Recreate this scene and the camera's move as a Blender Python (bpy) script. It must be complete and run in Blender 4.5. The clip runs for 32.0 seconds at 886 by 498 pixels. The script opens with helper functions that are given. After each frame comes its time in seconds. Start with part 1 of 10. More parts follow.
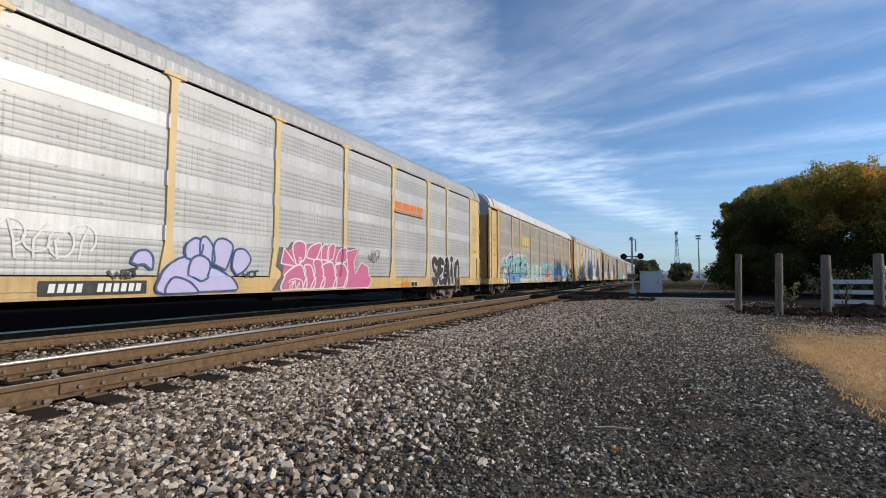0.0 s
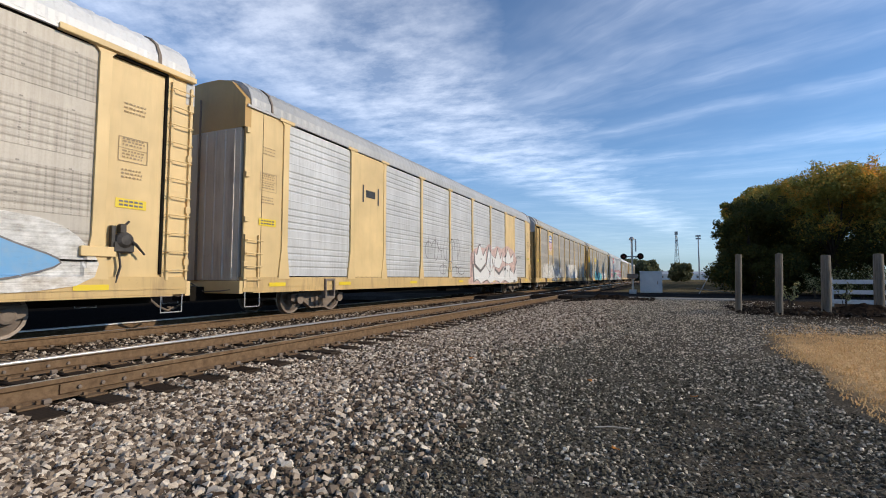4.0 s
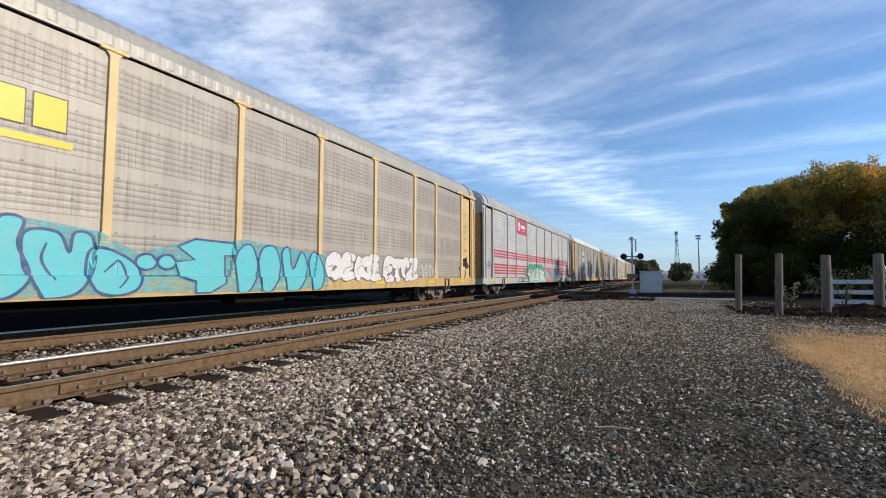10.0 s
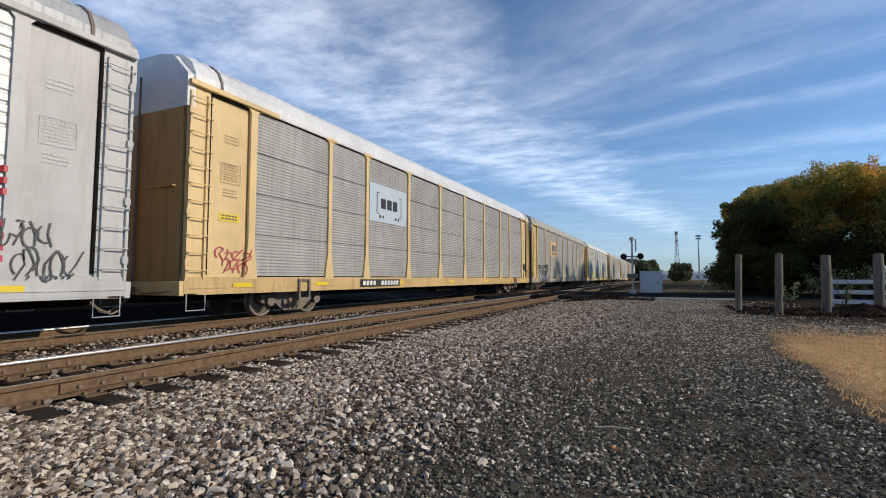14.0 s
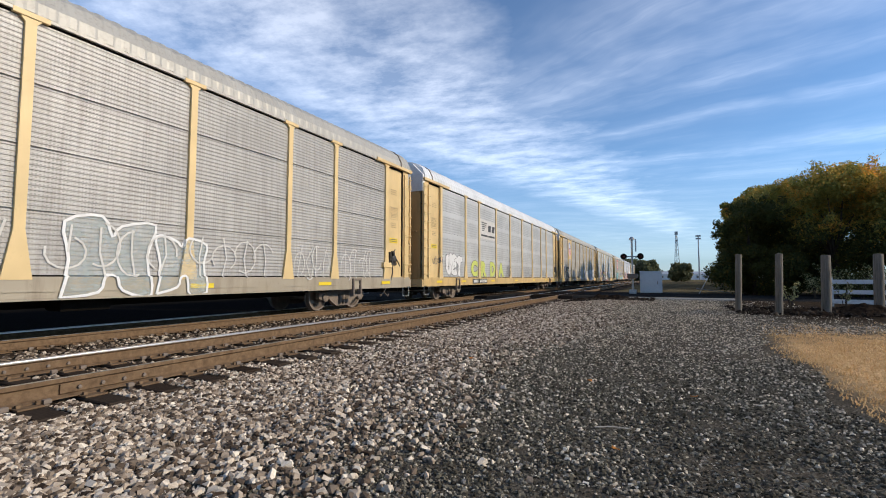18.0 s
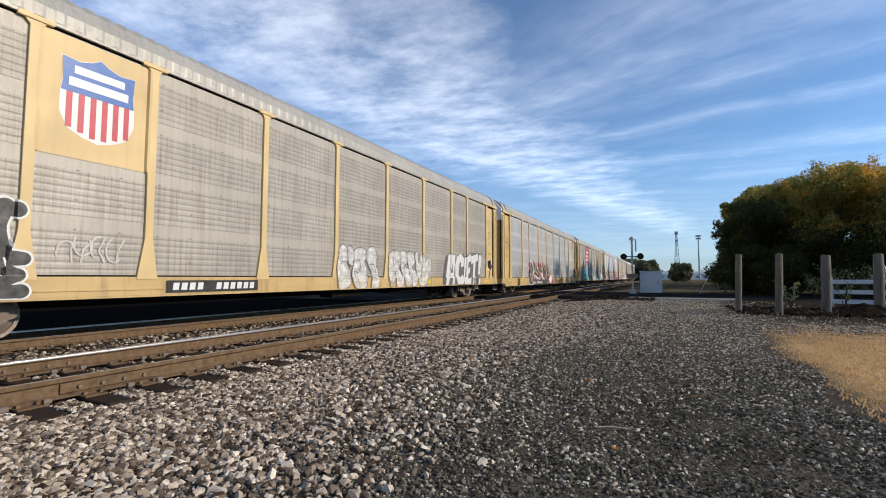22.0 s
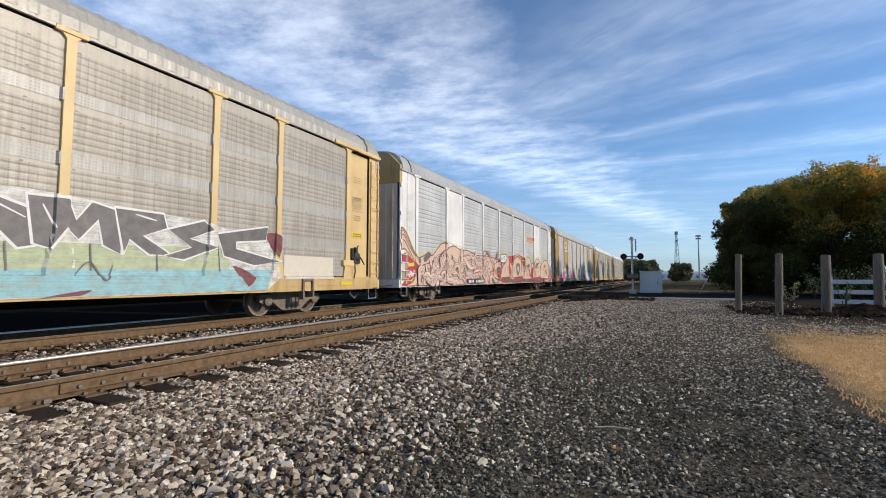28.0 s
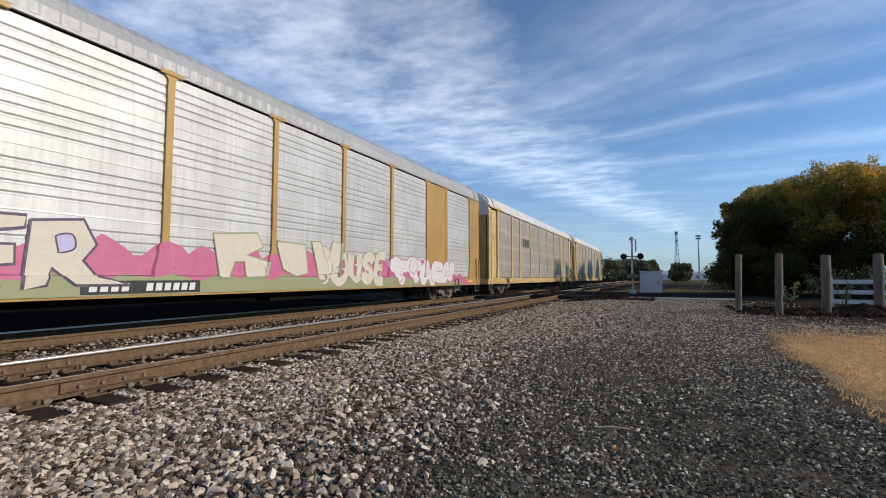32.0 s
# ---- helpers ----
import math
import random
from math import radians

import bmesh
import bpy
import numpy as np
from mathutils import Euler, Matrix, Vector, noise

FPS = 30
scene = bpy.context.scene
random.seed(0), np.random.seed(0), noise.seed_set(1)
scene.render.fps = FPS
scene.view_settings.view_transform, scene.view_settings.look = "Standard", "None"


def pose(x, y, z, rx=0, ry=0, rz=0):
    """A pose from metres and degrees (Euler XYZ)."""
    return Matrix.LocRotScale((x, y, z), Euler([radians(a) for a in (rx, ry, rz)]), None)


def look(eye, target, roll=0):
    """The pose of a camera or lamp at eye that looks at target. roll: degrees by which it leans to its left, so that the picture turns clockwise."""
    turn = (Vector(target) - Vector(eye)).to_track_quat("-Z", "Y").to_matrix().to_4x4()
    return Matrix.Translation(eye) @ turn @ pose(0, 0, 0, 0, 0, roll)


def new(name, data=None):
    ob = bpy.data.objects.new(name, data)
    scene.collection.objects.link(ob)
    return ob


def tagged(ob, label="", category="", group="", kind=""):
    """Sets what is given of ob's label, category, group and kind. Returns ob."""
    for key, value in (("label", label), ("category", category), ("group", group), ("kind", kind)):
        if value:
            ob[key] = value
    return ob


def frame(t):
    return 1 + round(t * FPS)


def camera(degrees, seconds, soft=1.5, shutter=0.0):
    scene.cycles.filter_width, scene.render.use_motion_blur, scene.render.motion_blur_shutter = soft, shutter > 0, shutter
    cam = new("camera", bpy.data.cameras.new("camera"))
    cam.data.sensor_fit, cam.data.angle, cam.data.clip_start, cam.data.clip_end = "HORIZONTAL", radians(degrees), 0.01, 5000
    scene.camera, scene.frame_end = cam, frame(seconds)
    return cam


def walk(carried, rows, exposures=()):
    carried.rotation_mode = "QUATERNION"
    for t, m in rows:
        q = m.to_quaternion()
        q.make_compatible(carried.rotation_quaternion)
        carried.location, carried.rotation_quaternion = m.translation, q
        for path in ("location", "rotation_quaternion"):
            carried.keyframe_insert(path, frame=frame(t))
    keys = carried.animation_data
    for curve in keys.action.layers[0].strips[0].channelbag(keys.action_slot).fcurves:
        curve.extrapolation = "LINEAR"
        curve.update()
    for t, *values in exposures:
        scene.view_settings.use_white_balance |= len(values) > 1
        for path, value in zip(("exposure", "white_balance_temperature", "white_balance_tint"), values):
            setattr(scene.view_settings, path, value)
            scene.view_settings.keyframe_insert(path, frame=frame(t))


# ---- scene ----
cam = camera(88.8, 32.0, soft=1.0)
EYE = (0.0, 0.0, 1.0)
YAW, PITCH = 25.76, 3.65
AIM = pose(*EYE, 90 + PITCH, 0, YAW)
walk(cam, [(0.0, AIM), (32.0, AIM)], exposures=[(0.0, -0.1), (2.0, 0.0), (3.0, 0.0), (6.0, -0.12), (8.0, 0.0), (10.0, 0.1), (12.0, 0.1), (13.0, -0.12), (14.0, -0.12), (16.5, 0.02), (18.0, 0.08), (20.0, -0.06), (22.0, 0.03), (24.0, 0.06), (25.0, 0.06), (28.0, 0.04), (29.0, 0.0), (30.0, -0.16), (31.0, -0.22), (32.0, -0.15)])

# ---- world, sun ----
SUN_EL, SUN_AZ = radians(24.5), radians(77)      # azimuth from +Y towards +X
world = bpy.data.worlds.new("world")
scene.world = world
world.use_nodes = True
wt = world.node_tree
wt.nodes.clear()
w_out = wt.nodes.new("ShaderNodeOutputWorld")
w_bg = wt.nodes.new("ShaderNodeBackground")
w_sky = wt.nodes.new("ShaderNodeTexSky")
w_sky.sky_type = "NISHITA"
w_sky.sun_disc = False
w_sky.sun_elevation, w_sky.sun_rotation = SUN_EL, SUN_AZ
w_sky.air_density, w_sky.dust_density, w_sky.ozone_density = 0.9, 0.0, 3.5
w_bg.inputs["Strength"].default_value = 0.135
w_tint = wt.nodes.new("ShaderNodeMix")
w_tint.data_type, w_tint.blend_type = "RGBA", "MULTIPLY"
w_tint.inputs[0].default_value = 1.0
w_tint.inputs[7].default_value = (0.78, 1.0, 1.13, 1)
wt.links.new(w_sky.outputs[0], w_tint.inputs[6])
# pale haze low over the horizon, all round
w_co = wt.nodes.new("ShaderNodeTexCoord")
w_sep = wt.nodes.new("ShaderNodeSeparateXYZ")
wt.links.new(w_co.outputs["Generated"], w_sep.inputs[0])
w_ramp = wt.nodes.new("ShaderNodeMapRange")
w_ramp.inputs[1].default_value, w_ramp.inputs[2].default_value = 0.0, 0.22
w_ramp.inputs[3].default_value, w_ramp.inputs[4].default_value = 0.62, 0.0
wt.links.new(w_sep.outputs[2], w_ramp.inputs[0])
w_haze = wt.nodes.new("ShaderNodeMix")
w_haze.data_type = "RGBA"
w_haze.inputs[7].default_value = (2.5, 3.0, 4.15, 1)
wt.links.new(w_ramp.outputs[0], w_haze.inputs[0])
wt.links.new(w_tint.outputs[2], w_haze.inputs[6])
wt.links.new(w_haze.outputs[2], w_bg.inputs["Color"])
wt.links.new(w_bg.outputs[0], w_out.inputs["Surface"])
sun_data = bpy.data.lights.new("sun", "SUN")
sun_data.energy, sun_data.angle, sun_data.color = 3.7, radians(0.53), (1.0, 0.875, 0.69)
sun = new("sun", sun_data)
sun_dir = Vector((math.sin(SUN_AZ) * math.cos(SUN_EL), math.cos(SUN_AZ) * math.cos(SUN_EL), math.sin(SUN_EL)))
sun.matrix_world = look(sun_dir * 100, (0, 0, 0))


# ---- materials ----
class Nodes:
    """A small wrapper to write node materials."""

    def __init__(self, name):
        self.mat = bpy.data.materials.new(name)
        self.mat.use_nodes = True
        self.t = self.mat.node_tree
        self.bsdf = self.t.nodes["Principled BSDF"]
        self.out = self.t.nodes["Material Output"]

    def add(self, kind, **kw):
        n = self.t.nodes.new("ShaderNode" + kind)
        for k, v in kw.items():
            if k in n.inputs:
                n.inputs[k].default_value = v
        return n

    def link(self, a, b):
        self.t.links.new(a, b)

    def coords(self, scale=(1, 1, 1), kind="Object"):
        c = self.add("TexCoord")
        m = self.add("Mapping")
        m.inputs["Scale"].default_value = scale
        self.link(c.outputs[kind], m.inputs["Vector"])
        return m.outputs[0]

    def world(self, scale=(1, 1, 1)):
        c = self.add("NewGeometry")
        m = self.add("Mapping")
        m.inputs["Scale"].default_value = scale
        self.link(c.outputs["Position"], m.inputs["Vector"])
        return m.outputs[0]

    def noise(self, vec, scale, detail=4.0, rough=0.6):
        n = self.add("TexNoise", Scale=scale, Detail=detail, Roughness=rough)
        self.link(vec, n.inputs["Vector"])
        return n.outputs["Fac"]

    def ramp(self, fac, stops):
        r = self.add("ValToRGB")
        e = r.color_ramp.elements
        while len(e) < len(stops):
            e.new(0.5)
        for el, (p, c) in zip(e, stops):
            el.position = p
            el.color = (*c, 1) if len(c) == 3 else c
        self.link(fac, r.inputs[0])
        return r.outputs[0]

    def grey(self, fac, lo, hi, a=0.0, b=1.0):
        return self.ramp(fac, [(lo, (a, a, a)), (hi, (b, b, b))])

    def mix(self, fac, a, b, mode="MIX"):
        n = self.t.nodes.new("ShaderNodeMix")
        n.data_type, n.blend_type = "RGBA", mode
        for sock, v in ((n.inputs[0], fac), (n.inputs[6], a), (n.inputs[7], b)):
            if isinstance(v, (int, float)):
                sock.default_value = v
            elif isinstance(v, (tuple, list)):
                sock.default_value = (*v, 1) if len(v) == 3 else v
            else:
                self.link(v, sock)
        return n.outputs[2]

    def math(self, op, a, b=0.0, clamp=False):
        n = self.t.nodes.new("ShaderNodeMath")
        n.operation, n.use_clamp = op, clamp
        for sock, v in ((n.inputs[0], a), (n.inputs[1], b)):
            if isinstance(v, (int, float)):
                sock.default_value = v
            else:
                self.link(v, sock)
        return n.outputs[0]

    def rnd(self):
        return self.add("ObjectInfo").outputs["Random"]

    def bump(self, height, strength, dist):
        b = self.add("Bump", Strength=strength, Distance=dist)
        self.link(height, b.inputs["Height"])
        self.link(b.outputs[0], self.bsdf.inputs["Normal"])

    def done(self, color=None, rough=0.5, metal=0.0, spec=None):
        for key, v in (("Base Color", color), ("Roughness", rough), ("Metallic", metal), ("Specular IOR Level", spec)):
            if v is None:
                continue
            s = self.bsdf.inputs[key]
            if isinstance(v, (int, float)):
                s.default_value = v
            elif isinstance(v, (tuple, list)):
                s.default_value = (*v, 1)
            else:
                self.link(v, s)
        return self.mat


def paint(name, c, rough=0.5, dirt=0.35, dirt_c=(0.11, 0.075, 0.045), metal=0.0, streak=True):
    """Weathered paint: two scales of fading, dirt streaks that run down, fine relief."""
    n = Nodes(name)
    v = n.coords()
    big = n.noise(v, 0.7, 3)
    base = n.mix(n.grey(big, 0.3, 0.7), tuple(x * 0.86 for x in c), tuple(min(1, x * 1.1) for x in c))
    fine = n.noise(v, 14, 5, 0.7)
    m = n.grey(fine, 0.5, 0.8)
    if streak:
        s = n.noise(n.coords((2.0, 2.0, 0.25)), 1.6, 5, 0.7)
        m = n.math("MULTIPLY", n.grey(s, 0.5, 0.78), 1.0)
    col = n.mix(n.math("MULTIPLY", m, dirt), base, dirt_c)
    col = n.mix(n.math("MULTIPLY", n.grey(fine, 0.6, 0.75), dirt * 0.5), col, dirt_c)
    n.bump(fine, 0.15, 0.004)
    r = n.grey(fine, 0.2, 0.8, rough - 0.08, rough + 0.12)
    return n.done(col, r, metal)


def plain(name, c, rough=0.6, metal=0.0, var=0.2, spec=None):
    n = Nodes(name)
    f = n.noise(n.coords(), 9, 4)
    col = n.mix(n.grey(f, 0.3, 0.7), tuple(x * (1 - var) for x in c), tuple(min(1, x * (1 + var)) for x in c))
    n.bump(f, 0.1, 0.004)
    return n.done(col, rough, metal, spec)


def screen_metal(name, c, rough=0.42, metal=0.75, grime=0.5, holes=True, bands=0.0):
    """Galvanised side screen: rows of small holes, vertical seams, grime and streaks."""
    n = Nodes(name)
    v = n.coords()
    big = n.noise(v, 0.9, 4)
    r = n.rnd()
    base = n.mix(n.grey(big, 0.3, 0.7), tuple(x * 0.85 for x in c), tuple(min(1, x * 1.12) for x in c))
    base = n.mix(n.math("MULTIPLY", r, 0.22), base, tuple(x * 0.62 for x in c))
    s = n.noise(n.coords((5, 5, 0.25)), 2.5, 5, 0.65)
    fine = n.noise(v, 22, 4, 0.7)
    g = n.math("MULTIPLY", n.grey(s, 0.42, 0.75), grime)
    col = n.mix(g, base, (0.13, 0.105, 0.075))
    col = n.mix(n.math("MULTIPLY", n.grey(fine, 0.45, 0.75), grime * 0.6), col, (0.2, 0.17, 0.13))
    if holes:
        sep = n.add("SeparateXYZ")
        n.link(v, sep.inputs[0])
        py, pz = (0.125, 0.042) if bands else (0.055, 0.055)
        sheet = n.math("FRACT", n.math("DIVIDE", n.math("SUBTRACT", sep.outputs[2], 1.08), 1.0325))
        band = n.math("GREATER_THAN", sheet, 0.755)
        hy = n.math("ABSOLUTE", n.math("SUBTRACT", n.math("FRACT", n.math("MULTIPLY", sep.outputs[1], 1 / py)), 0.5))
        hz = n.math("ABSOLUTE", n.math("SUBTRACT", n.math("FRACT", n.math("MULTIPLY", sep.outputs[2], 1 / pz)), 0.5))
        hole = n.math("MULTIPLY", n.math("LESS_THAN", hy, 0.10 if bands else 0.25), n.math("LESS_THAN", hz, 0.26))
        patch = n.grey(n.noise(n.coords((1.0, 3.2, 0.5)), 1.6, 3), 0.40, 0.62, 0.03, 0.45 if bands else 0.3)
        hole = n.math("MULTIPLY", hole, patch)
        if bands:
            hole = n.math("MULTIPLY", hole, n.math("SUBTRACT", 1.0, band))
            col = n.mix(n.math("MULTIPLY", band, n.math("MULTIPLY", n.noise(n.coords((1, 0.5, 1)), 1.2, 3), bands)), col, tuple(min(1, x * 1.18) for x in c))
            sy = n.math("ABSOLUTE", n.math("SUBTRACT", n.math("FRACT", n.math("ADD", n.math("MULTIPLY", sep.outputs[1], 1 / 0.71), 0.27)), 0.5))
            bz = n.math("ABSOLUTE", n.math("SUBTRACT", n.math("FRACT", n.math("MULTIPLY", n.math("ADD", sheet, 0.235), 2.0)), 0.5))
            dot = n.math("MULTIPLY", n.math("LESS_THAN", sy, 0.035), n.math("GREATER_THAN", bz, 0.475))
            col = n.mix(n.math("MULTIPLY", dot, 0.55), col, (0.05, 0.045, 0.04))
        col = n.mix(hole, col, (0.05, 0.046, 0.042))
    n.bump(fine, 0.12, 0.004)
    return n.done(col, n.grey(fine, 0.2, 0.8, rough - 0.08, rough + 0.15), metal)


YELLOW = (0.68, 0.495, 0.24)
M_YELLOW = paint("rack_yellow_paint", YELLOW, 0.5, 0.16)
M_YELLOW_DIRTY = paint("dirty_yellow_paint", (0.46, 0.31, 0.12), 0.6, 0.7)
M_SILL = paint("weathered_sill_paint", (0.56, 0.39, 0.17), 0.55, 0.75, (0.20, 0.13, 0.075))
M_SILL_DULL = paint("grimy_sill_paint", (0.35, 0.30, 0.225), 0.6, 0.75, (0.16, 0.12, 0.085))
# end doors browner than the sides: shade between cars, plus streaks of dirt
M_END = paint("grimy_end_paint", (0.42, 0.265, 0.105), 0.6, 0.6, (0.06, 0.042, 0.026))
M_END_GREY = paint("grimy_grey_end_paint", (0.58, 0.53, 0.46), 0.7, 0.5, (0.08, 0.035, 0.03))
M_BROWN_YELLOW = paint("brownish_yellow_paint", (0.46, 0.28, 0.09), 0.5, 0.3)
M_WHITE_PAINT = paint("weathered_white_paint", (0.78, 0.765, 0.75), 0.5, 0.3)
M_GREY_PAINT = paint("pale_grey_paint", (0.47, 0.46, 0.45), 0.5, 0.35)
M_BLACK = plain("black_underframe", (0.014, 0.012, 0.010), 0.9, spec=0.05)
M_STEEL_DARK = plain("dark_cast_steel", (0.19, 0.15, 0.12), 0.75, 0.1)
M_WHEEL = plain("worn_wheel_steel", (0.23, 0.185, 0.155), 0.5, 0.5)
M_SCREEN = screen_metal("beige_screen_metal", (0.43, 0.395, 0.35), rough=0.5, grime=0.5, metal=0.12, bands=0.7)
M_SCREEN_GREY = screen_metal("grey_screen_metal", (0.47, 0.455, 0.435), rough=0.5, grime=0.38, metal=0.22)
M_SCREEN_PALE = screen_metal("pale_grey_screen_metal", (0.485, 0.49, 0.49), rough=0.5, grime=0.16, metal=0.2, bands=0.9)
M_GALV = screen_metal("bright_galvanised_metal", (0.63, 0.635, 0.64), rough=0.5, grime=0.24, metal=0.35, holes=False)
M_ROOF_GREY = paint("grey_roof_metal", (0.42, 0.425, 0.43), 0.5, 0.3, metal=0.15, streak=False)
M_ROOF_WHITE = paint("white_roof_paint", (0.68, 0.68, 0.68), 0.4, 0.2, streak=False)
M_ROOF_BEIGE = paint("dull_beige_roof", (0.42, 0.40, 0.36), 0.5, 0.35, metal=0.2, streak=False)


# ---- mesh helpers ----
class Mesh:
    """Collects vertices and faces of one part."""

    def __init__(self):
        self.v, self.f = [], []

    def add(self, vs, fs):
        o = len(self.v)
        self.v += [tuple(p) for p in vs]
        self.f += [tuple(i + o for i in q) for q in fs]
        return self

    def box(self, x0, x1, y0, y1, z0, z1, c=0.0):
        """A box, with its edges along z and the top cut by c."""
        if c <= 0:
            vs = [(x, y, z) for z in (z0, z1) for x, y in ((x0, y0), (x1, y0), (x1, y1), (x0, y1))]
            return self.add(vs, [(0, 3, 2, 1), (4, 5, 6, 7), (0, 1, 5, 4), (1, 2, 6, 5), (2, 3, 7, 6), (3, 0, 4, 7)])
        vs = []
        for z, d in ((z0, c), (z0 + c, 0), (z1 - c, 0), (z1, c)):
            vs += [(x0 + d, y0 + d, z), (x1 - d, y0 + d, z), (x1 - d, y1 - d, z), (x0 + d, y1 - d, z)]
        fs = [(3, 2, 1, 0), (12, 13, 14, 15)]
        for k in range(3):
            fs += [(4 * k + i, 4 * k + (i + 1) % 4, 4 * k + 4 + (i + 1) % 4, 4 * k + 4 + i) for i in range(4)]
        return self.add(vs, fs)

    def sweep(self, sections, closed=True, caps=True):
        """Joins equal rings of points one after another."""
        n = len(sections[0])
        vs = [p for s in sections for p in s]
        fs = []
        for k in range(len(sections) - 1):
            for i in range(n if closed else n - 1):
                j = (i + 1) % n
                fs.append((k * n + i, k * n + j, (k + 1) * n + j, (k + 1) * n + i))
        if caps and closed:
            fs.append(tuple(range(n - 1, -1, -1)))
            fs.append(tuple((len(sections) - 1) * n + i for i in range(n)))
        return self.add(vs, fs)

    def tube(self, pts, r, n=6):
        """A round bar along the points; r is one radius or one for each point."""
        rs = r if isinstance(r, (list, tuple)) else [r] * len(pts)
        P = [Vector(p) for p in pts]
        rings = []
        for i, p in enumerate(P):
            d = (P[min(i + 1, len(P) - 1)] - P[max(i - 1, 0)]).normalized()
            a = d.cross(Vector((0, 0, 1)) if abs(d.z) < 0.9 else Vector((1, 0, 0))).normalized()
            b = d.cross(a)
            rings.append([p + (a * math.cos(2 * math.pi * k / n) + b * math.sin(2 * math.pi * k / n)) * rs[i] for k in range(n)])
        return self.sweep(rings)

    def lathe(self, prof, axis="z", n=20, at=(0, 0, 0)):
        """Turns (radius, height) pairs round an axis."""
        rings = []
        for r, h in prof:
            ring = []
            for k in range(n):
                a = 2 * math.pi * k / n
                p = (r * math.cos(a), r * math.sin(a), h)
                if axis == "x":
                    p = (h, p[0], p[1])
                elif axis == "y":
                    p = (p[1], h, p[0])
                ring.append((p[0] + at[0], p[1] + at[1], p[2] + at[2]))
            rings.append(ring)
        return self.sweep(rings)

    def prism(self, poly, axis, a, b):
        """Extrudes a polygon of two coordinates along an axis from a to b."""
        put = {"x": lambda p, h: (h, p[0], p[1]), "y": lambda p, h: (p[0], h, p[1]), "z": lambda p, h: (p[0], p[1], h)}[axis]
        return self.sweep([[put(p, a) for p in poly], [put(p, b) for p in poly]])

    def data(self, name, mat=None, smooth=False):
        me = bpy.data.meshes.new(name)
        me.from_pydata(self.v, [], self.f)
        bm = bmesh.new()
        bm.from_mesh(me)
        bmesh.ops.recalc_face_normals(bm, faces=bm.faces)
        bm.to_mesh(me)
        bm.free()
        me.materials.append(mat)
        if smooth:
            me.polygons.foreach_set("use_smooth", [True] * len(me.polygons))
            me.set_sharp_from_angle(angle=radians(38))
        return me


def part(name, mesh, mat, parent, label="", at=None, smooth=False):
    """Links a mesh as one part under a thing; a ready mesh datablock is shared and takes its material on the object."""
    me = mesh.data(name, mat, smooth) if isinstance(mesh, Mesh) else mesh
    ob = new(name, me)
    if me.materials[0] is not mat and mat is not None:
        ob.material_slots[0].link = "OBJECT"
        ob.material_slots[0].material = mat
    ob.parent = parent
    if at is not None:
        ob.matrix_basis = at if isinstance(at, Matrix) else Matrix.Translation(at)
    if label:
        ob["label"] = label
    return ob


def thing(name, label, category, group="", kind="", at=None):
    ob = new(name)
    ob.empty_display_size = 0.2
    if at is not None:
        ob.matrix_basis = at if isinstance(at, Matrix) else Matrix.Translation(at)
    return tagged(ob, label, category, group, kind)


def solid(name, mesh, mat, label, category="", group="", kind="", at=None, smooth=False):
    ob = part(name, mesh, mat, None, label, at, smooth)
    return tagged(ob, label, category, group, kind)


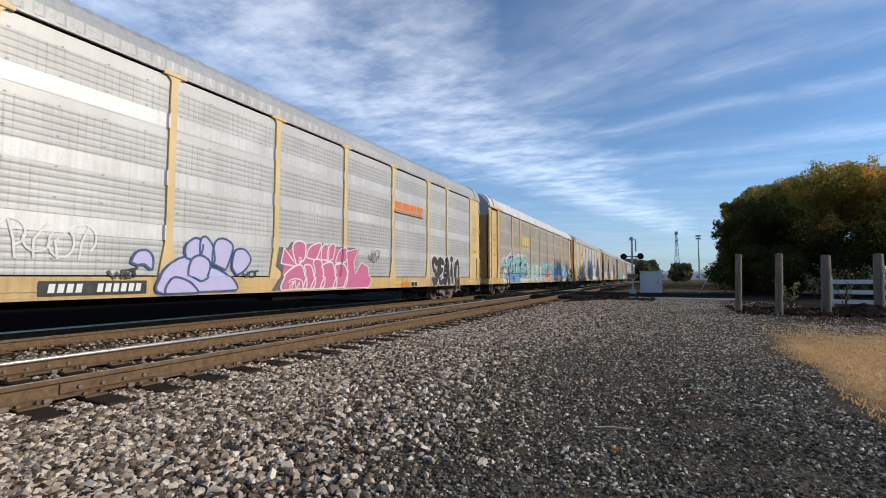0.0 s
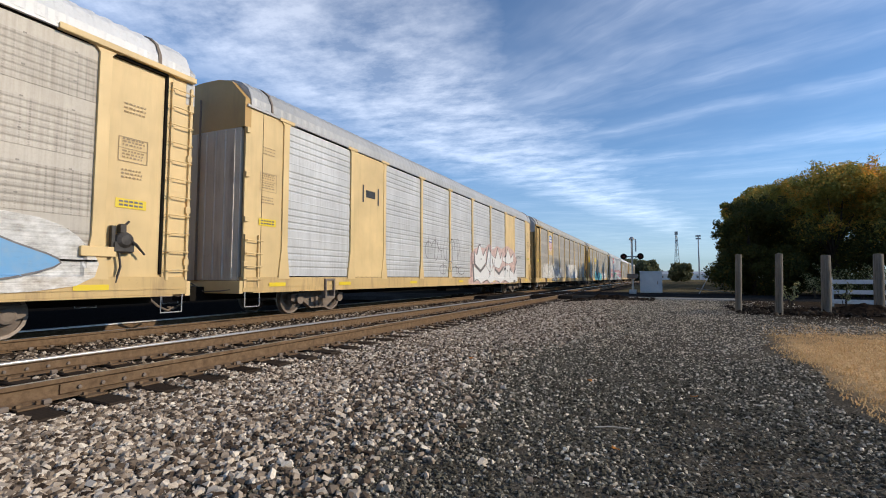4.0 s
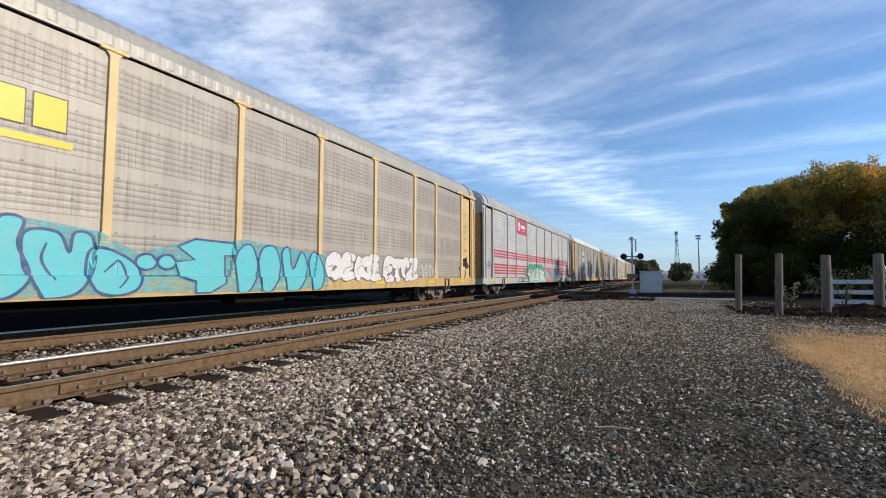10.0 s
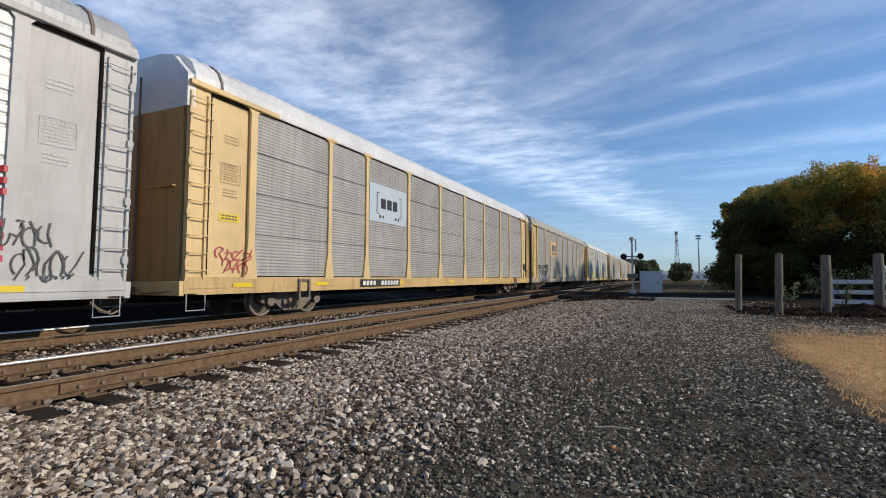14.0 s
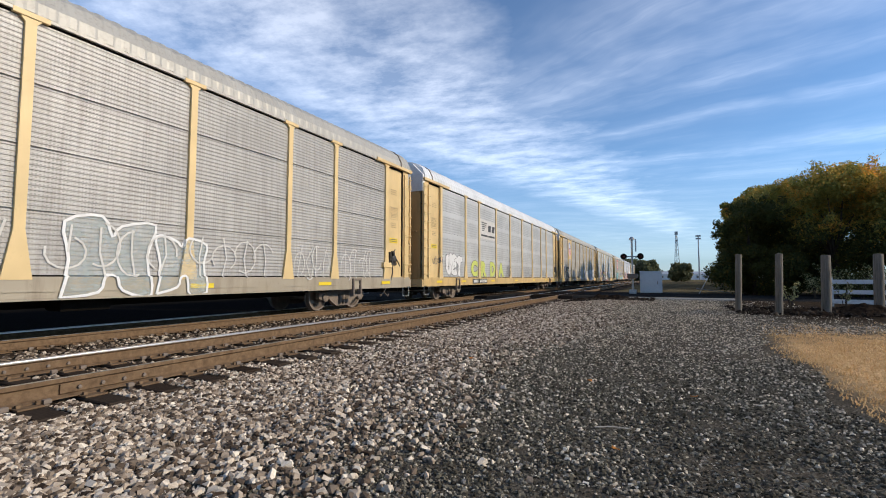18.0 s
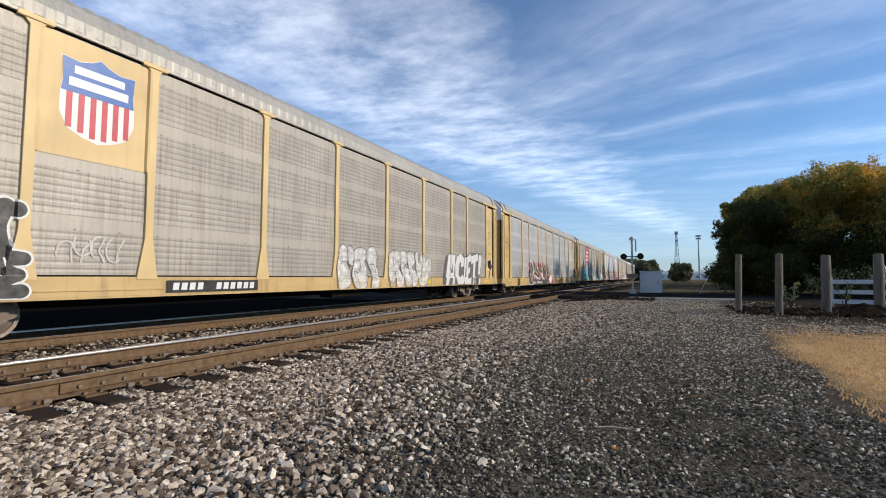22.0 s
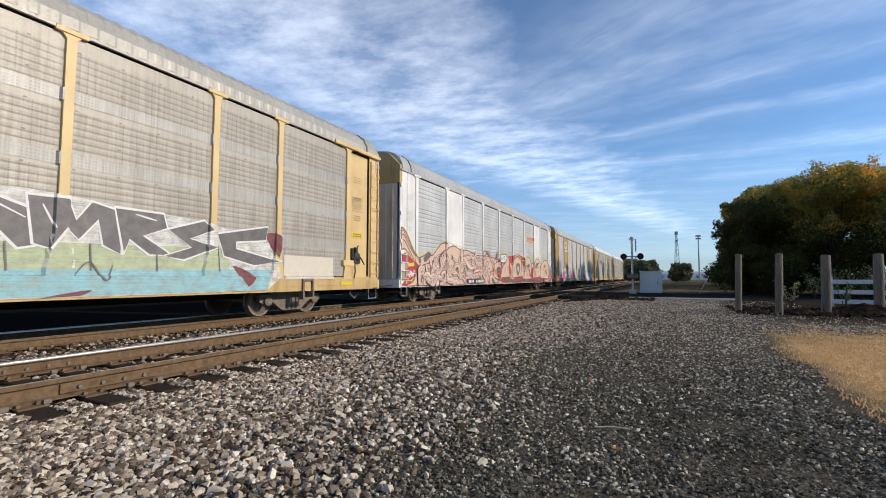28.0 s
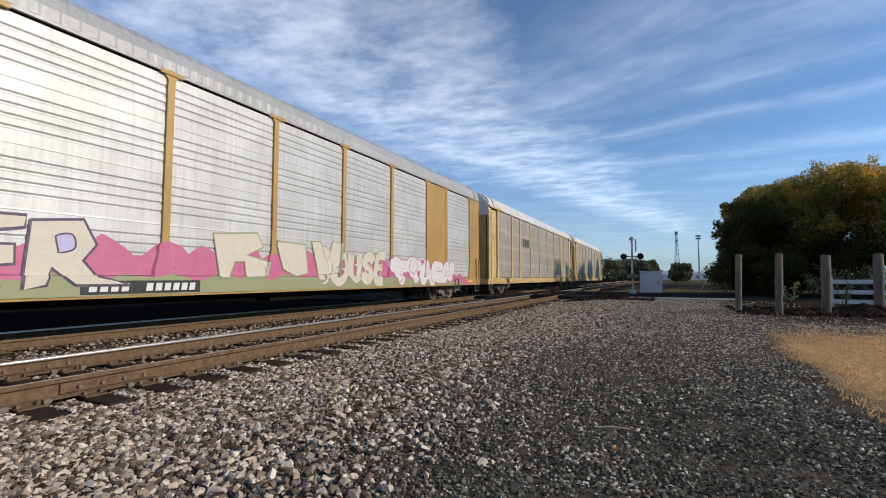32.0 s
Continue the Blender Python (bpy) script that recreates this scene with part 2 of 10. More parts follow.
# ---- drifting cirrus ----
def cloud_material():
    """Cirrus that fans out from one place low in the sky, with a mottled bank across it."""
    n = Nodes("cirrus")
    pos = n.coords()
    sep = n.add("SeparateXYZ")
    n.link(pos, sep.inputs[0])
    X, Y = sep.outputs[0], sep.outputs[1]
    wob = n.math("SUBTRACT", n.noise(pos, 0.006, 4), 0.5)
    # polar coordinates round the fan's root
    dx, dy = n.math("ADD", X, 868.0), n.math("SUBTRACT", Y, 676.0)
    ang = n.math("MULTIPLY", n.math("ARCTAN2", dy, dx), 180 / math.pi)
    ang = n.math("ADD", ang, n.math("MULTIPLY", wob, 5.0))
    rad = n.math("SQRT", n.math("ADD", n.math("MULTIPLY", dx, dx), n.math("MULTIPLY", dy, dy)))

    def fan(k_ang, k_rad, detail, rough, off):
        c = n.add("CombineXYZ")
        n.link(n.math("MULTIPLY", ang, k_ang), c.inputs[0])
        n.link(n.math("ADD", n.math("MULTIPLY", rad, k_rad), off), c.inputs[1])
        return n.noise(c.outputs[0], 1.0, detail, rough)

    u = n.math("DIVIDE", n.math("ADD", ang, 60.0), 90.0, clamp=True)
    bands = n.ramp(u, [(p, (v, v, v)) for p, v in ((0.0, 0.10), (0.22, 0.16), (0.335, 0.06), (0.385, 0.75), (0.415, 0.85), (0.44, 0.55), (0.463, 0.72), (0.485, 0.10), (0.50, 0.12), (0.516, 0.62), (0.54, 0.12), (0.575, 0.16), (0.60, 0.30), (0.622, 0.72), (0.65, 0.28), (0.70, 0.40), (0.76, 0.2), (1.0, 0.3))])
    streak = n.grey(fan(0.30, 0.0035, 6, 0.6, 0.0), 0.34, 0.70)
    fine = n.grey(fan(0.9, 0.010, 5, 0.62, 7.0), 0.30, 0.72, 0.5, 1.0)
    gaps = n.grey(n.noise(pos, 0.0075, 4, 0.6), 0.36, 0.62, 0.25, 1.0)
    wisp = n.math("MULTIPLY", n.math("MULTIPLY", n.math("MULTIPLY", bands, n.math("ADD", 0.35, streak)), fine), gaps)
    # the bank: between two slanting edges
    fluff = n.math("SUBTRACT", n.noise(pos, 0.011, 5, 0.62), 0.5)
    ragged = n.math("ADD", n.math("MULTIPLY", fluff, 170.0), n.math("MULTIPLY", wob, 120.0))
    e_hi = n.math("ADD", n.math("MULTIPLY", n.math("SUBTRACT", Y, 254.0), 0.145), -70.0)
    e_lo = n.math("ADD", n.math("MULTIPLY", n.math("MAXIMUM", n.math("SUBTRACT", Y, 398.0), 0.0), 0.245), -330.0)
    soft = n.math("ADD", 70.0, n.math("MULTIPLY", Y, 0.05))
    k_hi = n.math("DIVIDE", n.math("ADD", n.math("SUBTRACT", e_hi, X), ragged), soft, clamp=True)
    k_lo = n.math("DIVIDE", n.math("ADD", n.math("SUBTRACT", X, e_lo), n.math("MULTIPLY", ragged, 0.5)), soft, clamp=True)
    st = n.add("Mapping")
    n.link(pos, st.inputs["Vector"])
    st.inputs["Rotation"].default_value = (0, 0, radians(-20))
    st.inputs["Scale"].default_value = (1 / 62, 1 / 44, 1)
    st.inputs["Location"].default_value = (2.3, 0.7, 0)
    tail = n.math("ADD", 0.26, n.math("MULTIPLY", n.math("DIVIDE", n.math("SUBTRACT", Y, 700.0), 1200.0, clamp=True), 0.5))
    mott = n.grey(n.noise(st.outputs[0], 1.0, 8, 0.66), 0.36, 0.62)
    bank = n.math("MULTIPLY", n.math("MULTIPLY", k_hi, k_lo), n.math("ADD", tail, n.math("MULTIPLY", mott, n.math("SUBTRACT", 1.0, tail))))
    dist = n.add("VectorMath")
    dist.operation = "LENGTH"
    n.link(pos, dist.inputs[0])
    far_soft = n.math("DIVIDE", dist.outputs["Value"], 3500.0, clamp=True)
    dens = n.math("MAXIMUM", n.math("MULTIPLY", wisp, n.math("SUBTRACT", 1.0, n.math("MULTIPLY", far_soft, 0.7))), bank)
    dens = n.math("ADD", dens, n.math("ADD", 0.05, n.math("MULTIPLY", far_soft, 0.09)))
    fade = n.math("DIVIDE", n.math("SUBTRACT", 4500.0, dist.outputs["Value"]), 1500.0, clamp=True)
    em = n.add("Emission")
    em.inputs["Color"].default_value = (0.98, 0.955, 0.92, 1)
    n.link(n.math("MULTIPLY", n.math("MULTIPLY", dens, fade), 0.55), em.inputs["Strength"])
    tr = n.add("BsdfTransparent")
    ad = n.add("AddShader")
    n.link(em.outputs[0], ad.inputs[0])
    n.link(tr.outputs[0], ad.inputs[1])
    n.link(ad.outputs[0], n.out.inputs["Surface"])
    return n.mat


# ---- ground ----
TRAIN_X, TRAIN_Z = -10.63, -0.04       # centre of the far track, top of its rails
NEAR_X, NEAR_Z = -5.83, 0.066
GAUGE = 0.7525                          # from the centre to the middle of a rail's head
CROSS_Y0, CROSS_Y1 = 24.6, 32.5


def smooth(a, b, x):
    t = min(1.0, max(0.0, (x - a) / (b - a)))
    return t * t * (3 - 2 * t)


def ground_z(x, y):
    """Height of the ground: the track bed, the gravel lot and the gentle rise to the street."""
    lot = -0.13 + 0.12 * smooth(5, 14, y)
    bed = -0.155 - 0.10 * smooth(-7.6, -9.0, x)
    z = bed + (lot - bed) * smooth(-4.3, -2.2, x)
    z -= 0.25 * smooth(-13.0, -16.0, x)
    z += 0.02 * noise.noise((x * 0.6, y * 0.6, 0.3)) + 0.012 * noise.noise((x * 2.3, y * 2.3, 4.0))
    if CROSS_Y0 - 1.0 < y < CROSS_Y1 + 1.0:
        z = min(z, -0.04)
    return z


def ground_material():
    n = Nodes("ground")
    pos = n.world()
    sep = n.add("SeparateXYZ")
    n.link(pos, sep.inputs[0])
    X, Y = sep.outputs[0], sep.outputs[1]
    wob = n.math("SUBTRACT", n.noise(pos, 1.3, 4), 0.5)
    wob2 = n.math("SUBTRACT", n.noise(pos, 0.25, 3), 0.5)
    vor = n.add("TexVoronoi", Scale=34.0, Randomness=1.0)
    n.link(pos, vor.inputs["Vector"])
    vor2 = n.add("TexVoronoi", Scale=80.0, Randomness=1.0)
    n.link(pos, vor2.inputs["Vector"])
    # dark stone tones, carrying the shade between the loose stones
    stone = n.ramp(n.math("MULTIPLY", vor.outputs["Color"], 1.0), [(0.0, (0.022, 0.016, 0.012)), (0.45, (0.055, 0.042, 0.031)), (0.8, (0.12, 0.095, 0.074)), (1.0, (0.26, 0.215, 0.175))])
    fine = n.ramp(n.math("MULTIPLY", vor2.outputs["Color"], 1.0), [(0.0, (0.026, 0.022, 0.017)), (0.4, (0.075, 0.064, 0.05)), (0.8, (0.17, 0.148, 0.118)), (1.0, (0.38, 0.335, 0.275))])
    fine = n.mix(n.grey(n.noise(pos, 0.8, 5), 0.4, 0.65), fine, (0.085, 0.07, 0.053))
    lot = n.math("DIVIDE", n.math("ADD", n.math("ADD", X, n.math("MULTIPLY", wob, 1.8)), 3.2), 1.8, clamp=True)
    col = n.mix(lot, stone, fine)
    # dry soil, then grass beyond the lot
    soil = n.mix(n.grey(n.noise(pos, 7, 5), 0.35, 0.7), (0.020, 0.015, 0.011), (0.085, 0.063, 0.044))
    gx = n.math("ADD", n.math("SUBTRACT", X, 1.55), n.math("MULTIPLY", wob, 0.7))
    gy = n.math("SUBTRACT", n.math("ADD", n.math("MULTIPLY", X, 0.55), 9.6), n.math("ADD", Y, n.math("MULTIPLY", wob, 1.2)))
    g = n.math("MULTIPLY", n.math("MULTIPLY", gx, 2.5, clamp=True), n.math("MULTIPLY", n.math("ADD", gy, n.math("MULTIPLY", n.math("SUBTRACT", n.noise(pos, 4.0, 5), 0.5), 5.0)), 0.6, clamp=True))
    straw = n.mix(n.grey(n.noise(n.world((1, 1, 1)), 30, 5), 0.35, 0.7), (0.44, 0.27, 0.12), (0.80, 0.55, 0.30))
    col = n.mix(g, col, straw)
    far = n.math("DIVIDE", n.math("SUBTRACT", Y, 33.0), 4.0, clamp=True)
    offtrack = n.math("ADD", n.math("GREATER_THAN", X, -3.4), n.math("LESS_THAN", X, -14.5), clamp=True)
    turf = n.mix(n.grey(n.noise(pos, 0.5, 6), 0.35, 0.7), (0.075, 0.06, 0.035), (0.19, 0.155, 0.095))
    col = n.mix(n.math("MULTIPLY", far, offtrack), col, turf)
    side = n.math("DIVIDE", n.math("SUBTRACT", n.math("ADD", X, n.math("MULTIPLY", wob2, 2.0)), 1.9), 1.0, clamp=True)
    yy = n.math("MULTIPLY", n.math("SUBTRACT", Y, 12.5), 0.6, clamp=True)
    col = n.mix(n.math("MULTIPLY", n.math("MULTIPLY", side, yy), n.math("SUBTRACT", 1.0, far)), col, soil)
    # near-black under and beyond the train: its shade, put into the colour
    train_shade = n.math("DIVIDE", n.math("SUBTRACT", -8.6, n.math("ADD", X, n.math("MULTIPLY", wob, 0.6))), 1.2, clamp=True)
    col = n.mix(n.math("MULTIPLY", train_shade, 0.93), col, (0.006, 0.006, 0.006))
    chips = n.math("ADD", n.math("MULTIPLY", vor2.outputs["Color"], 0.7), n.math("MULTIPLY", n.noise(pos, 70, 4, 0.7), 0.6))
    n.bump(chips, 0.9, 0.02)
    return n.done(col, 1.0, spec=0.0)


def axis_steps(near, far, fine, grow):
    out, x, s = [near], near, fine
    while x < far:
        x += s
        s *= grow
        out.append(x)
    return out


def build_ground():
    right = axis_steps(-1.0, 2600.0, 0.22, 1.07)
    left = [-2.0 - x for x in right]
    xs = sorted(set(left + right))
    ahead = axis_steps(0.0, 4200.0, 0.25, 1.045)
    back = [-y for y in axis_steps(0.4, 900.0, 0.5, 1.25)]
    ys = sorted(set(back + ahead))
    m = Mesh()
    m.v = [(x, y, ground_z(x, y)) for y in ys for x in xs]
    w = len(xs)
    m.f = [(j * w + i, j * w + i + 1, (j + 1) * w + i + 1, (j + 1) * w + i) for j in range(len(ys) - 1) for i in range(w - 1)]
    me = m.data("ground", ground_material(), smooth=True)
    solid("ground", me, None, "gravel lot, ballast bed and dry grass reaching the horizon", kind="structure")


build_ground()


def asphalt_material():
    n = Nodes("asphalt")
    p = n.world()
    f = n.noise(p, 60, 3, 0.7)
    g = n.noise(p, 0.7, 5)
    col = n.mix(n.grey(g, 0.35, 0.65), (0.018, 0.017, 0.016), (0.04, 0.038, 0.035))
    col = n.mix(n.grey(f, 0.55, 0.75), col, (0.075, 0.072, 0.068))
    n.bump(f, 0.35, 0.006)
    return n.done(col, 0.95, spec=0.0)


M_ASPHALT = asphalt_material()


def build_road():
    """The street that crosses the tracks: approach ramps between and beside the rails."""
    m = Mesh()
    y0, y1 = CROSS_Y0 + 0.3, CROSS_Y1 - 0.3
    zt, zn = TRAIN_Z - 0.006, NEAR_Z - 0.006
    prof = [(-60, -0.30), (-16, -0.2), (TRAIN_X - 2.0, zt), (TRAIN_X + 2.0, zt), (NEAR_X - 2.0, zn), (NEAR_X + 2.0, zn), (-1.5, 0.03), (3, 0.02), (60, 0.03)]
    sk = 0.02
    rows = [[(x, y0 + sk * x, z), (x, y1 + sk * x, z), (x, y1 + sk * x + 0.25, z - 0.22), (x, y0 + sk * x - 0.25, z - 0.22)] for x, z in prof]
    m.sweep(rows)
    return solid("road", m, M_ASPHALT, "worn grey asphalt street crossing the tracks", kind="structure")


build_road()


def build_pavement():
    """A pale strip of old concrete beside the street."""
    m = Mesh().box(-2.6, 3.6, CROSS_Y0 - 1.05, CROSS_Y0 + 0.25, -0.2, 0.045, 0.02)
    return solid("pavement", m, plain("old_concrete", (0.27, 0.255, 0.235), 0.95, 0, 0.25, 0.0), "strip of worn pale concrete beside the street", kind="structure", at=pose(0, 0, 0, 0, 0, 1.2))


build_pavement()

# ---- tracks ----
def rust_material():
    n = Nodes("rail_steel")
    v = n.coords()
    f = n.noise(v, 12, 5, 0.7)
    col = n.mix(n.grey(f, 0.3, 0.7), (0.10, 0.062, 0.036), (0.215, 0.142, 0.084))
    col = n.mix(n.grey(n.noise(v, 2.5, 4), 0.5, 0.7), col, (0.145, 0.092, 0.052))
    n.bump(f, 0.2, 0.004)
    return n.done(col, 0.8, 0.0, 0.1)


M_RUST = rust_material()
M_SHINE = plain("worn_rail_head", (0.36, 0.31, 0.25), 0.42, 0.7, 0.2)
M_GLINT = plain("worn_gauge_corner", (0.66, 0.62, 0.57), 0.34, 1.0, 0.1)


def tie_material():
    n = Nodes("creosoted_tie")
    f = n.noise(n.coords((1.5, 18, 18)), 4, 5, 0.7)
    col = n.mix(n.grey(f, 0.35, 0.7), (0.018, 0.013, 0.010), (0.062, 0.043, 0.031))
    col = n.mix(n.math("MULTIPLY", n.rnd(), 0.5), col, (0.06, 0.048, 0.038))
    n.bump(f, 0.5, 0.01)
    return n.done(col, 0.95, spec=0.0)


M_TIE = tie_material()


def rail_section(x, z):
    h = [(-0.037, -0.008), (-0.030, 0), (0.030, 0), (0.037, -0.008), (0.037, -0.036), (0.010, -0.052), (0.009, -0.150), (0.070, -0.168), (0.070, -0.178),
         (-0.070, -0.178), (-0.070, -0.168), (-0.009, -0.150), (-0.010, -0.052), (-0.037, -0.036)]
    return [(x + a, z + b) for a, b in h]


TIE = Mesh().box(-1.3, 1.3, -0.115, 0.115, -0.17, 0.0, 0.012).data("tie", M_TIE)
PLATE = Mesh().box(-0.18, 0.18, -0.095, 0.095, 0.0, 0.018, 0.004)
PLATE.box(-0.115, -0.085, -0.09, -0.06, 0.018, 0.05).box(0.085, 0.115, 0.06, 0.09, 0.018, 0.05).box(-0.115, -0.085, 0.05, 0.08, 0.018, 0.055).box(0.085, 0.115, -0.08, -0.05, 0.018, 0.045)
PLATE_DATA = PLATE.data("tie_plate", M_RUST)
ANCHOR = Mesh().box(-0.075, 0.085, -0.02, 0.02, -0.03, 0.012).box(0.055, 0.10, -0.03, 0.03, -0.012, 0.03, 0.005).data("rail_anchor", M_STEEL_DARK)


TIE_YS = []


def build_track(cx, z, label, seed):
    tr = thing("railway_track", label, "railway track", "tracks", "structure", at=(cx, 0, 0))
    rnd = random.Random(seed)
    for sx in (1, -1):
        r = part("rail", Mesh().sweep([[(px, y, pz) for px, pz in rail_section(sx * GAUGE, z)] for y in (-40, 420)]), M_RUST, tr)
        part("running_surface", Mesh().box(sx * GAUGE - 0.022 - 0.004 * sx, sx * GAUGE + 0.022 - 0.004 * sx, -40, 420, z - 0.004, z + 0.0012), M_SHINE, r, "polished strip on the rail head")
        curve = [(0.0245, 0.0010), (0.0315, -0.0010), (0.0365, -0.0050), (0.0390, -0.0110), (0.0396, -0.0200), (0.0392, -0.0290), (0.0340, -0.0290)]
        part("gauge_corner", Mesh().sweep([[(sx * (GAUGE - a), yy, z + b) for a, b in curve] for yy in (-40, 420)]), M_GLINT, r, "polished inner corner of the rail head", smooth=True)
    zt = z - 0.178 - 0.018
    y, k = -3.0, 0
    far = Mesh()
    while y < 150:
        if not CROSS_Y0 - 0.2 < y < CROSS_Y1 + 0.2:
            if cx == NEAR_X:
                TIE_YS.append(y)
            if y < 40:
                rot = pose(rnd.uniform(-0.03, 0.03), y, zt, 0, rnd.uniform(-0.3, 0.3), rnd.uniform(-0.8, 0.8))
                part("tie", TIE, None, tr, at=rot)
                for sx in (1, -1):
                    part("tie_plate", PLATE_DATA, None, tr, at=(sx * GAUGE, y, zt))
                    if k % 2 == 0 and y < 25:
                        part("rail_anchor", ANCHOR, None, tr, at=(sx * GAUGE, y + 0.15, zt + 0.015))
                        part("rail_anchor", ANCHOR, None, tr, at=(sx * GAUGE, y - 0.15, zt + 0.015))
            else:
                far.box(-1.3, 1.3, y - 0.115, y + 0.115, zt - 0.15, zt)
        y += 0.51 + rnd.uniform(-0.02, 0.02)
        k += 1
    tagged(part("distant_ties", far, M_TIE, tr), kind="stuff")
    for sx in (1, -1):          # joint bars with their bolts on the nearer rail
        for jy in (2.75, 14.6):
            b = Mesh().box(sx * GAUGE + 0.009, sx * GAUGE + 0.032, jy - 0.45, jy + 0.45, z - 0.145, z - 0.05, 0.006)
            bar = part("joint_bar", b, M_RUST, tr)
            for i in range(4):
                yy = jy - 0.3 + 0.2 * i
                part("bolt", Mesh().lathe([(0.001, 0.0), (0.018, 0.0), (0.018, 0.024), (0.001, 0.026)], "x", 6, (sx * GAUGE + 0.032, yy, z - 0.10)), M_STEEL_DARK, bar)
    return tr


build_track(NEAR_X, NEAR_Z, "rusty-sided railway track on dark wooden ties in ballast", 1)
build_track(TRAIN_X, TRAIN_Z, "railway track carrying the train, shaded by the cars", 2)


def crossing_deck():
    """Timber panels between and beside the rails of the near track at the street."""
    n = 0
    for cx, z in ((NEAR_X, NEAR_Z), (TRAIN_X, TRAIN_Z)):
        deck = thing("crossing_panels", "dark timber level crossing panels between the rails", "level crossing", kind="structure", at=(cx, 0, 0))
        for a, b in ((-1.55, -0.86), (-0.66, 0.66), (0.86, 1.55)):
            y = CROSS_Y0
            while y < CROSS_Y1 - 0.5:
                part("panel", Mesh().box(a, b, y, y + 1.55, z - 0.2, z + 0.004 + 0.004 * (n % 3), 0.015), M_TIE, deck)
                y += 1.58
                n += 1


crossing_deck()


# ---- autorack cars ----
PITCH_CAR, HALF = 28.5, 13.68
POSTS = (-11.97, -9.06, -7.13, -4.28, -1.43, 1.43, 4.28, 7.13, 9.06, 11.97)
SIDE = 1.60
Z_SILL0, Z_SILL1, Z_EAVE = 0.67, 1.06, 5.25


def rib_profile(kind):
    """(depth, z) down a side panel: fine even ribs, or wide flats with groups of narrow ribs."""
    z0, z1 = Z_SILL1 + 0.02, Z_EAVE - 0.04
    pts = [(0, z0)]
    tall = (z1 - z0) / 4
    if kind == "slot":
        for sheet in range(4):
            zb = z0 + sheet * tall
            for k in range(12):
                z = zb + 0.04 + k * 0.0825
                pts += [(0, z), (-0.012, z + 0.014), (-0.012, z + 0.042), (0, z + 0.056)]
            if sheet < 3:
                pts += [(0, zb + tall - 0.012), (-0.042, zb + tall - 0.010), (-0.042, zb + tall + 0.022), (0, zb + tall + 0.024)]
    elif kind == "fine":
        # four lapped sheets, each with soft corrugations under a flat band
        for sheet in range(4):
            zb = z0 + sheet * tall
            if sheet:
                pts += [(-0.004, zb), (0.004, zb + 0.002), (0.003, zb + 0.03)]
            for k in range(6):
                z = zb + 0.06 + k * 0.122
                pts += [(0, z), (-0.0045, z + 0.030), (-0.0055, z + 0.046), (0, z + 0.074)]
    else:
        for sheet in range(4):
            for k in range(4):
                z = z0 + sheet * tall + 0.215 + 0.178 * k
                pts += [(0, z), (-0.015, z + 0.022), (-0.016, z + 0.044), (0, z + 0.075)]
            if sheet < 3:
                pts += [(0, z0 + (sheet + 1) * tall - 0.01), (0.006, z0 + (sheet + 1) * tall), (0, z0 + (sheet + 1) * tall + 0.03)]
    pts.append((0, z1))
    return pts


def panel_mesh(kind, y0, y1):
    p = rib_profile(kind)
    m = Mesh()
    front = [[(SIDE - 0.055 + d, y, z) for d, z in p] for y in (y0, y1)]
    m.sweep(front, closed=False)
    m.add([(SIDE - 0.10, y0, p[0][1]), (SIDE - 0.10, y1, p[0][1]), (SIDE - 0.10, y1, p[-1][1]), (SIDE - 0.10, y0, p[-1][1])], [(0, 1, 2, 3)])
    return m.data("side_panel", M_SCREEN)


SPANS = [(a + 0.05, b - 0.05) for a, b in zip(POSTS[:-1], POSTS[1:])]
PANELS = {k: [panel_mesh(k, a, b) for a, b in SPANS] for k in ("fine", "wide", "slot")}


def solid_panel(y0, y1):
    return Mesh().box(SIDE - 0.10, SIDE - 0.02, y0, y1, Z_SILL1 + 0.01, Z_EAVE - 0.03, 0.006).data("plate_panel", M_YELLOW)


PLATES = [solid_panel(a, b) for a, b in SPANS]


def post_mesh(w=0.075, foot=0.2):
    m = Mesh()
    poly = [(-foot, Z_SILL1 - 0.05), (foot, Z_SILL1 - 0.05), (w, Z_SILL1 + 0.75), (w, Z_EAVE - 0.12), (w + 0.1, Z_EAVE), (-w - 0.1, Z_EAVE), (-w, Z_EAVE - 0.12), (-w, Z_SILL1 + 0.75)]
    m.prism(poly, "x", SIDE - 0.07, SIDE)
    m.box(SIDE - 0.05, SIDE + 0.022, -w - 0.17, w + 0.17, Z_EAVE - 0.035, Z_EAVE + 0.055, 0.008)
    return m.data("post", M_YELLOW)


POST = post_mesh()
JAMB = post_mesh(0.10, 0.2)


ROOF_HALF = [(1.612, 5.31), (1.59, 5.52), (1.46, 5.78), (1.24, 5.96), (0.95, 6.08), (0.55, 6.14)]
ROOF_LINE = ROOF_HALF + [(0, 6.15)] + [(-x, z) for x, z in reversed(ROOF_HALF)]


def roof_mesh(half):
    rows = []
    y = -half + 0.1
    while y < half - 0.4:
        for dy, up in ((0.0, 0.0), (0.10, 0.0), (0.145, 0.018), (0.245, 0.018)):
            rows.append([(x * (1 + up * 0.3), y + dy, z + up if abs(x) < 1.5 else z) for x, z in ROOF_LINE])
        y += 0.29
    rows.append([(x, half - 0.1, z) for x, z in ROOF_LINE])
    return Mesh().sweep(rows).data("roof", M_ROOF_GREY)


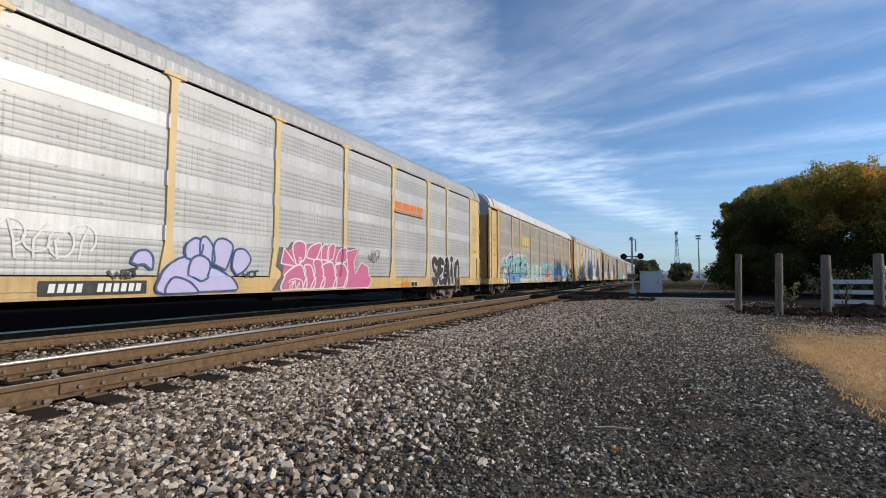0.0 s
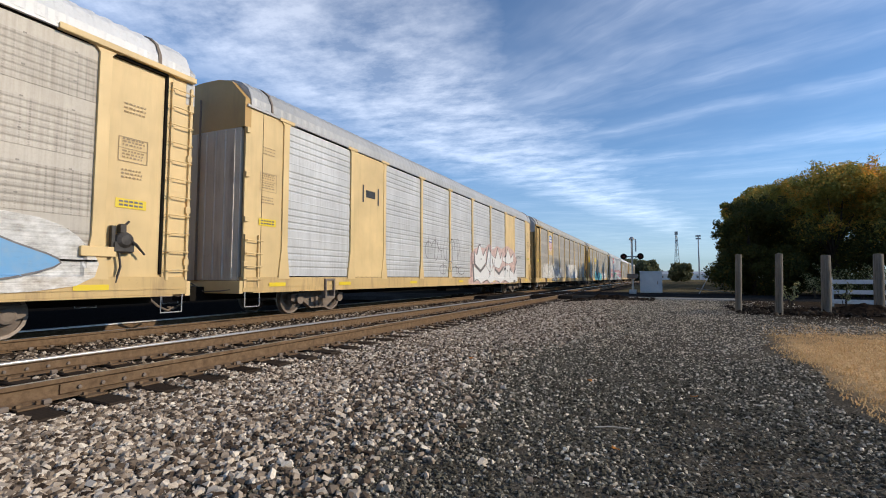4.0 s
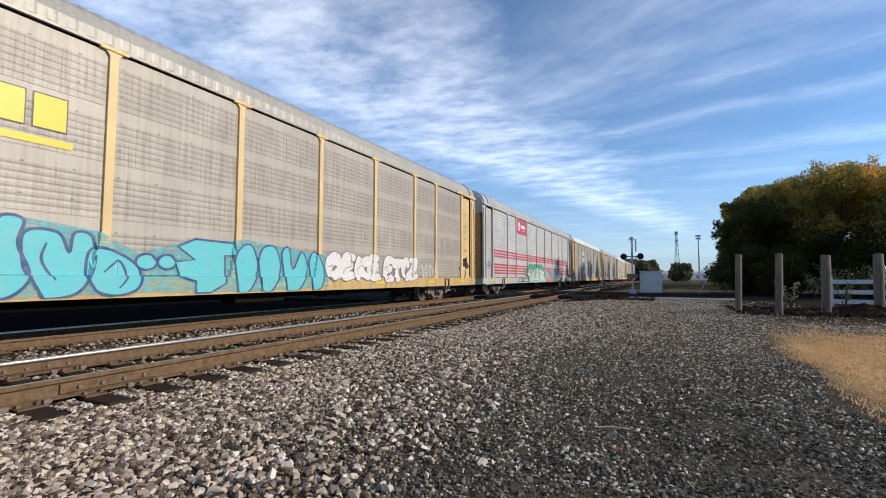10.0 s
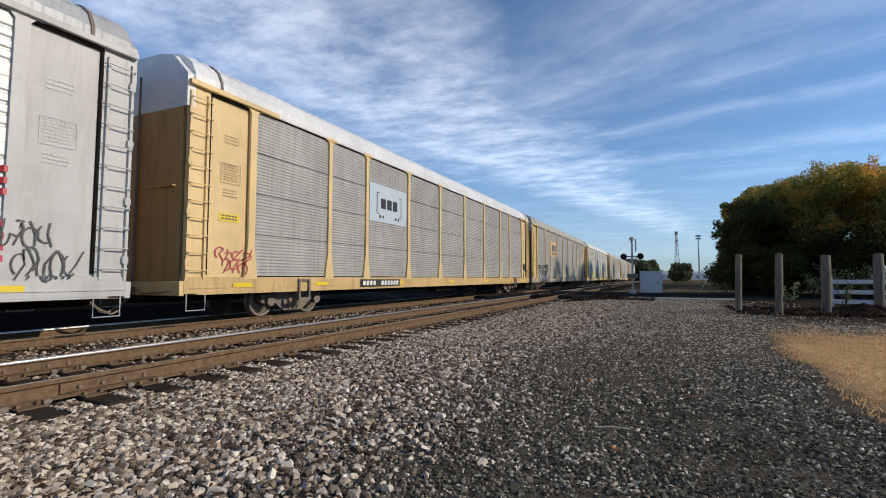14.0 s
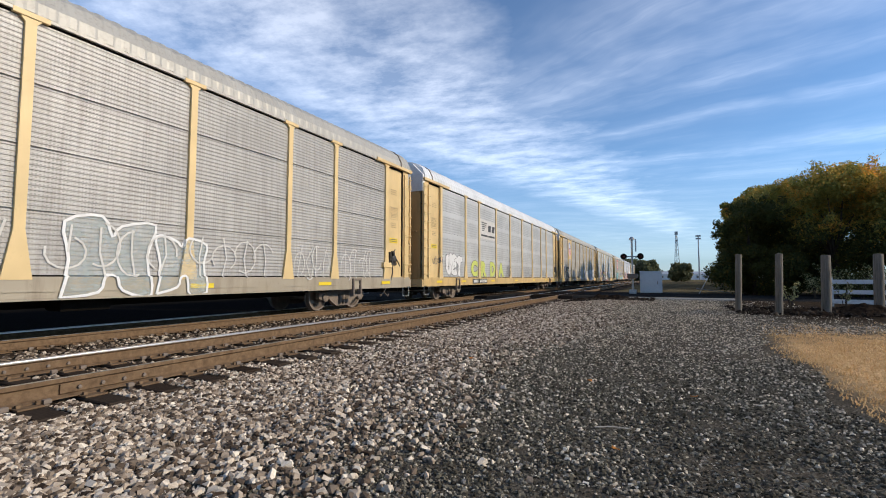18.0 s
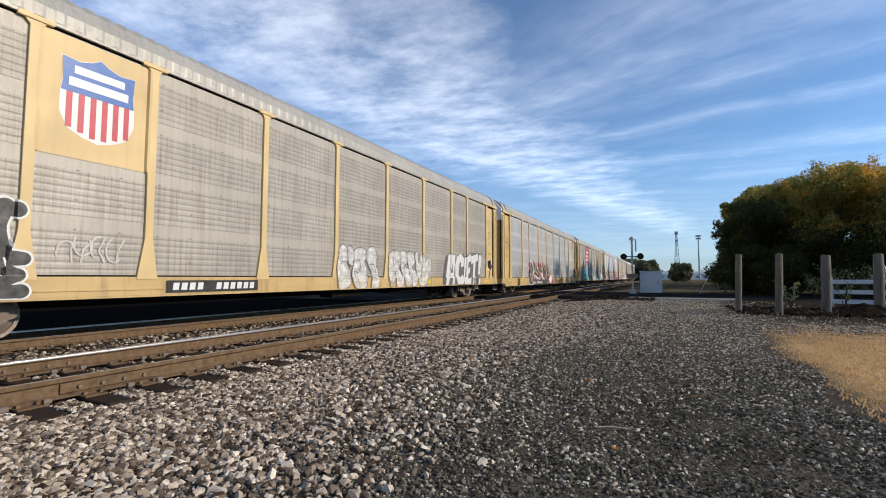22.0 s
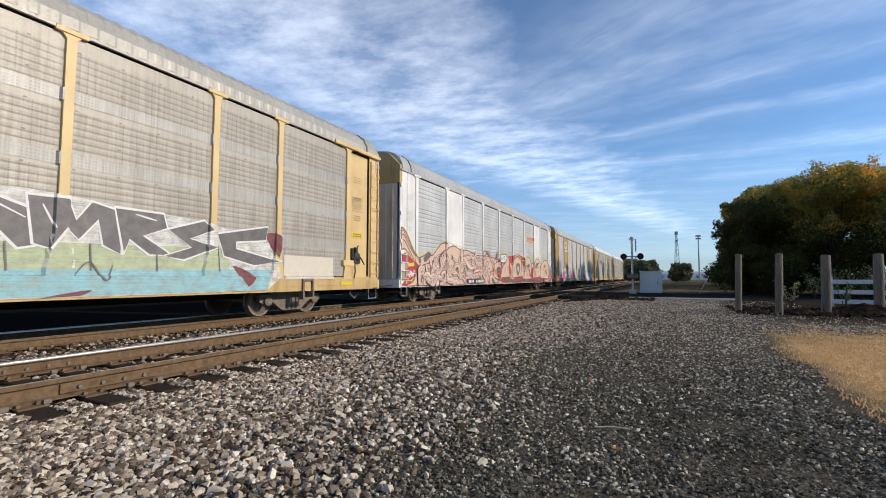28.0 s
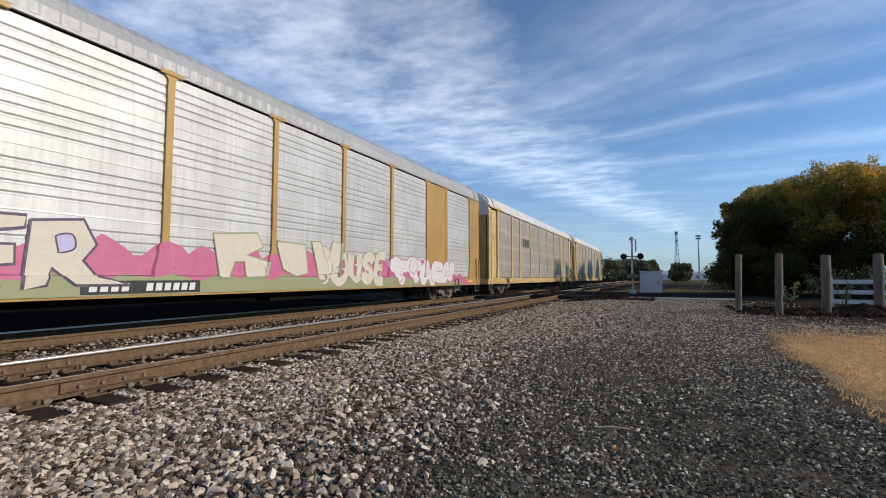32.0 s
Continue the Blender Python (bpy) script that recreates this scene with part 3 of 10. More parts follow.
def sill_mesh(half):
    m = Mesh()
    m.box(SIDE - 0.16, SIDE - 0.012, -half, half, Z_SILL0 + 0.03, Z_SILL1, 0.006)
    m.box(SIDE - 0.22, SIDE + 0.004, -half, half, Z_SILL0 + 0.14, Z_SILL0 + 0.16)
    m.box(SIDE - 0.22, SIDE - 0.004, -half + 0.3, half - 0.3, Z_SILL0, Z_SILL0 + 0.03)
    return m.data("side_sill", M_YELLOW)


def eave_mesh(half):
    m = Mesh()
    m.box(SIDE - 0.16, SIDE + 0.012, -half, half, Z_EAVE, Z_EAVE + 0.07, 0.006)
    return m.data("eave_rail", M_YELLOW)


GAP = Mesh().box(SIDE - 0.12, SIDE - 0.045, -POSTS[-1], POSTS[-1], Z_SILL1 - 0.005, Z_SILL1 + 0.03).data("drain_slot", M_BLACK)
# black strip put in for the shadow along the gap under the eave
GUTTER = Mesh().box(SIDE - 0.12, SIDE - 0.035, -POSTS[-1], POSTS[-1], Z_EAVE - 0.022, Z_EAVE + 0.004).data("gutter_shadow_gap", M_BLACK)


def frame_mesh(half):
    m = Mesh()
    m.box(-1.45, 1.45, -half + 0.05, half - 0.05, 0.80, 0.96)
    m.box(-0.33, 0.33, -HALF - 0.05, HALF + 0.05, 0.48, 0.82)
    for y in (-8, -5.5, -3, 0, 3, 5.5, 8):
        m.box(-1.4, 1.4, y - 0.12, y + 0.12, 0.62, 0.82)
    m.tube([(0.62, -7.5, 0.62), (0.62, 7.5, 0.62)], 0.03)
    m.box(0.75, 1.25, -1.2, 0.4, 0.42, 0.80, 0.03)
    m.box(0.7, 1.2, 2.2, 3.0, 0.45, 0.80, 0.03)
    return m.data("underframe", M_BLACK)




def truck_mesh():
    m = Mesh()
    for sx in (1, -1):
        x0, x1 = sx * 0.98, sx * 1.12
        lo, hi = min(x0, x1), max(x0, x1)
        poly = [(-1.15, 0.40), (-1.15, 0.58), (-0.75, 0.60), (-0.42, 0.70), (0.42, 0.70), (0.75, 0.60), (1.15, 0.58), (1.15, 0.40),
                (1.0, 0.34), (0.72, 0.40), (0.46, 0.22), (0.34, 0.14), (-0.34, 0.14), (-0.46, 0.22), (-0.72, 0.40), (-1.0, 0.34)]
        m.prism(poly, "x", lo, hi)
        for sy in (1, -1):
            m.lathe([(0.001, -0.02), (0.13, -0.02), (0.13, 0.10), (0.08, 0.12), (0.001, 0.12)], "x", 12, (sx * 1.08 if sx > 0 else -1.2, sy * 0.89, 0.42))
        for yy in (-0.16, 0.0, 0.16):
            m.lathe([(0.06, 0.20), (0.07, 0.28), (0.06, 0.34), (0.07, 0.42), (0.06, 0.5)], "z", 8, (sx * 1.14, yy, 0))
    m.box(-1.1, 1.1, -0.2, 0.2, 0.48, 0.80, 0.02)
    for sy in (1, -1):
        m.box(-0.95, 0.95, sy * 0.35 - 0.05, sy * 0.35 + 0.05, 0.30, 0.42)
    return m.data("truck", M_STEEL_DARK)


def wheelset_mesh():
    m = Mesh()
    for sx in (1, -1):
        prof = [(0.001, 0.93), (0.11, 0.93), (0.12, 0.86), (0.30, 0.83), (0.345, 0.815), (0.355, 0.84), (0.41, 0.845), (0.42, 0.82), (0.42, 0.735), (0.445, 0.715), (0.435, 0.69), (0.36, 0.69), (0.33, 0.72), (0.12, 0.75), (0.001, 0.76)]
        m.lathe([(r, sx * h) for r, h in prof], "x", 18)
        for k in range(3):      # casting marks on the plate, so that its turn is seen
            a = 2 * math.pi * k / 3
            cy, cz = 0.22 * math.cos(a), 0.22 * math.sin(a)
            m.box(min(sx * 0.84, sx * 0.862), max(sx * 0.84, sx * 0.862), cy - 0.035, cy + 0.035, cz - 0.035, cz + 0.035)
    m.tube([(-0.98, 0, 0), (0.98, 0, 0)], 0.075, 10)
    return m.data("wheelset", M_WHEEL, smooth=True)


TRUCK, WHEELSET = truck_mesh(), wheelset_mesh()


def coupler_mesh():
    m = Mesh()
    m.box(-0.09, 0.09, 0.0, 0.46, 0.66, 0.84, 0.02)
    m.prism([(-0.16, 0.40), (0.16, 0.36), (0.17, 0.62), (0.05, 0.72), (0.03, 0.58), (-0.08, 0.56), (-0.16, 0.70)], "z", 0.60, 0.90)
    m.tube([(0.25, 0.0, 0.62), (0.25, 0.25, 0.40), (0.22, 0.5, 0.28), (0.12, 0.7, 0.34)], 0.025)
    return m.data("coupler", M_STEEL_DARK)


COUPLER = coupler_mesh()


FLIP = Matrix.Rotation(math.pi, 4, "Z")


def end_kit(half, boxed):
    """The pieces whose place follows from the car's length, at the leading end of the side."""
    kit = {"roof": roof_mesh(half), "sill": sill_mesh(half), "eave": eave_mesh(half), "under": frame_mesh(half)}
    m = Mesh()
    rows = []
    for z in (0.98, 4.74):          # one leaf of the end doors, bowed
        rows.append([(x, -half - 0.03 - 0.10 * (1 - (x / 1.45) ** 2), z) for x in (0.02, 0.3, 0.6, 0.9, 1.2, 1.42)] + [(1.42, -half + 0.06, z), (0.02, -half + 0.06, z)])
    m.sweep(rows)
    kit["door"] = m.data("end_door", M_YELLOW)
    kit["ribs"] = []
    for x in (0.30, 0.62, 0.94, 1.24) if boxed else ():          # upright ribs on folding end doors
        d = -half - 0.03 - 0.10 * (1 - (x / 1.45) ** 2)
        kit["ribs"].append(Mesh().box(x - 0.03, x + 0.03, d - 0.03, d + 0.02, 1.02, 4.70, 0.008).data("rib", M_YELLOW))
    if not boxed:
        kit["ribs"].append(Mesh().box(0.06, 1.30, -half - 0.14, -half - 0.03, 3.00, 3.04, 0.008).data("lap_joint", M_YELLOW))
    flat = [(1.56, 4.75), (1.56, 5.46), (1.05, 5.97), (0.6, 6.09)]
    prof = flat + [(0, 6.12)] + [(-x, z) for x, z in reversed(flat)]
    m = Mesh().prism(prof, "y", -half - 0.05, -half + 0.14)
    kit["cap"] = m.data("end_cap", M_ROOF_WHITE)
    m = Mesh()                      # the hood's seam over the roof, a raised strip
    ring = [(x * 1.012, z + 0.03) for x, z in ROOF_LINE]
    m.sweep([[(x, -half + 0.72, z) for x, z in ring] + [(x * 0.97, -half + 0.72, z - 0.06) for x, z in reversed(ring)], [(x, -half + 0.78, z) for x, z in ring] + [(x * 0.97, -half + 0.78, z - 0.06) for x, z in reversed(ring)]])
    kit["seam"] = m.data("roof_seam", M_STEEL_DARK)
    kit["rod"] = Mesh().tube([(0.07, -half - 0.155, 0.98), (0.07, -half - 0.155, 5.6)], 0.028).data("lock_rod", M_STEEL_DARK)
    y0, y1 = -half + 0.01, -half + 0.47
    z0, z1, count = (0.80, 2.1, 4) if boxed else (1.0, 5.1, 11)
    m = Mesh()
    m.box(SIDE - 0.05, SIDE + 0.01, y0, y0 + 0.05, z0, z1)
    m.box(SIDE - 0.05, SIDE + 0.01, y1 - 0.05, y1, z0, z1)
    for i in range(count):
        z = z0 + 0.2 + (z1 - z0 - 0.35) * i / (count - 1)
        m.tube([(SIDE, y0, z), (SIDE + 0.07, y0 + 0.02, z), (SIDE + 0.07, y1 + 0.04, z), (SIDE, y1 + 0.06, z)], 0.013, 5)
    kit["ladder"] = m.data("ladder", M_YELLOW)
    kit["corner"] = Mesh().box(SIDE - 0.10, SIDE - 0.045, -half, -half + 0.52, Z_SILL1, Z_EAVE, 0.004).data("corner_plate", M_YELLOW)
    if boxed:
        kit["plate"] = Mesh().box(SIDE - 0.10, SIDE - 0.04, -half + 0.535, POSTS[0] - 0.05, Z_SILL1, Z_EAVE, 0.004).data("end_plate", M_YELLOW)
        kit["gap"] = Mesh().box(SIDE - 0.13, SIDE - 0.05, -half + 0.515, -half + 0.54, Z_SILL1 + 0.05, Z_EAVE - 0.02).data("door_gap", M_BLACK)
    else:
        kit["plate"] = Mesh().box(SIDE - 0.14, SIDE - 0.10, -half + 0.50, POSTS[0] - 0.05, Z_SILL1, Z_EAVE, 0.004).data("end_plate", M_YELLOW)
        kit["gap"] = Mesh().box(SIDE - 0.13, SIDE - 0.06, -half + 0.522, -half + 0.565, Z_SILL1 + 0.05, Z_EAVE - 0.02).data("door_gap", M_BLACK)
    kit["header"] = Mesh().box(SIDE - 0.1, SIDE + 0.06, -half - 0.02, POSTS[0] + 0.75, Z_EAVE - 0.02, Z_EAVE + 0.10, 0.012).data("header_bar", M_YELLOW)
    kit["track"] = Mesh().box(SIDE - 0.10, SIDE - 0.03, -half + 0.55, POSTS[0], Z_EAVE - 0.07, Z_EAVE - 0.02).data("door_track", M_BLACK)
    kit["step"] = Mesh().tube([(SIDE - 0.03, -half + 0.08, 0.74), (SIDE - 0.03, -half + 0.08, 0.34), (SIDE - 0.03, -half + 0.52, 0.34), (SIDE - 0.03, -half + 0.52, 0.74)], 0.014, 5).data("step", M_GREY_PAINT)
    kit["lever"] = Mesh().tube([(SIDE - 0.05, -half - 0.06, 0.78), (0.9, -half - 0.10, 0.72), (0.35, -half - 0.12, 0.70), (0.1, -half - 0.30, 0.92)], 0.016, 5).data("uncoupling_lever", M_STEEL_DARK)
    kit["end_sill"] = Mesh().box(-SIDE + 0.02, SIDE - 0.02, -half - 0.09, -half + 0.02, 0.66, 0.97, 0.01).data("end_sill", M_YELLOW)
    kit["hinge"] = Mesh().box(SIDE - 0.06, SIDE + 0.015, -half - 0.01, -half + 0.09, 0.0, 0.14, 0.01).data("hinge", M_YELLOW)
    return kit


BOX_HALF = 13.27
KITS = {False: end_kit(HALF, False), True: end_kit(BOX_HALF, True)}
def brake_mesh():
    """Hand brake: a lobed housing, a wheel-less lever, a chain case and a bracket shelf."""
    m = Mesh()
    m.lathe([(0.001, 0.0), (0.15, 0.0), (0.17, 0.04), (0.15, 0.10), (0.09, 0.14), (0.001, 0.15)], "x", 14, (SIDE - 0.05, 12.40, 1.74))
    m.box(SIDE - 0.06, SIDE + 0.05, 12.22, 12.56, 1.50, 1.72, 0.03)
    m.box(SIDE - 0.05, SIDE + 0.07, 12.30, 12.40, 1.86, 2.04, 0.02)
    m.tube([(SIDE + 0.06, 12.40, 1.80), (SIDE + 0.08, 12.58, 1.66), (SIDE + 0.08, 12.74, 1.48)], [0.03, 0.025, 0.018], 6)
    m.tube([(SIDE + 0.03, 12.35, 1.98), (SIDE + 0.04, 12.46, 2.10)], 0.02)
    m.tube([(SIDE, 12.32, 1.52), (SIDE, 12.36, 1.25), (SIDE - 0.03, 12.30, 0.95)], 0.022)
    m.box(SIDE - 0.07, SIDE + 0.02, 12.18, 12.24, 1.42, 2.0)
    return m.data("hand_brake", M_BRAKE)


M_BRAKE = plain("greasy_black_casting", (0.045, 0.04, 0.037), 0.6, 0.2, 0.4)
BRAKE = brake_mesh()
SHELF = Mesh().box(SIDE - 0.06, SIDE + 0.04, 11.70, 12.26, 1.42, 1.60, 0.01).data("brake_shelf", M_YELLOW)
BRACKET = Mesh().box(SIDE - 0.10, SIDE + 0.05, -0.22, -0.16, 0.44, 1.02).box(SIDE - 0.10, SIDE + 0.05, 0.16, 0.22, 0.44, 1.02).box(SIDE - 0.10, SIDE + 0.05, -0.16, 0.16, 0.96, 1.02).box(SIDE - 0.10, SIDE + 0.05, -0.16, 0.16, 0.44, 0.50).data("jacking_bracket", M_STEEL_DARK)


DEEP = Mesh().box(SIDE - 0.15, SIDE - 0.016, -HALF + 0.6, HALF - 0.6, 0.49, 0.70, 0.006).data("lower_sill", M_YELLOW)


def build_car(spec):
    car = thing("autorack_car", spec["label"], "railcar", "train of autorack cars")
    fr, pm, rm = spec["frame"], spec["panel"], spec["roof"]
    boxed = bool(spec.get("box_end"))
    kit, half = KITS[boxed], BOX_HALF if boxed else HALF
    em = spec.get("end", fr)
    side_brake = not spec.get("box_end") and "red stripes" not in spec["label"]
    part("underframe", kit["under"], None, car, "black underframe with brake gear")
    part("roof", kit["roof"], rm, car)
    for side in (Matrix.Identity(4), FLIP):
        part("side_sill", kit["sill"], spec.get("sill", M_SILL if fr is M_YELLOW else fr), car, at=side)
        part("eave_rail", kit["eave"], spec.get("eave", rm), car, at=side)
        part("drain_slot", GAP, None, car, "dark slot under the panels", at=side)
        part("eave_slot", GUTTER, None, car, "black strip for the shadowed gap under the eave", at=side)
        for i, (a, b) in enumerate(SPANS):
            k = i if side is not FLIP else len(SPANS) - 1 - i
            if k in spec.get("plates", ()):
                part("side_panel", PLATES[i], fr, car, "plain painted plate", at=side)
            else:
                part("side_panel", PANELS[spec["kind"]][i], pm, car, at=side)
        for y in POSTS:
            part("post", JAMB if abs(y) > 11 else POST, fr, car, at=side @ Matrix.Translation((0, y, 0)))
        # both ends of this side: mirrored lengthwise for the trailing end
        for end in (1, -1):
            at = side @ Matrix.Diagonal((1, end, 1, 1))
            part("corner_plate", kit["corner"], em, car, at=at)
            part("end_plate", kit["plate"], em, car, at=at)
            if not boxed:
                part("header_bar", kit["header"], em, car, at=at)
                part("door_track", kit["track"], None, car, at=at)
            part("ladder", kit["ladder"], em, car, at=at)
            part("step", kit["step"], None, car, at=at)
            part("door_gap", kit["gap"], None, car, "dark gap beside the end plate", at=at)
        for sy in (-1, 1):
            part("jacking_bracket", BRACKET, None, car, "dark steel jacking bracket", at=side @ Matrix.Translation((0, sy * 10.15, 0)))
        if side_brake:
            part("hand_brake", BRAKE, None, car, "greasy black hand brake gear", at=side)
            part("brake_shelf", SHELF, em, car, at=side)
        if spec.get("deep_sill"):
            part("lower_sill", DEEP, spec.get("sill", M_SILL), car, at=side)
    for turn in (Matrix.Identity(4), FLIP):
        for sx in (1, -1):
            leaf = part("end_door", kit["door"], spec.get("door", M_END), car, at=turn @ Matrix.Diagonal((sx, 1, 1, 1)))
            for rib in kit["ribs"]:
                part(rib.name, rib, spec.get("door", M_END), leaf)
            if sx > 0:
                part("lock_rod", kit["rod"], None, leaf)
        part("end_sill", kit["end_sill"], spec.get("sill", em), car, at=turn)
        part("uncoupling_lever", kit["lever"], None, car, at=turn)
        for sx in (1, -1):
            for hz in (1.3, 2.4, 3.5, 4.6):
                part("hinge", kit["hinge"], em, car, at=turn @ Matrix.Diagonal((sx, 1, 1, 1)) @ Matrix.Translation((0, 0, hz)))
        part("end_cap", kit["cap"], spec.get("cap", rm), car, at=turn)
        part("roof_seam", kit["seam"], None, car, "dark seam strip over the roof", at=turn)
        part("coupler", COUPLER, None, car, "steel coupler with air hose", at=turn @ Matrix.Translation((0, -half, 0)) @ FLIP)
        t = part("truck", TRUCK, None, car, "dark cast steel truck", at=turn @ Matrix.Translation((0, 10.05, 0)))
        for sy in (1, -1):
            w = part("wheelset", WHEELSET, None, t, "worn steel wheels on an axle", at=(0, sy * 0.89, 0.42))
            WHEELS.setdefault((sy, turn is FLIP), []).append(w)
    return car


WHEELS = {}


# ---- paint on the cars: emblems, boards and scrawl ----
def spray(name, c, rough=0.5, fade=0.25):
    n = Nodes(name)
    f = n.noise(n.coords(), 5, 5, 0.65)
    g = n.noise(n.coords((1, 1, 6)), 6, 4)
    col = n.mix(n.math("MULTIPLY", n.grey(f, 0.4, 0.75), fade), c, (0.42, 0.39, 0.35))
    col = n.mix(n.math("MULTIPLY", n.grey(g, 0.55, 0.7), fade * 0.7), col, tuple(x * 0.6 for x in c))
    return n.done(col, rough)


INK = {k: spray(k + "_spray_paint", v) for k, v in dict(
    black=(0.02, 0.02, 0.022), white=(0.72, 0.71, 0.70), lilac=(0.50, 0.47, 0.72), pink=(0.56, 0.13, 0.27), teal=(0.20, 0.50, 0.53), cyan=(0.10, 0.52, 0.58),
    blue=(0.13, 0.34, 0.60), mint=(0.42, 0.66, 0.60), green=(0.03, 0.30, 0.20), red=(0.42, 0.035, 0.05), salmon=(0.68, 0.49, 0.385), flesh=(0.74, 0.57, 0.46), yellow=(0.70, 0.58, 0.06),
    lime=(0.55, 0.60, 0.12), orange=(0.72, 0.20, 0.03), navy=(0.02, 0.06, 0.20), purple=(0.07, 0.037, 0.095), cream=(0.66, 0.60, 0.50), olive=(0.30, 0.33, 0.17),
    blush=(0.66, 0.47, 0.43), smoke=(0.12, 0.11, 0.115), coral=(0.66, 0.20, 0.20), maroon=(0.16, 0.035, 0.04), haze=(0.55, 0.54, 0.52)).items()}


def thin_spray(name, c, least, most):
    """Faded paint through which the metal shows in patches."""
    n = Nodes(name)
    f = n.noise(n.coords((1, 1, 1.6)), 3.2, 6, 0.7)
    rows = n.noise(n.coords((0.2, 0.2, 14)), 3.0, 3)
    k = n.math("ADD", n.math("MULTIPLY", f, 0.7), n.math("MULTIPLY", rows, 0.3))
    n.done(c, 0.7)
    n.link(n.grey(k, 0.36, 0.62, least, most), n.bsdf.inputs["Alpha"])
    return n.mat


INK["ghost"] = thin_spray("thin_white_spray", (0.76, 0.75, 0.73), 0.3, 0.95)
INK["milk"] = thin_spray("dense_white_spray", (0.77, 0.755, 0.73), 0.55, 0.98)
INK["drab"] = thin_spray("worn_through_patch", (0.38, 0.355, 0.32), 0.45, 0.95)
INK["ghost_blue"] = thin_spray("thin_pale_blue_spray", (0.50, 0.58, 0.58), 0.0, 0.5)
INK["ghost_blush"] = thin_spray("thin_pale_pink_spray", (0.70, 0.50, 0.46), 0.6, 0.95)
INK["ghost_pink"] = thin_spray("thin_pink_spray", (0.58, 0.15, 0.28), 0.3, 1.0)
INK["ghost_cyan"] = thin_spray("thin_cyan_spray", (0.14, 0.52, 0.57), 0.15, 0.8)
INK["lime_mist"] = thin_spray("thin_lime_spray", (0.52, 0.60, 0.36), 0.35, 0.8)
INK["sky_mist"] = thin_spray("thin_sky_blue_spray", (0.30, 0.58, 0.66), 0.35, 0.85)
INK["stencil"] = spray("faded_stencil_paint", (0.35, 0.24, 0.115), 0.7, 0.4)
INK["chalk"] = spray("faded_white_spray", (0.60, 0.58, 0.55), 0.7, 0.6)
SIGN = {k: spray(k + "_sign_paint", v, 0.4, 0.1) for k, v in dict(red=(0.50, 0.035, 0.06), blue=(0.02, 0.12, 0.42), white=(0.75, 0.75, 0.74), yellow=(0.75, 0.55, 0.02), black=(0.025, 0.024, 0.023), orange=(0.72, 0.20, 0.04), sky=(0.48, 0.56, 0.62)).items()}


BODY = {"boxed": False}         # the kind of end of the car that is being painted


def surface(y, z, plates):
    """Distance of the car's side from its centre line at a place on it."""
    if z < Z_SILL1 + 0.02:
        return SIDE + 0.006
    for p in POSTS:
        w = 0.075 if abs(p) < 11 else 0.10
        if z < Z_SILL1 + 0.75:
            w = w + (0.2 - w) * (Z_SILL1 + 0.75 - z) / 0.80
        if abs(y - p) < w + 0.035:
            return SIDE + 0.003
    if abs(y) > POSTS[-1]:
        return SIDE - 0.034 if abs(y) > HALF - 0.55 or BODY["boxed"] else SIDE - 0.092
    for i, (a, b) in enumerate(SPANS):
        if a <= y <= b and i in plates:
            return SIDE - 0.016
    return SIDE - 0.051


def film(name, polys, mat, parent, layer, plates=(), label=""):
    """Flat shapes of (y, z) laid as a thin coat that follows posts, panels and sill."""
    bm = bmesh.new()
    for i, poly in enumerate(polys):
        x = 0.0004 * (i % 9)
        if poly[0] == "strip":
            rise = 0.0007 / len(poly[1])
            L = [bm.verts.new((x + rise * j, y, z)) for j, (y, z) in enumerate(poly[1])]
            R = [bm.verts.new((x + rise * j, y, z)) for j, (y, z) in enumerate(poly[2])]
            for j in range(len(L) - 1):
                bm.faces.new((L[j], L[j + 1], R[j + 1], R[j]))
        else:
            bm.faces.new([bm.verts.new((x, y, z)) for y, z in poly])
    bm.normal_update()
    bmesh.ops.triangulate(bm, faces=bm.faces[:], quad_method="BEAUTY", ngon_method="EAR_CLIP")
    ys = [v.co.y for v in bm.verts]
    zs = [v.co.z for v in bm.verts]
    lo, hi, top = min(ys), max(ys), max(zs)
    cuts = []
    for p in POSTS:
        if lo - 0.3 < p < hi + 0.3:
            for w in (0.10, 0.125, 0.16, 0.20, 0.24):
                cuts += [(p - w, 1), (p + w, 1)]
    for e in (HALF - 0.55, HALF - 0.52):
        cuts += [(e, 1), (-e, 1)]
    if min(zs) < Z_SILL1 + 0.02:
        cuts += [(Z_SILL1 + 0.005, 2), (Z_SILL1 + 0.025, 2)]
    if min(zs) < 1.8:
        cuts += [(1.2, 2), (1.36, 2), (1.55, 2), (1.8, 2)]
    for v, ax in cuts:
        if ax == 1 and not lo < v < hi:
            continue
        no = (0, 1, 0) if ax == 1 else (0, 0, 1)
        co = (0, v, 0) if ax == 1 else (0, 0, v)
        bmesh.ops.bisect_plane(bm, geom=bm.verts[:] + bm.edges[:] + bm.faces[:], plane_co=co, plane_no=no)
    for v in bm.verts:
        v.co.x += surface(v.co.y, v.co.z, plates) + 0.0045 * layer
    bmesh.ops.recalc_face_normals(bm, faces=bm.faces[:])
    me = bpy.data.meshes.new(name)
    bm.to_mesh(me)
    bm.free()
    me.materials.append(mat)
    ob = new(name, me)
    ob.parent = parent
    if label:
        ob["label"] = label
    return ob


def rect(y0, y1, z0, z1, lean=0.0):
    return [(y0, z0), (y1, z0), (y1 + lean, z1), (y0 + lean, z1)]


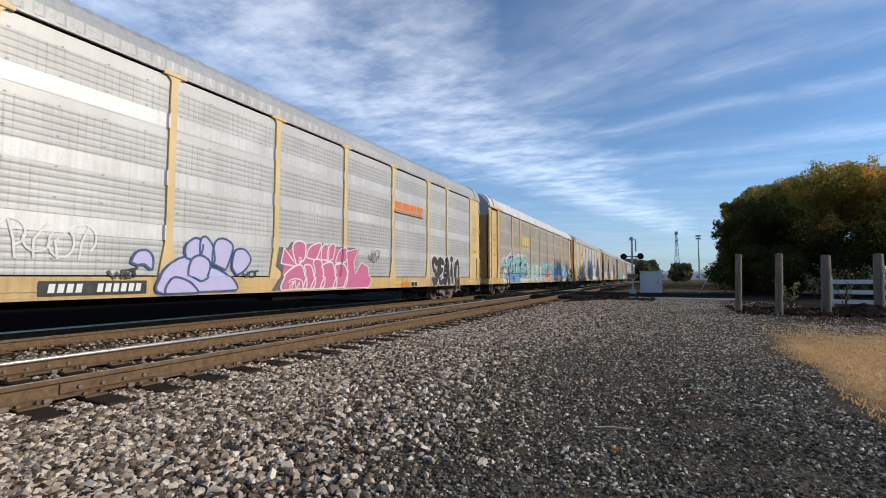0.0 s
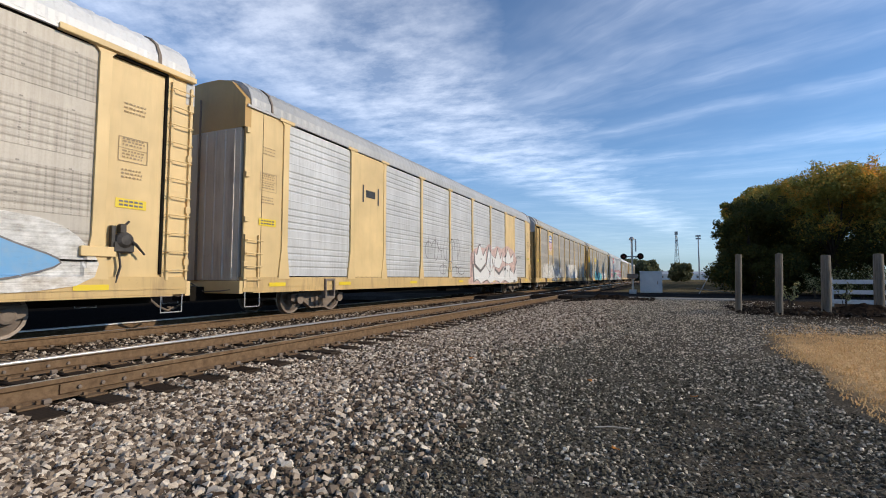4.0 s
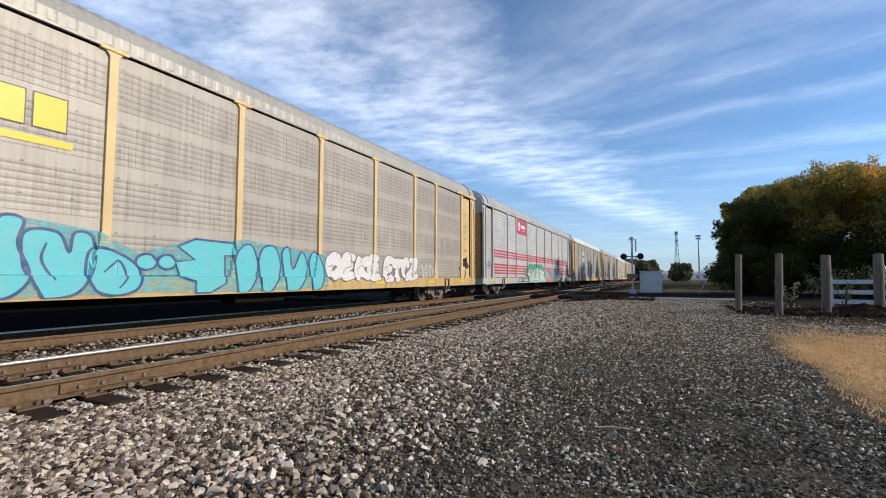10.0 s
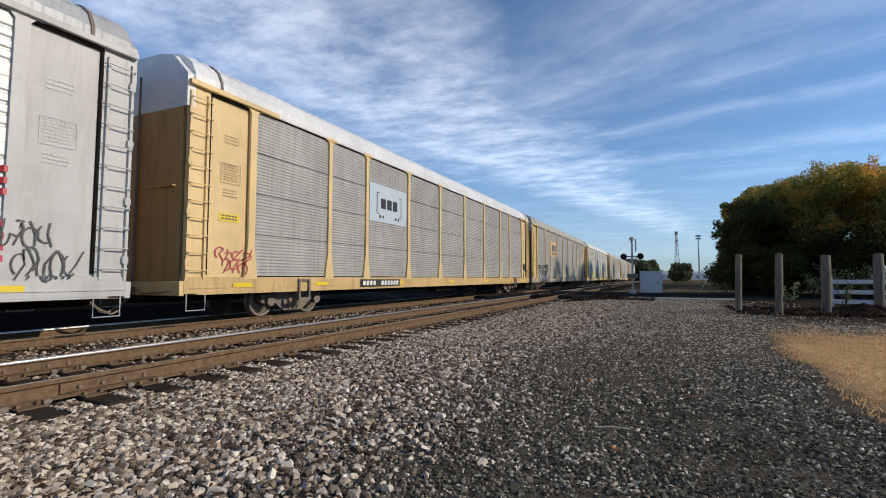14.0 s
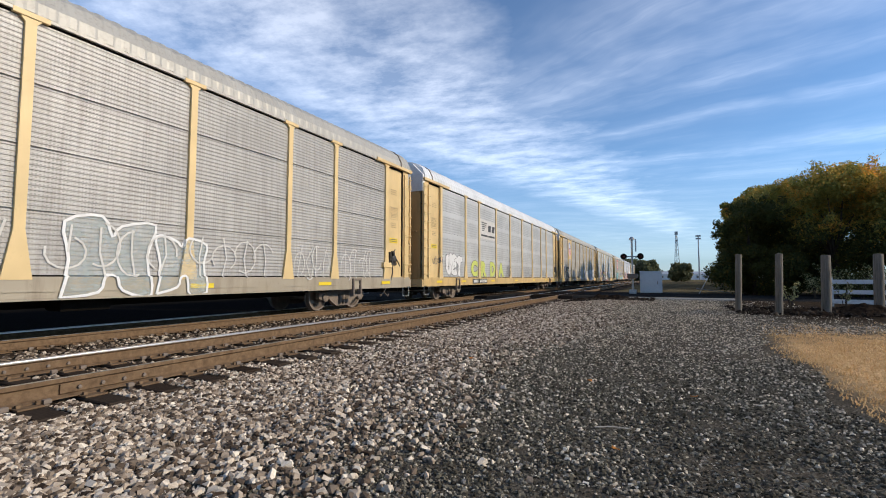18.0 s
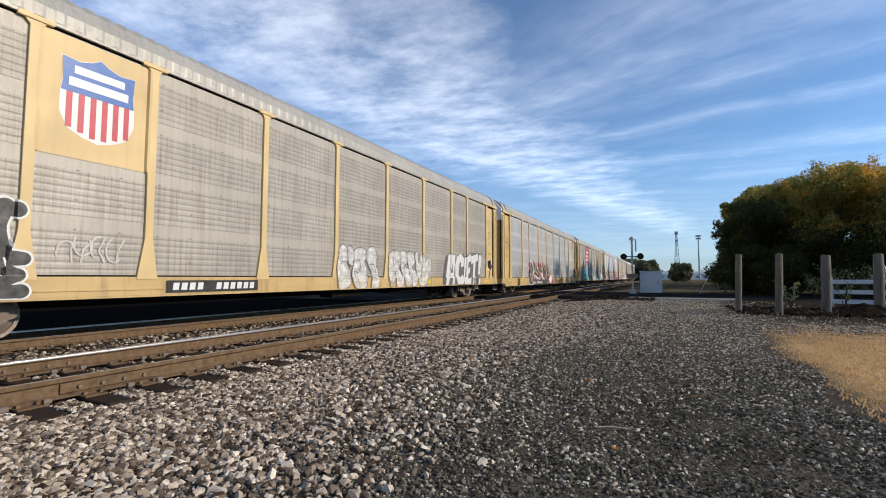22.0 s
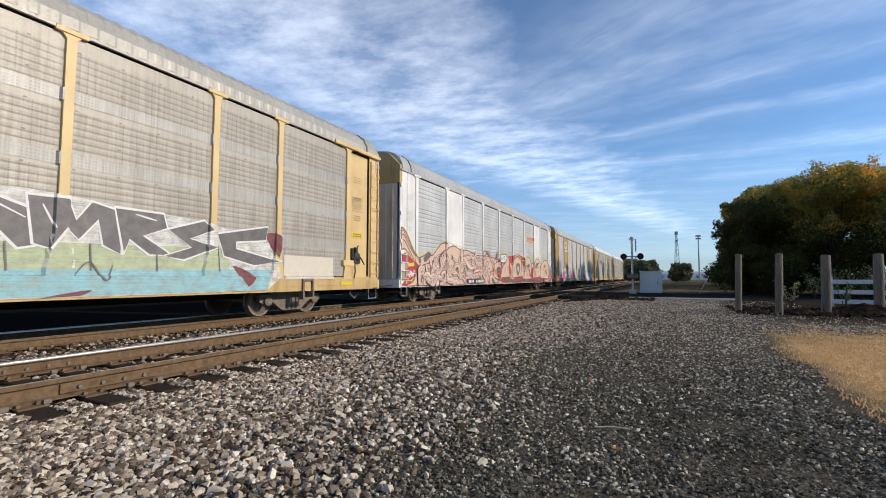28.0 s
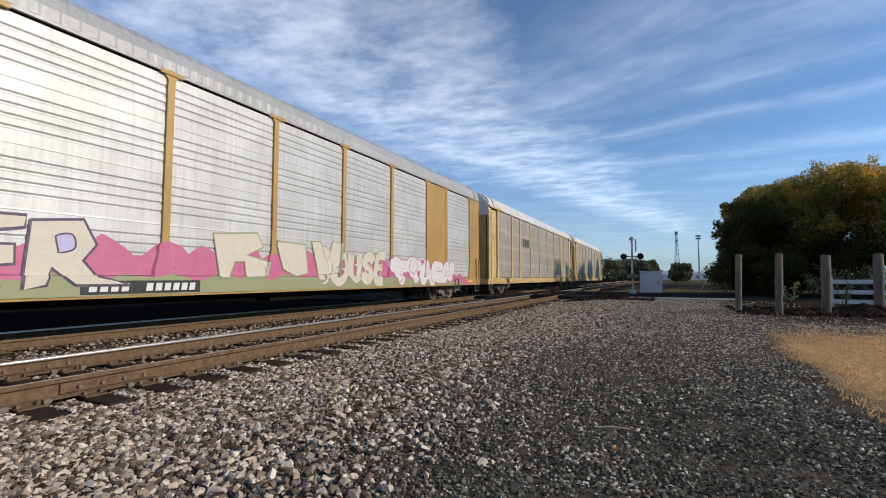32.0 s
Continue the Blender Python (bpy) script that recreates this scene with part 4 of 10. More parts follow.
def stroke(pts, w):
    """A brush line of width w (or one width for each point) along the points."""
    ws = w if isinstance(w, (list, tuple)) else [w] * len(pts)
    L, R = [], []
    for i, p in enumerate(pts):
        a, b = pts[max(i - 1, 0)], pts[min(i + 1, len(pts) - 1)]
        dy, dz = b[0] - a[0], b[1] - a[1]
        n = math.hypot(dy, dz) or 1.0
        L.append((p[0] - dz / n * ws[i] / 2, p[1] + dy / n * ws[i] / 2))
        R.append((p[0] + dz / n * ws[i] / 2, p[1] - dy / n * ws[i] / 2))
    return [("strip", L, R)]


def arc(cy, cz, ry, rz, a0, a1, n=9):
    return [(cy + ry * math.cos(radians(a0 + (a1 - a0) * i / (n - 1))), cz + rz * math.sin(radians(a0 + (a1 - a0) * i / (n - 1)))) for i in range(n)]


def grow(poly, d):
    """The outline pushed out by about d."""
    n = len(poly)
    cy, cz = sum(p[0] for p in poly) / n, sum(p[1] for p in poly) / n
    out = []
    for y, z in poly:
        l = math.hypot(y - cy, z - cz) or 1
        out.append((y + (y - cy) / l * d, z + (z - cz) / l * d))
    return out


def clamp_z(poly, lo=0.70, hi=5.15):
    if poly[0] == "strip":
        return ("strip", clamp_z(poly[1], lo, hi), clamp_z(poly[2], lo, hi))
    return [(y, min(hi, max(lo, z))) for y, z in poly]


def glyph(rnd, cy, cz, w, h, style):
    """An invented letter-like outline."""
    if style == "bubble":
        n = 22
        ph, ph2 = rnd.uniform(0, 6.3), rnd.uniform(0, 6.3)
        pts = []
        for i in range(n):
            a = 2 * math.pi * i / n
            r = 1 + 0.13 * math.sin(3 * a + ph) + 0.08 * math.sin(5 * a + ph2)
            c, s = math.cos(a), math.sin(a)
            pts.append((cy + 0.5 * w * r * math.copysign(abs(c) ** 0.7, c), cz + 0.5 * h * r * math.copysign(abs(s) ** 0.7, s)))
        return pts
    if style == "block":
        k = 0.12 * w
        l = rnd.uniform(-0.15, 0.25) * h
        u = rnd.uniform
        return [(cy - w / 2, cz - h / 2), (cy - w * 0.12, cz - h / 2 + u(-k, k)), (cy - w * 0.05, cz - h * 0.22), (cy + w * 0.08, cz - h * 0.22), (cy + w * 0.15, cz - h / 2 + u(-k, k)), (cy + w / 2, cz - h / 2),
                (cy + w * 0.45, cz + u(-0.1, 0.1) * h), (cy + w * 0.52 + l * 0.3, cz + h / 2 + u(-k, k)), (cy + w * 0.1 + l * 0.3, cz + h / 2), (cy + l * 0.3, cz + h * 0.34), (cy - w * 0.12 + l * 0.3, cz + h / 2 + u(-k, k)), (cy - w * 0.5 + l * 0.3, cz + h / 2), (cy - w * 0.42, cz)]
    pts = []
    n = 9
    ph = rnd.uniform(0, 0.6)
    for i in range(2 * n):
        a = math.pi * i / n + ph
        r = (rnd.uniform(0.95, 1.3) if i % 2 else rnd.uniform(0.55, 0.8))
        pts.append((cy + 0.5 * w * r * math.cos(a), cz + 0.5 * h * r * math.sin(a)))
    return pts


def wisp(rnd, y0, y1, z0, z1, n=26):
    """A ragged cloud of paint behind the letters, low at both ends."""
    m = 3 * n
    ph = [rnd.uniform(0, 6.3) for _ in range(3)]
    up, dn = [], []
    for i in range(m + 1):
        u = i / m
        env = min(1.0, 5 * u, 5 * (1 - u)) ** 0.6
        bump = 0.5 + 0.22 * abs(math.sin(n * 0.42 * math.pi * u + ph[0])) + 0.18 * abs(math.sin(n * 0.23 * math.pi * u + ph[1])) + rnd.uniform(0, 0.10)
        up.append((y0 + (y1 - y0) * u, z0 + (z1 - z0) * max(0.04, env * bump)))
        dn.append((y0 + (y1 - y0) * (1 - u), z0 + (z1 - z0) * rnd.uniform(0, 0.03)))
    return up + dn


LINES = {
    "S": [[(0.9, 0.85), (0.5, 1.0), (0.12, 0.8), (0.3, 0.55), (0.7, 0.45), (0.88, 0.2), (0.5, 0.0), (0.1, 0.15)]],
    "C": [[(0.9, 0.8), (0.5, 1.0), (0.12, 0.7), (0.1, 0.3), (0.5, 0.0), (0.92, 0.2)]],
    "N": [[(0.1, 0.0), (0.14, 1.0), (0.5, 0.5), (0.84, 0.0), (0.92, 1.0)]],
    "O": [[(0.5, 1.0), (0.1, 0.75), (0.1, 0.25), (0.5, 0.0), (0.9, 0.25), (0.9, 0.75), (0.5, 1.0)]],
    "A": [[(0.0, 0.0), (0.3, 0.55), (0.5, 1.0), (0.72, 0.5), (1.0, 0.0)], [(0.25, 0.35), (0.8, 0.4)]],
    "E": [[(0.95, 0.98), (0.3, 1.0), (0.12, 0.7), (0.1, 0.3), (0.3, 0.0), (0.95, 0.05)], [(0.15, 0.5), (0.8, 0.55)]],
    "R": [[(0.12, 0.0), (0.12, 0.6), (0.16, 1.0), (0.7, 0.95), (0.8, 0.65), (0.3, 0.5), (0.6, 0.3), (0.98, 0.0)]],
    "K": [[(0.12, 0.0), (0.15, 1.0)], [(0.95, 1.0), (0.3, 0.5), (0.98, 0.0)]],
    "T": [[(0.0, 0.9), (0.5, 1.0), (1.0, 0.95)], [(0.5, 0.95), (0.45, 0.5), (0.55, 0.0)]],
    "Z": [[(0.05, 0.95), (0.95, 1.0), (0.5, 0.5), (0.05, 0.02), (1.0, 0.06)]],
    "H": [[(0.12, 0.0), (0.15, 1.0)], [(0.85, 0.0), (0.88, 1.0)], [(0.15, 0.5), (0.85, 0.52)]],
    "I": [[(0.5, 0.0), (0.46, 0.35), (0.5, 0.72)], [(0.5, 0.97), (0.52, 1.0)]],
    "P": [[(0.14, 0.0), (0.14, 0.5), (0.18, 1.0), (0.75, 0.95), (0.85, 0.65), (0.3, 0.48)]],
    "M": [[(0.05, 0.0), (0.15, 1.0), (0.48, 0.4), (0.82, 1.0), (0.95, 0.0)]],
    "Y": [[(0.05, 1.0), (0.45, 0.5), (0.9, 1.0)], [(0.47, 0.52), (0.42, 0.0)]],
    "D": [[(0.14, 0.0), (0.15, 1.0), (0.7, 0.9), (0.9, 0.5), (0.7, 0.08), (0.14, 0.0)]],
    "B": [[(0.14, 0.0), (0.15, 1.0), (0.75, 0.9), (0.35, 0.55), (0.88, 0.3), (0.6, 0.02), (0.14, 0.0)]],
    "L": [[(0.14, 1.0), (0.12, 0.3), (0.3, 0.02), (0.95, 0.05)]],
    "U": [[(0.1, 1.0), (0.1, 0.35), (0.45, 0.0), (0.85, 0.3), (0.9, 1.0)]],
}


def spline(pts, k=4):
    """Points along a smooth curve through pts."""
    out = []
    P = [pts[0]] + list(pts) + [pts[-1]]
    for i in range(1, len(P) - 2):
        for j in range(k):
            t = j / k
            q = []
            for c in (0, 1):
                a, b_, c_, d = P[i - 1][c], P[i][c], P[i + 1][c], P[i + 2][c]
                q.append(0.5 * (2 * b_ + (c_ - a) * t + (2 * a - 5 * b_ + 4 * c_ - d) * t * t + (3 * b_ - a - 3 * c_ + d) * t ** 3))
            out.append(tuple(q))
    return out + [pts[-1]]


def letter(rnd, cy, cz, w, h, style, extra, key=None):
    """A letter-like body of thick bent strokes; extra widens it for outlines."""
    key = key or rnd.choice("ACEKNORSTUZ")
    lean = rnd.uniform(-0.1, 0.25)
    thick = (0.42 if style == "bubble" else 0.34 if style == "block" else 0.30) * w
    body = []
    jit = [rnd.uniform(-0.06, 0.06) for _ in range(40)]
    tail = rnd.random()
    for line in LINES[key]:
        pts = []
        for i, (u, v) in enumerate(line):
            uu, vv = u + jit[i], v + jit[i + 12]
            pts.append((cy + (uu - 0.5) * (w - thick * 0.7) + lean * (vv - 0.5) * w, cz + (vv - 0.5) * (h - thick * 0.7)))
        pts = spline(pts, 4)
        n = len(pts)
        if style == "wild":
            ws = [thick * (0.45 + 0.9 * math.sin(math.pi * (0.15 + 0.8 * i / n)) ** 0.8) + 2 * extra for i in range(n)]
        else:
            ws = [thick * (1.0 + 0.25 * math.sin(7 * i / n + jit[0] * 30)) + 2 * extra for i in range(n)]
        body += stroke(pts, ws)
        if style == "bubble":
            for e in (0, -1, n // 2):
                body.append(arc(pts[e][0], pts[e][1], ws[e] / 2, ws[e] / 2, 0, 345, 14))
    if style == "wild" and tail < 0.7:          # an arrow tip
        ty, tz = cy + (0.55 if tail < 0.35 else -0.55) * w, cz + (tail - 0.35) * h
        s = 0.22 * w + extra * 1.6
        d = 1 if tail < 0.35 else -1
        body.append([(ty + d * 1.3 * s, tz + 0.3 * s), (ty - 0.2 * s * d, tz + s), (ty - 0.5 * s * d, tz - s)])
    return body


def scrawl(car, y0, y1, z0, z1, n, fill, edge, seed, style="bubble", back=None, glow=None, inner=None, plates=(), label="", w=0.05, dense=3, text=""):
    """A painted piece of n invented letters: field, halo, outline, fill and inner lines, each a coat of its own."""
    rnd = random.Random(seed)
    w0 = (y1 - y0) / n
    spots_at = []
    for i in range(n):
        cy = y0 + (i + 0.5) * w0 + rnd.uniform(-0.05, 0.05) * w0
        h = (z1 - z0) * rnd.uniform(0.84, 1.0)
        spots_at.append((cy, (z0 + z1) / 2 + rnd.uniform(-0.04, 0.04) * h, w0 * rnd.uniform(1.0, 1.2), h, rnd.randrange(10 ** 6)))

    def bodies(extra, pick=None):
        out = []
        for i, (cy, cz, lw, lh, sd) in enumerate(spots_at):
            if pick is None or pick(i):
                if style == "blob":
                    out.append(clamp_z(grow(glyph(random.Random(sd), cy, cz, lw, lh, "bubble"), extra)))
                else:
                    out += [clamp_z(q) for q in letter(random.Random(sd), cy, cz, lw, lh, style, extra, text[i] if text else None)]
        return out

    base = film("graffiti", bodies(w), INK[edge], car, 2, plates, label or "sprayed lettering shapes")
    if back:
        film("backdrop_coat", [clamp_z(wisp(rnd, y0 - 0.3, y1 + 0.3, z0 - 0.02, z1 + 0.3, 2 * n + 6))], INK[back], base, 0, plates)
    if glow:
        film("halo_coat", bodies(w * 2.4), INK[glow], base, 1, plates)
    fills = fill if isinstance(fill, (list, tuple)) else [fill]
    for j in range(n):
        film("painted_letter", bodies(0.0, lambda i: i == j), INK[fills[j % len(fills)]], base, 3.1 + 0.12 * (j % 3), plates)
    lines, spots = [], []
    for cy, cz, lw, lh, sd in spots_at:
        for _ in range(dense):
            a = rnd.uniform(0, 360)
            pts = arc(cy + rnd.uniform(-0.3, 0.3) * lw, cz + rnd.uniform(-0.3, 0.3) * lh, lw * rnd.uniform(0.10, 0.34), lh * rnd.uniform(0.10, 0.32), a, a + rnd.uniform(80, 200))
            lines += [clamp_z(q) for q in stroke(pts, [w * 0.25 + w * 0.7 * math.sin(math.pi * i / 8) for i in range(9)])]
        if inner:
            for _ in range(2):
                a = rnd.uniform(0, 360)
                pts = arc(cy + rnd.uniform(-0.25, 0.25) * lw, cz + rnd.uniform(-0.25, 0.25) * lh, lw * 0.28, lh * 0.28, a, a + 110)
                spots += [clamp_z(q) for q in stroke(pts, [w * 2.2 * math.sin(math.pi * (i + 0.5) / 9.5) for i in range(9)])]
    if inner:
        tagged(film("inner_coat", spots, INK[inner], base, 4.4, plates), kind="stuff")
    if lines:
        tagged(film("inner_line", lines, INK[edge], base, 5.5, plates), kind="stuff")
    return base


def tags(car, y0, y1, z0, z1, ink, seed, n=7, w=0.03, plates=()):
    """Quick thin handstyle lines."""
    rnd = random.Random(seed)
    q = []
    for i in range(n):
        cy = y0 + (y1 - y0) * (i + 0.5) / n
        a = rnd.uniform(0, 360)
        q += stroke(arc(cy, rnd.uniform(z0 + 0.3 * (z1 - z0), z1 - 0.3 * (z1 - z0)), (y1 - y0) / n * 0.55, (z1 - z0) * rnd.uniform(0.3, 0.5), a, a + rnd.uniform(150, 300), 10), w)
        q += stroke([(cy + rnd.uniform(-0.1, 0.1), z0), (cy + rnd.uniform(-0.1, 0.1), (z0 + z1) / 2), (cy + rnd.uniform(-0.05, 0.2), z1)], w)
    return tagged(film("tag", [clamp_z(p) for p in q], INK[ink], car, 3, plates, "thin sprayed tag lines"), kind="stuff")


def word_polys(text, y0, y1, z0, z1, lean=0.0, bold=0.0):
    """A word's outlines scaled into a field; built from the built-in font."""
    cu = bpy.data.curves.new("word", "FONT")
    cu.body, cu.size, cu.resolution_u, cu.offset = text, 1.0, 3, bold
    tmp = bpy.data.objects.new("word", cu)
    me = bpy.data.meshes.new_from_object(tmp)
    vs = [v.co.copy() for v in me.vertices]
    a0, a1 = min(v.x for v in vs), max(v.x for v in vs)
    b0, b1 = min(v.y for v in vs), max(v.y for v in vs)
    conv = [(y0 + (v.x - a0) / (a1 - a0) * (y1 - y0) + lean * (v.y - b0), z0 + (v.y - b0) / (b1 - b0) * (z1 - z0)) for v in vs]
    polys = [[conv[i] for i in p.vertices] for p in me.polygons]
    bpy.data.objects.remove(tmp)
    bpy.data.curves.remove(cu)
    bpy.data.meshes.remove(me)
    return polys


def word(car, text, y0, y1, z0, z1, fill, edge, lean=0.0, bold=0.02, plates=(), rim=0.05, shade=None, label=""):
    base = film("graffiti", word_polys(text, y0, y1, z0, z1, lean, bold + rim), INK[edge], car, 2, plates, label or "sprayed block letters with an outline")
    if shade:
        film("shade_coat", [[(y - 0.13, z - 0.03) for y, z in p] for p in word_polys(text, y0, y1, z0, z1, lean, bold + rim)], INK[shade], base, 1, plates)
    film("fill_coat", word_polys(text, y0 + 0.03, y1 - 0.03, z0 + 0.03, z1 - 0.03, lean, bold), INK[fill], base, 3.5, plates)
    return base


def blocks(name, polys, mat, parent, layer, plates=()):
    for p in polys:
        film(name, [p], mat, parent, layer, plates)


def board(car, y0, y1, z0=0.74, z1=0.99, chars=(4, 6), plate=True, layer=1):
    """A black board on the sill with pale bars in place of the marks."""
    b = None
    if plate:
        b = film("marking_board", [rect(y0, y1, z0, z1)], SIGN["black"], car, layer, (), "black board with pale marks")
    tot = sum(chars) + 1.5
    s = (y1 - y0 - 0.2) / tot
    q, y = [], y0 + 0.1
    for c in chars:
        for _ in range(c):
            q.append(rect(y + 0.14 * s, y + 0.84 * s, z0 + 0.05, z1 - 0.05, 0.02))
            y += s
        y += 1.5 * s
    tagged(film("pale_lettering", q, SIGN["white"], b or car, layer + 1), kind="stuff")


def shield(car, cy, cz, w, h, plates):
    out = [(-0.5, 0.42), (-0.28, 0.40), (-0.12, 0.44), (0, 0.5), (0.12, 0.44), (0.28, 0.40), (0.5, 0.42), (0.46, 0.25), (0.5, 0.0), (0.5, -0.2), (0.4, -0.38), (0.2, -0.46), (0, -0.5), (-0.2, -0.46), (-0.4, -0.38), (-0.5, -0.2), (-0.5, 0.0), (-0.46, 0.25)]
    s = film("emblem", [[(cy + a * w, cz + b * h) for a, b in out]], SIGN["white"], car, 1, plates, "blue and white shield emblem with red stripes")
    top = [(a, max(b, 0.03)) for a, b in out[:7]] + [(0.48, 0.16), (0.5, 0.03), (-0.5, 0.03), (-0.48, 0.16)]
    film("blue_field", [[(cy + a * w * 0.98, cz + b * h * 0.985) for a, b in top]], SIGN["blue"], s, 2, plates)
    blocks("red_stripe", [rect(cy + w * (-0.5 + (2 * i + 1) / 13) + 0.0, cy + w * (-0.5 + (2 * i + 2) / 13), cz - h * (0.47 - 0.22 * abs(-0.5 + (2 * i + 1.5) / 13) ** 1.0 * 1.2), cz + h * 0.03) for i in range(6)], SIGN["red"], s, 2, plates)
    blocks("white_bar", [rect(cy - w * 0.34, cy + w * 0.34, cz + h * 0.25, cz + h * 0.34), rect(cy - w * 0.4, cy + w * 0.4, cz + h * 0.10, cz + h * 0.20)], SIGN["white"], s, 3, plates)


def reflectors(car):
    for y in (-12.2, -9.4, -5.0, -0.2, 4.6, 8.6, 11.9):
        film("reflector_strip", [rect(y - 0.28, y + 0.28, 0.82, 0.92)], SIGN["yellow"], car, 0.5)


def door_marks(car, ink="stencil", notices=True):
    """Small dark stencil bars and a yellow notice on the end plates."""
    q = []
    for e in (-1, 1):
        c = 12.55 * e
        q += [rect(c - 0.27, c - 0.258, 3.25, 3.72), rect(c + 0.258, c + 0.27, 3.25, 3.72), rect(c - 0.27, c + 0.27, 3.71, 3.722), rect(c - 0.27, c + 0.27, 3.25, 3.262), rect(c - 0.27, c + 0.27, 3.5, 3.51)]
        for z in (3.32, 3.38, 3.44, 3.56, 3.62, 3.67, 3.08, 3.01, 2.94, 4.2, 4.28, 4.36):
            y = c - 0.2
            while y < c + 0.18:
                w = 0.03 + 0.05 * ((int(y * 97) * 31 + int(z * 53)) % 5) / 4
                q.append(rect(y, y + w, z, z + 0.03))
                y += w + 0.025
        if not notices:
            continue
        n = film("notice", [rect(c - 0.28, c + 0.28, 2.36, 2.54)], SIGN["yellow"], car, 1, (), "yellow notice plate")
        tagged(film("notice_lettering", [rect(c - 0.22 + 0.09 * i, c - 0.15 + 0.09 * i, z, z + 0.035) for i in range(5) for z in (2.40, 2.47)], INK["smoke"], n, 2), kind="stuff")
    tagged(film("stencil_lettering", q, INK[ink], car, 1), kind="stuff")


class Piece:
    """A painted piece on a car's side: coats laid one over another, each a part of the piece."""

    def __init__(self, car, label, plates=(), low=0.70, base=2.6):
        self.car, self.label, self.plates, self.low = car, label, plates, low
        self.layer, self.root = base, None

    def lay(self, name, poly, ink):
        self.layer += 0.09
        ob = film(name if self.root else "graffiti", [clamp_z(poly, self.low)], INK[ink], self.root or self.car, self.layer, self.plates, "" if self.root else self.label)
        self.root = self.root or ob

    def shape(self, pts, ink, rim, w):
        self.lay("painted_shape", pts, ink)
        if rim:
            ring = pts + pts[:2]
            self.lay("outline_coat", stroke(ring, w)[0], rim)

    def plate(self, ink, rim, w, *n):
        self.shape(list(zip(n[::2], n[1::2])), ink, rim, w)

    def blob(self, ink, rim, w, *n):
        p = list(zip(n[::2], n[1::2]))
        loop = spline(p[-2:] + p + p[:2], 5)
        self.shape(loop[10:-11], ink, rim, w)

    def line(self, ink, w, *n):
        pts = spline(list(zip(n[::2], n[1::2])), 5)
        k = len(pts) - 1
        self.lay("brush_line", stroke(pts, [w * (0.55 + 0.6 * math.sin(math.pi * i / k)) for i in range(k + 1)])[0], ink)

    def edge(self, ink, w, *n):
        self.lay("brush_line", stroke(list(zip(n[::2], n[1::2])), w)[0], ink)


def worms(p, y0, y1, n, seed):
    """Folds of flesh: thick winding bands laid over one another, with dark edges and creases."""
    rnd = random.Random(seed)
    for i in range(n):
        y, z = y0 + (y1 - y0) * ((i * 0.618) % 1.0), rnd.uniform(0.75, 1.95)
        a, turn = radians(rnd.uniform(40, 130)), rnd.choice((-1, 1))
        pts = [(y, z)]
        for j in range(8):
            a += turn * radians(rnd.uniform(8, 62))
            if rnd.random() < 0.3:
                turn = -turn
            top = 1.45 + 0.95 * smooth(y0 - 0.3, y0 + 3.2, y)
            if z > top - 0.15:
                a = -abs((a + math.pi) % (2 * math.pi) - math.pi)
            elif z < 0.85:
                a = abs((a + math.pi) % (2 * math.pi) - math.pi)
            y += 0.24 * math.cos(a) * 1.1
            z = min(top, max(0.74, z + 0.24 * math.sin(a)))
            pts.append((min(y1 + 0.2, max(y0 - 0.2, y)), z))
        c = spline(pts, 4)
        k, w = len(c) - 1, rnd.uniform(0.15, 0.27)
        ws = [w * (0.35 + 0.75 * math.sin(math.pi * (0.12 + 0.88 * q / k))) for q in range(k + 1)]
        p.layer += 0.05
        p.lay("outline_coat", stroke(c, [v + 0.055 for v in ws])[0], "maroon" if i % 3 else "smoke")
        p.lay("painted_fold", stroke(c, ws)[0], ("flesh", "salmon", "flesh", "blush")[i % 4])
        off = rnd.choice((-0.2, 0.2)) * w
        side = [(u[0] + off * 0.6, u[1] + off) for u in c[3:-4]]
        p.lay("crease_line", stroke(side, 0.022)[0], "maroon")
        if i % 3 == 0:
            d, cy, cz = 0.1, y + 0.1, min(2.0, z + 0.1)
            p.blob("smoke", None, 0, cy - 0.4 * d, cz, cy, cz + 1.8 * d, cy + 0.5 * d, cz + 0.2 * d, cy + 0.1 * d, cz - 1.1 * d)


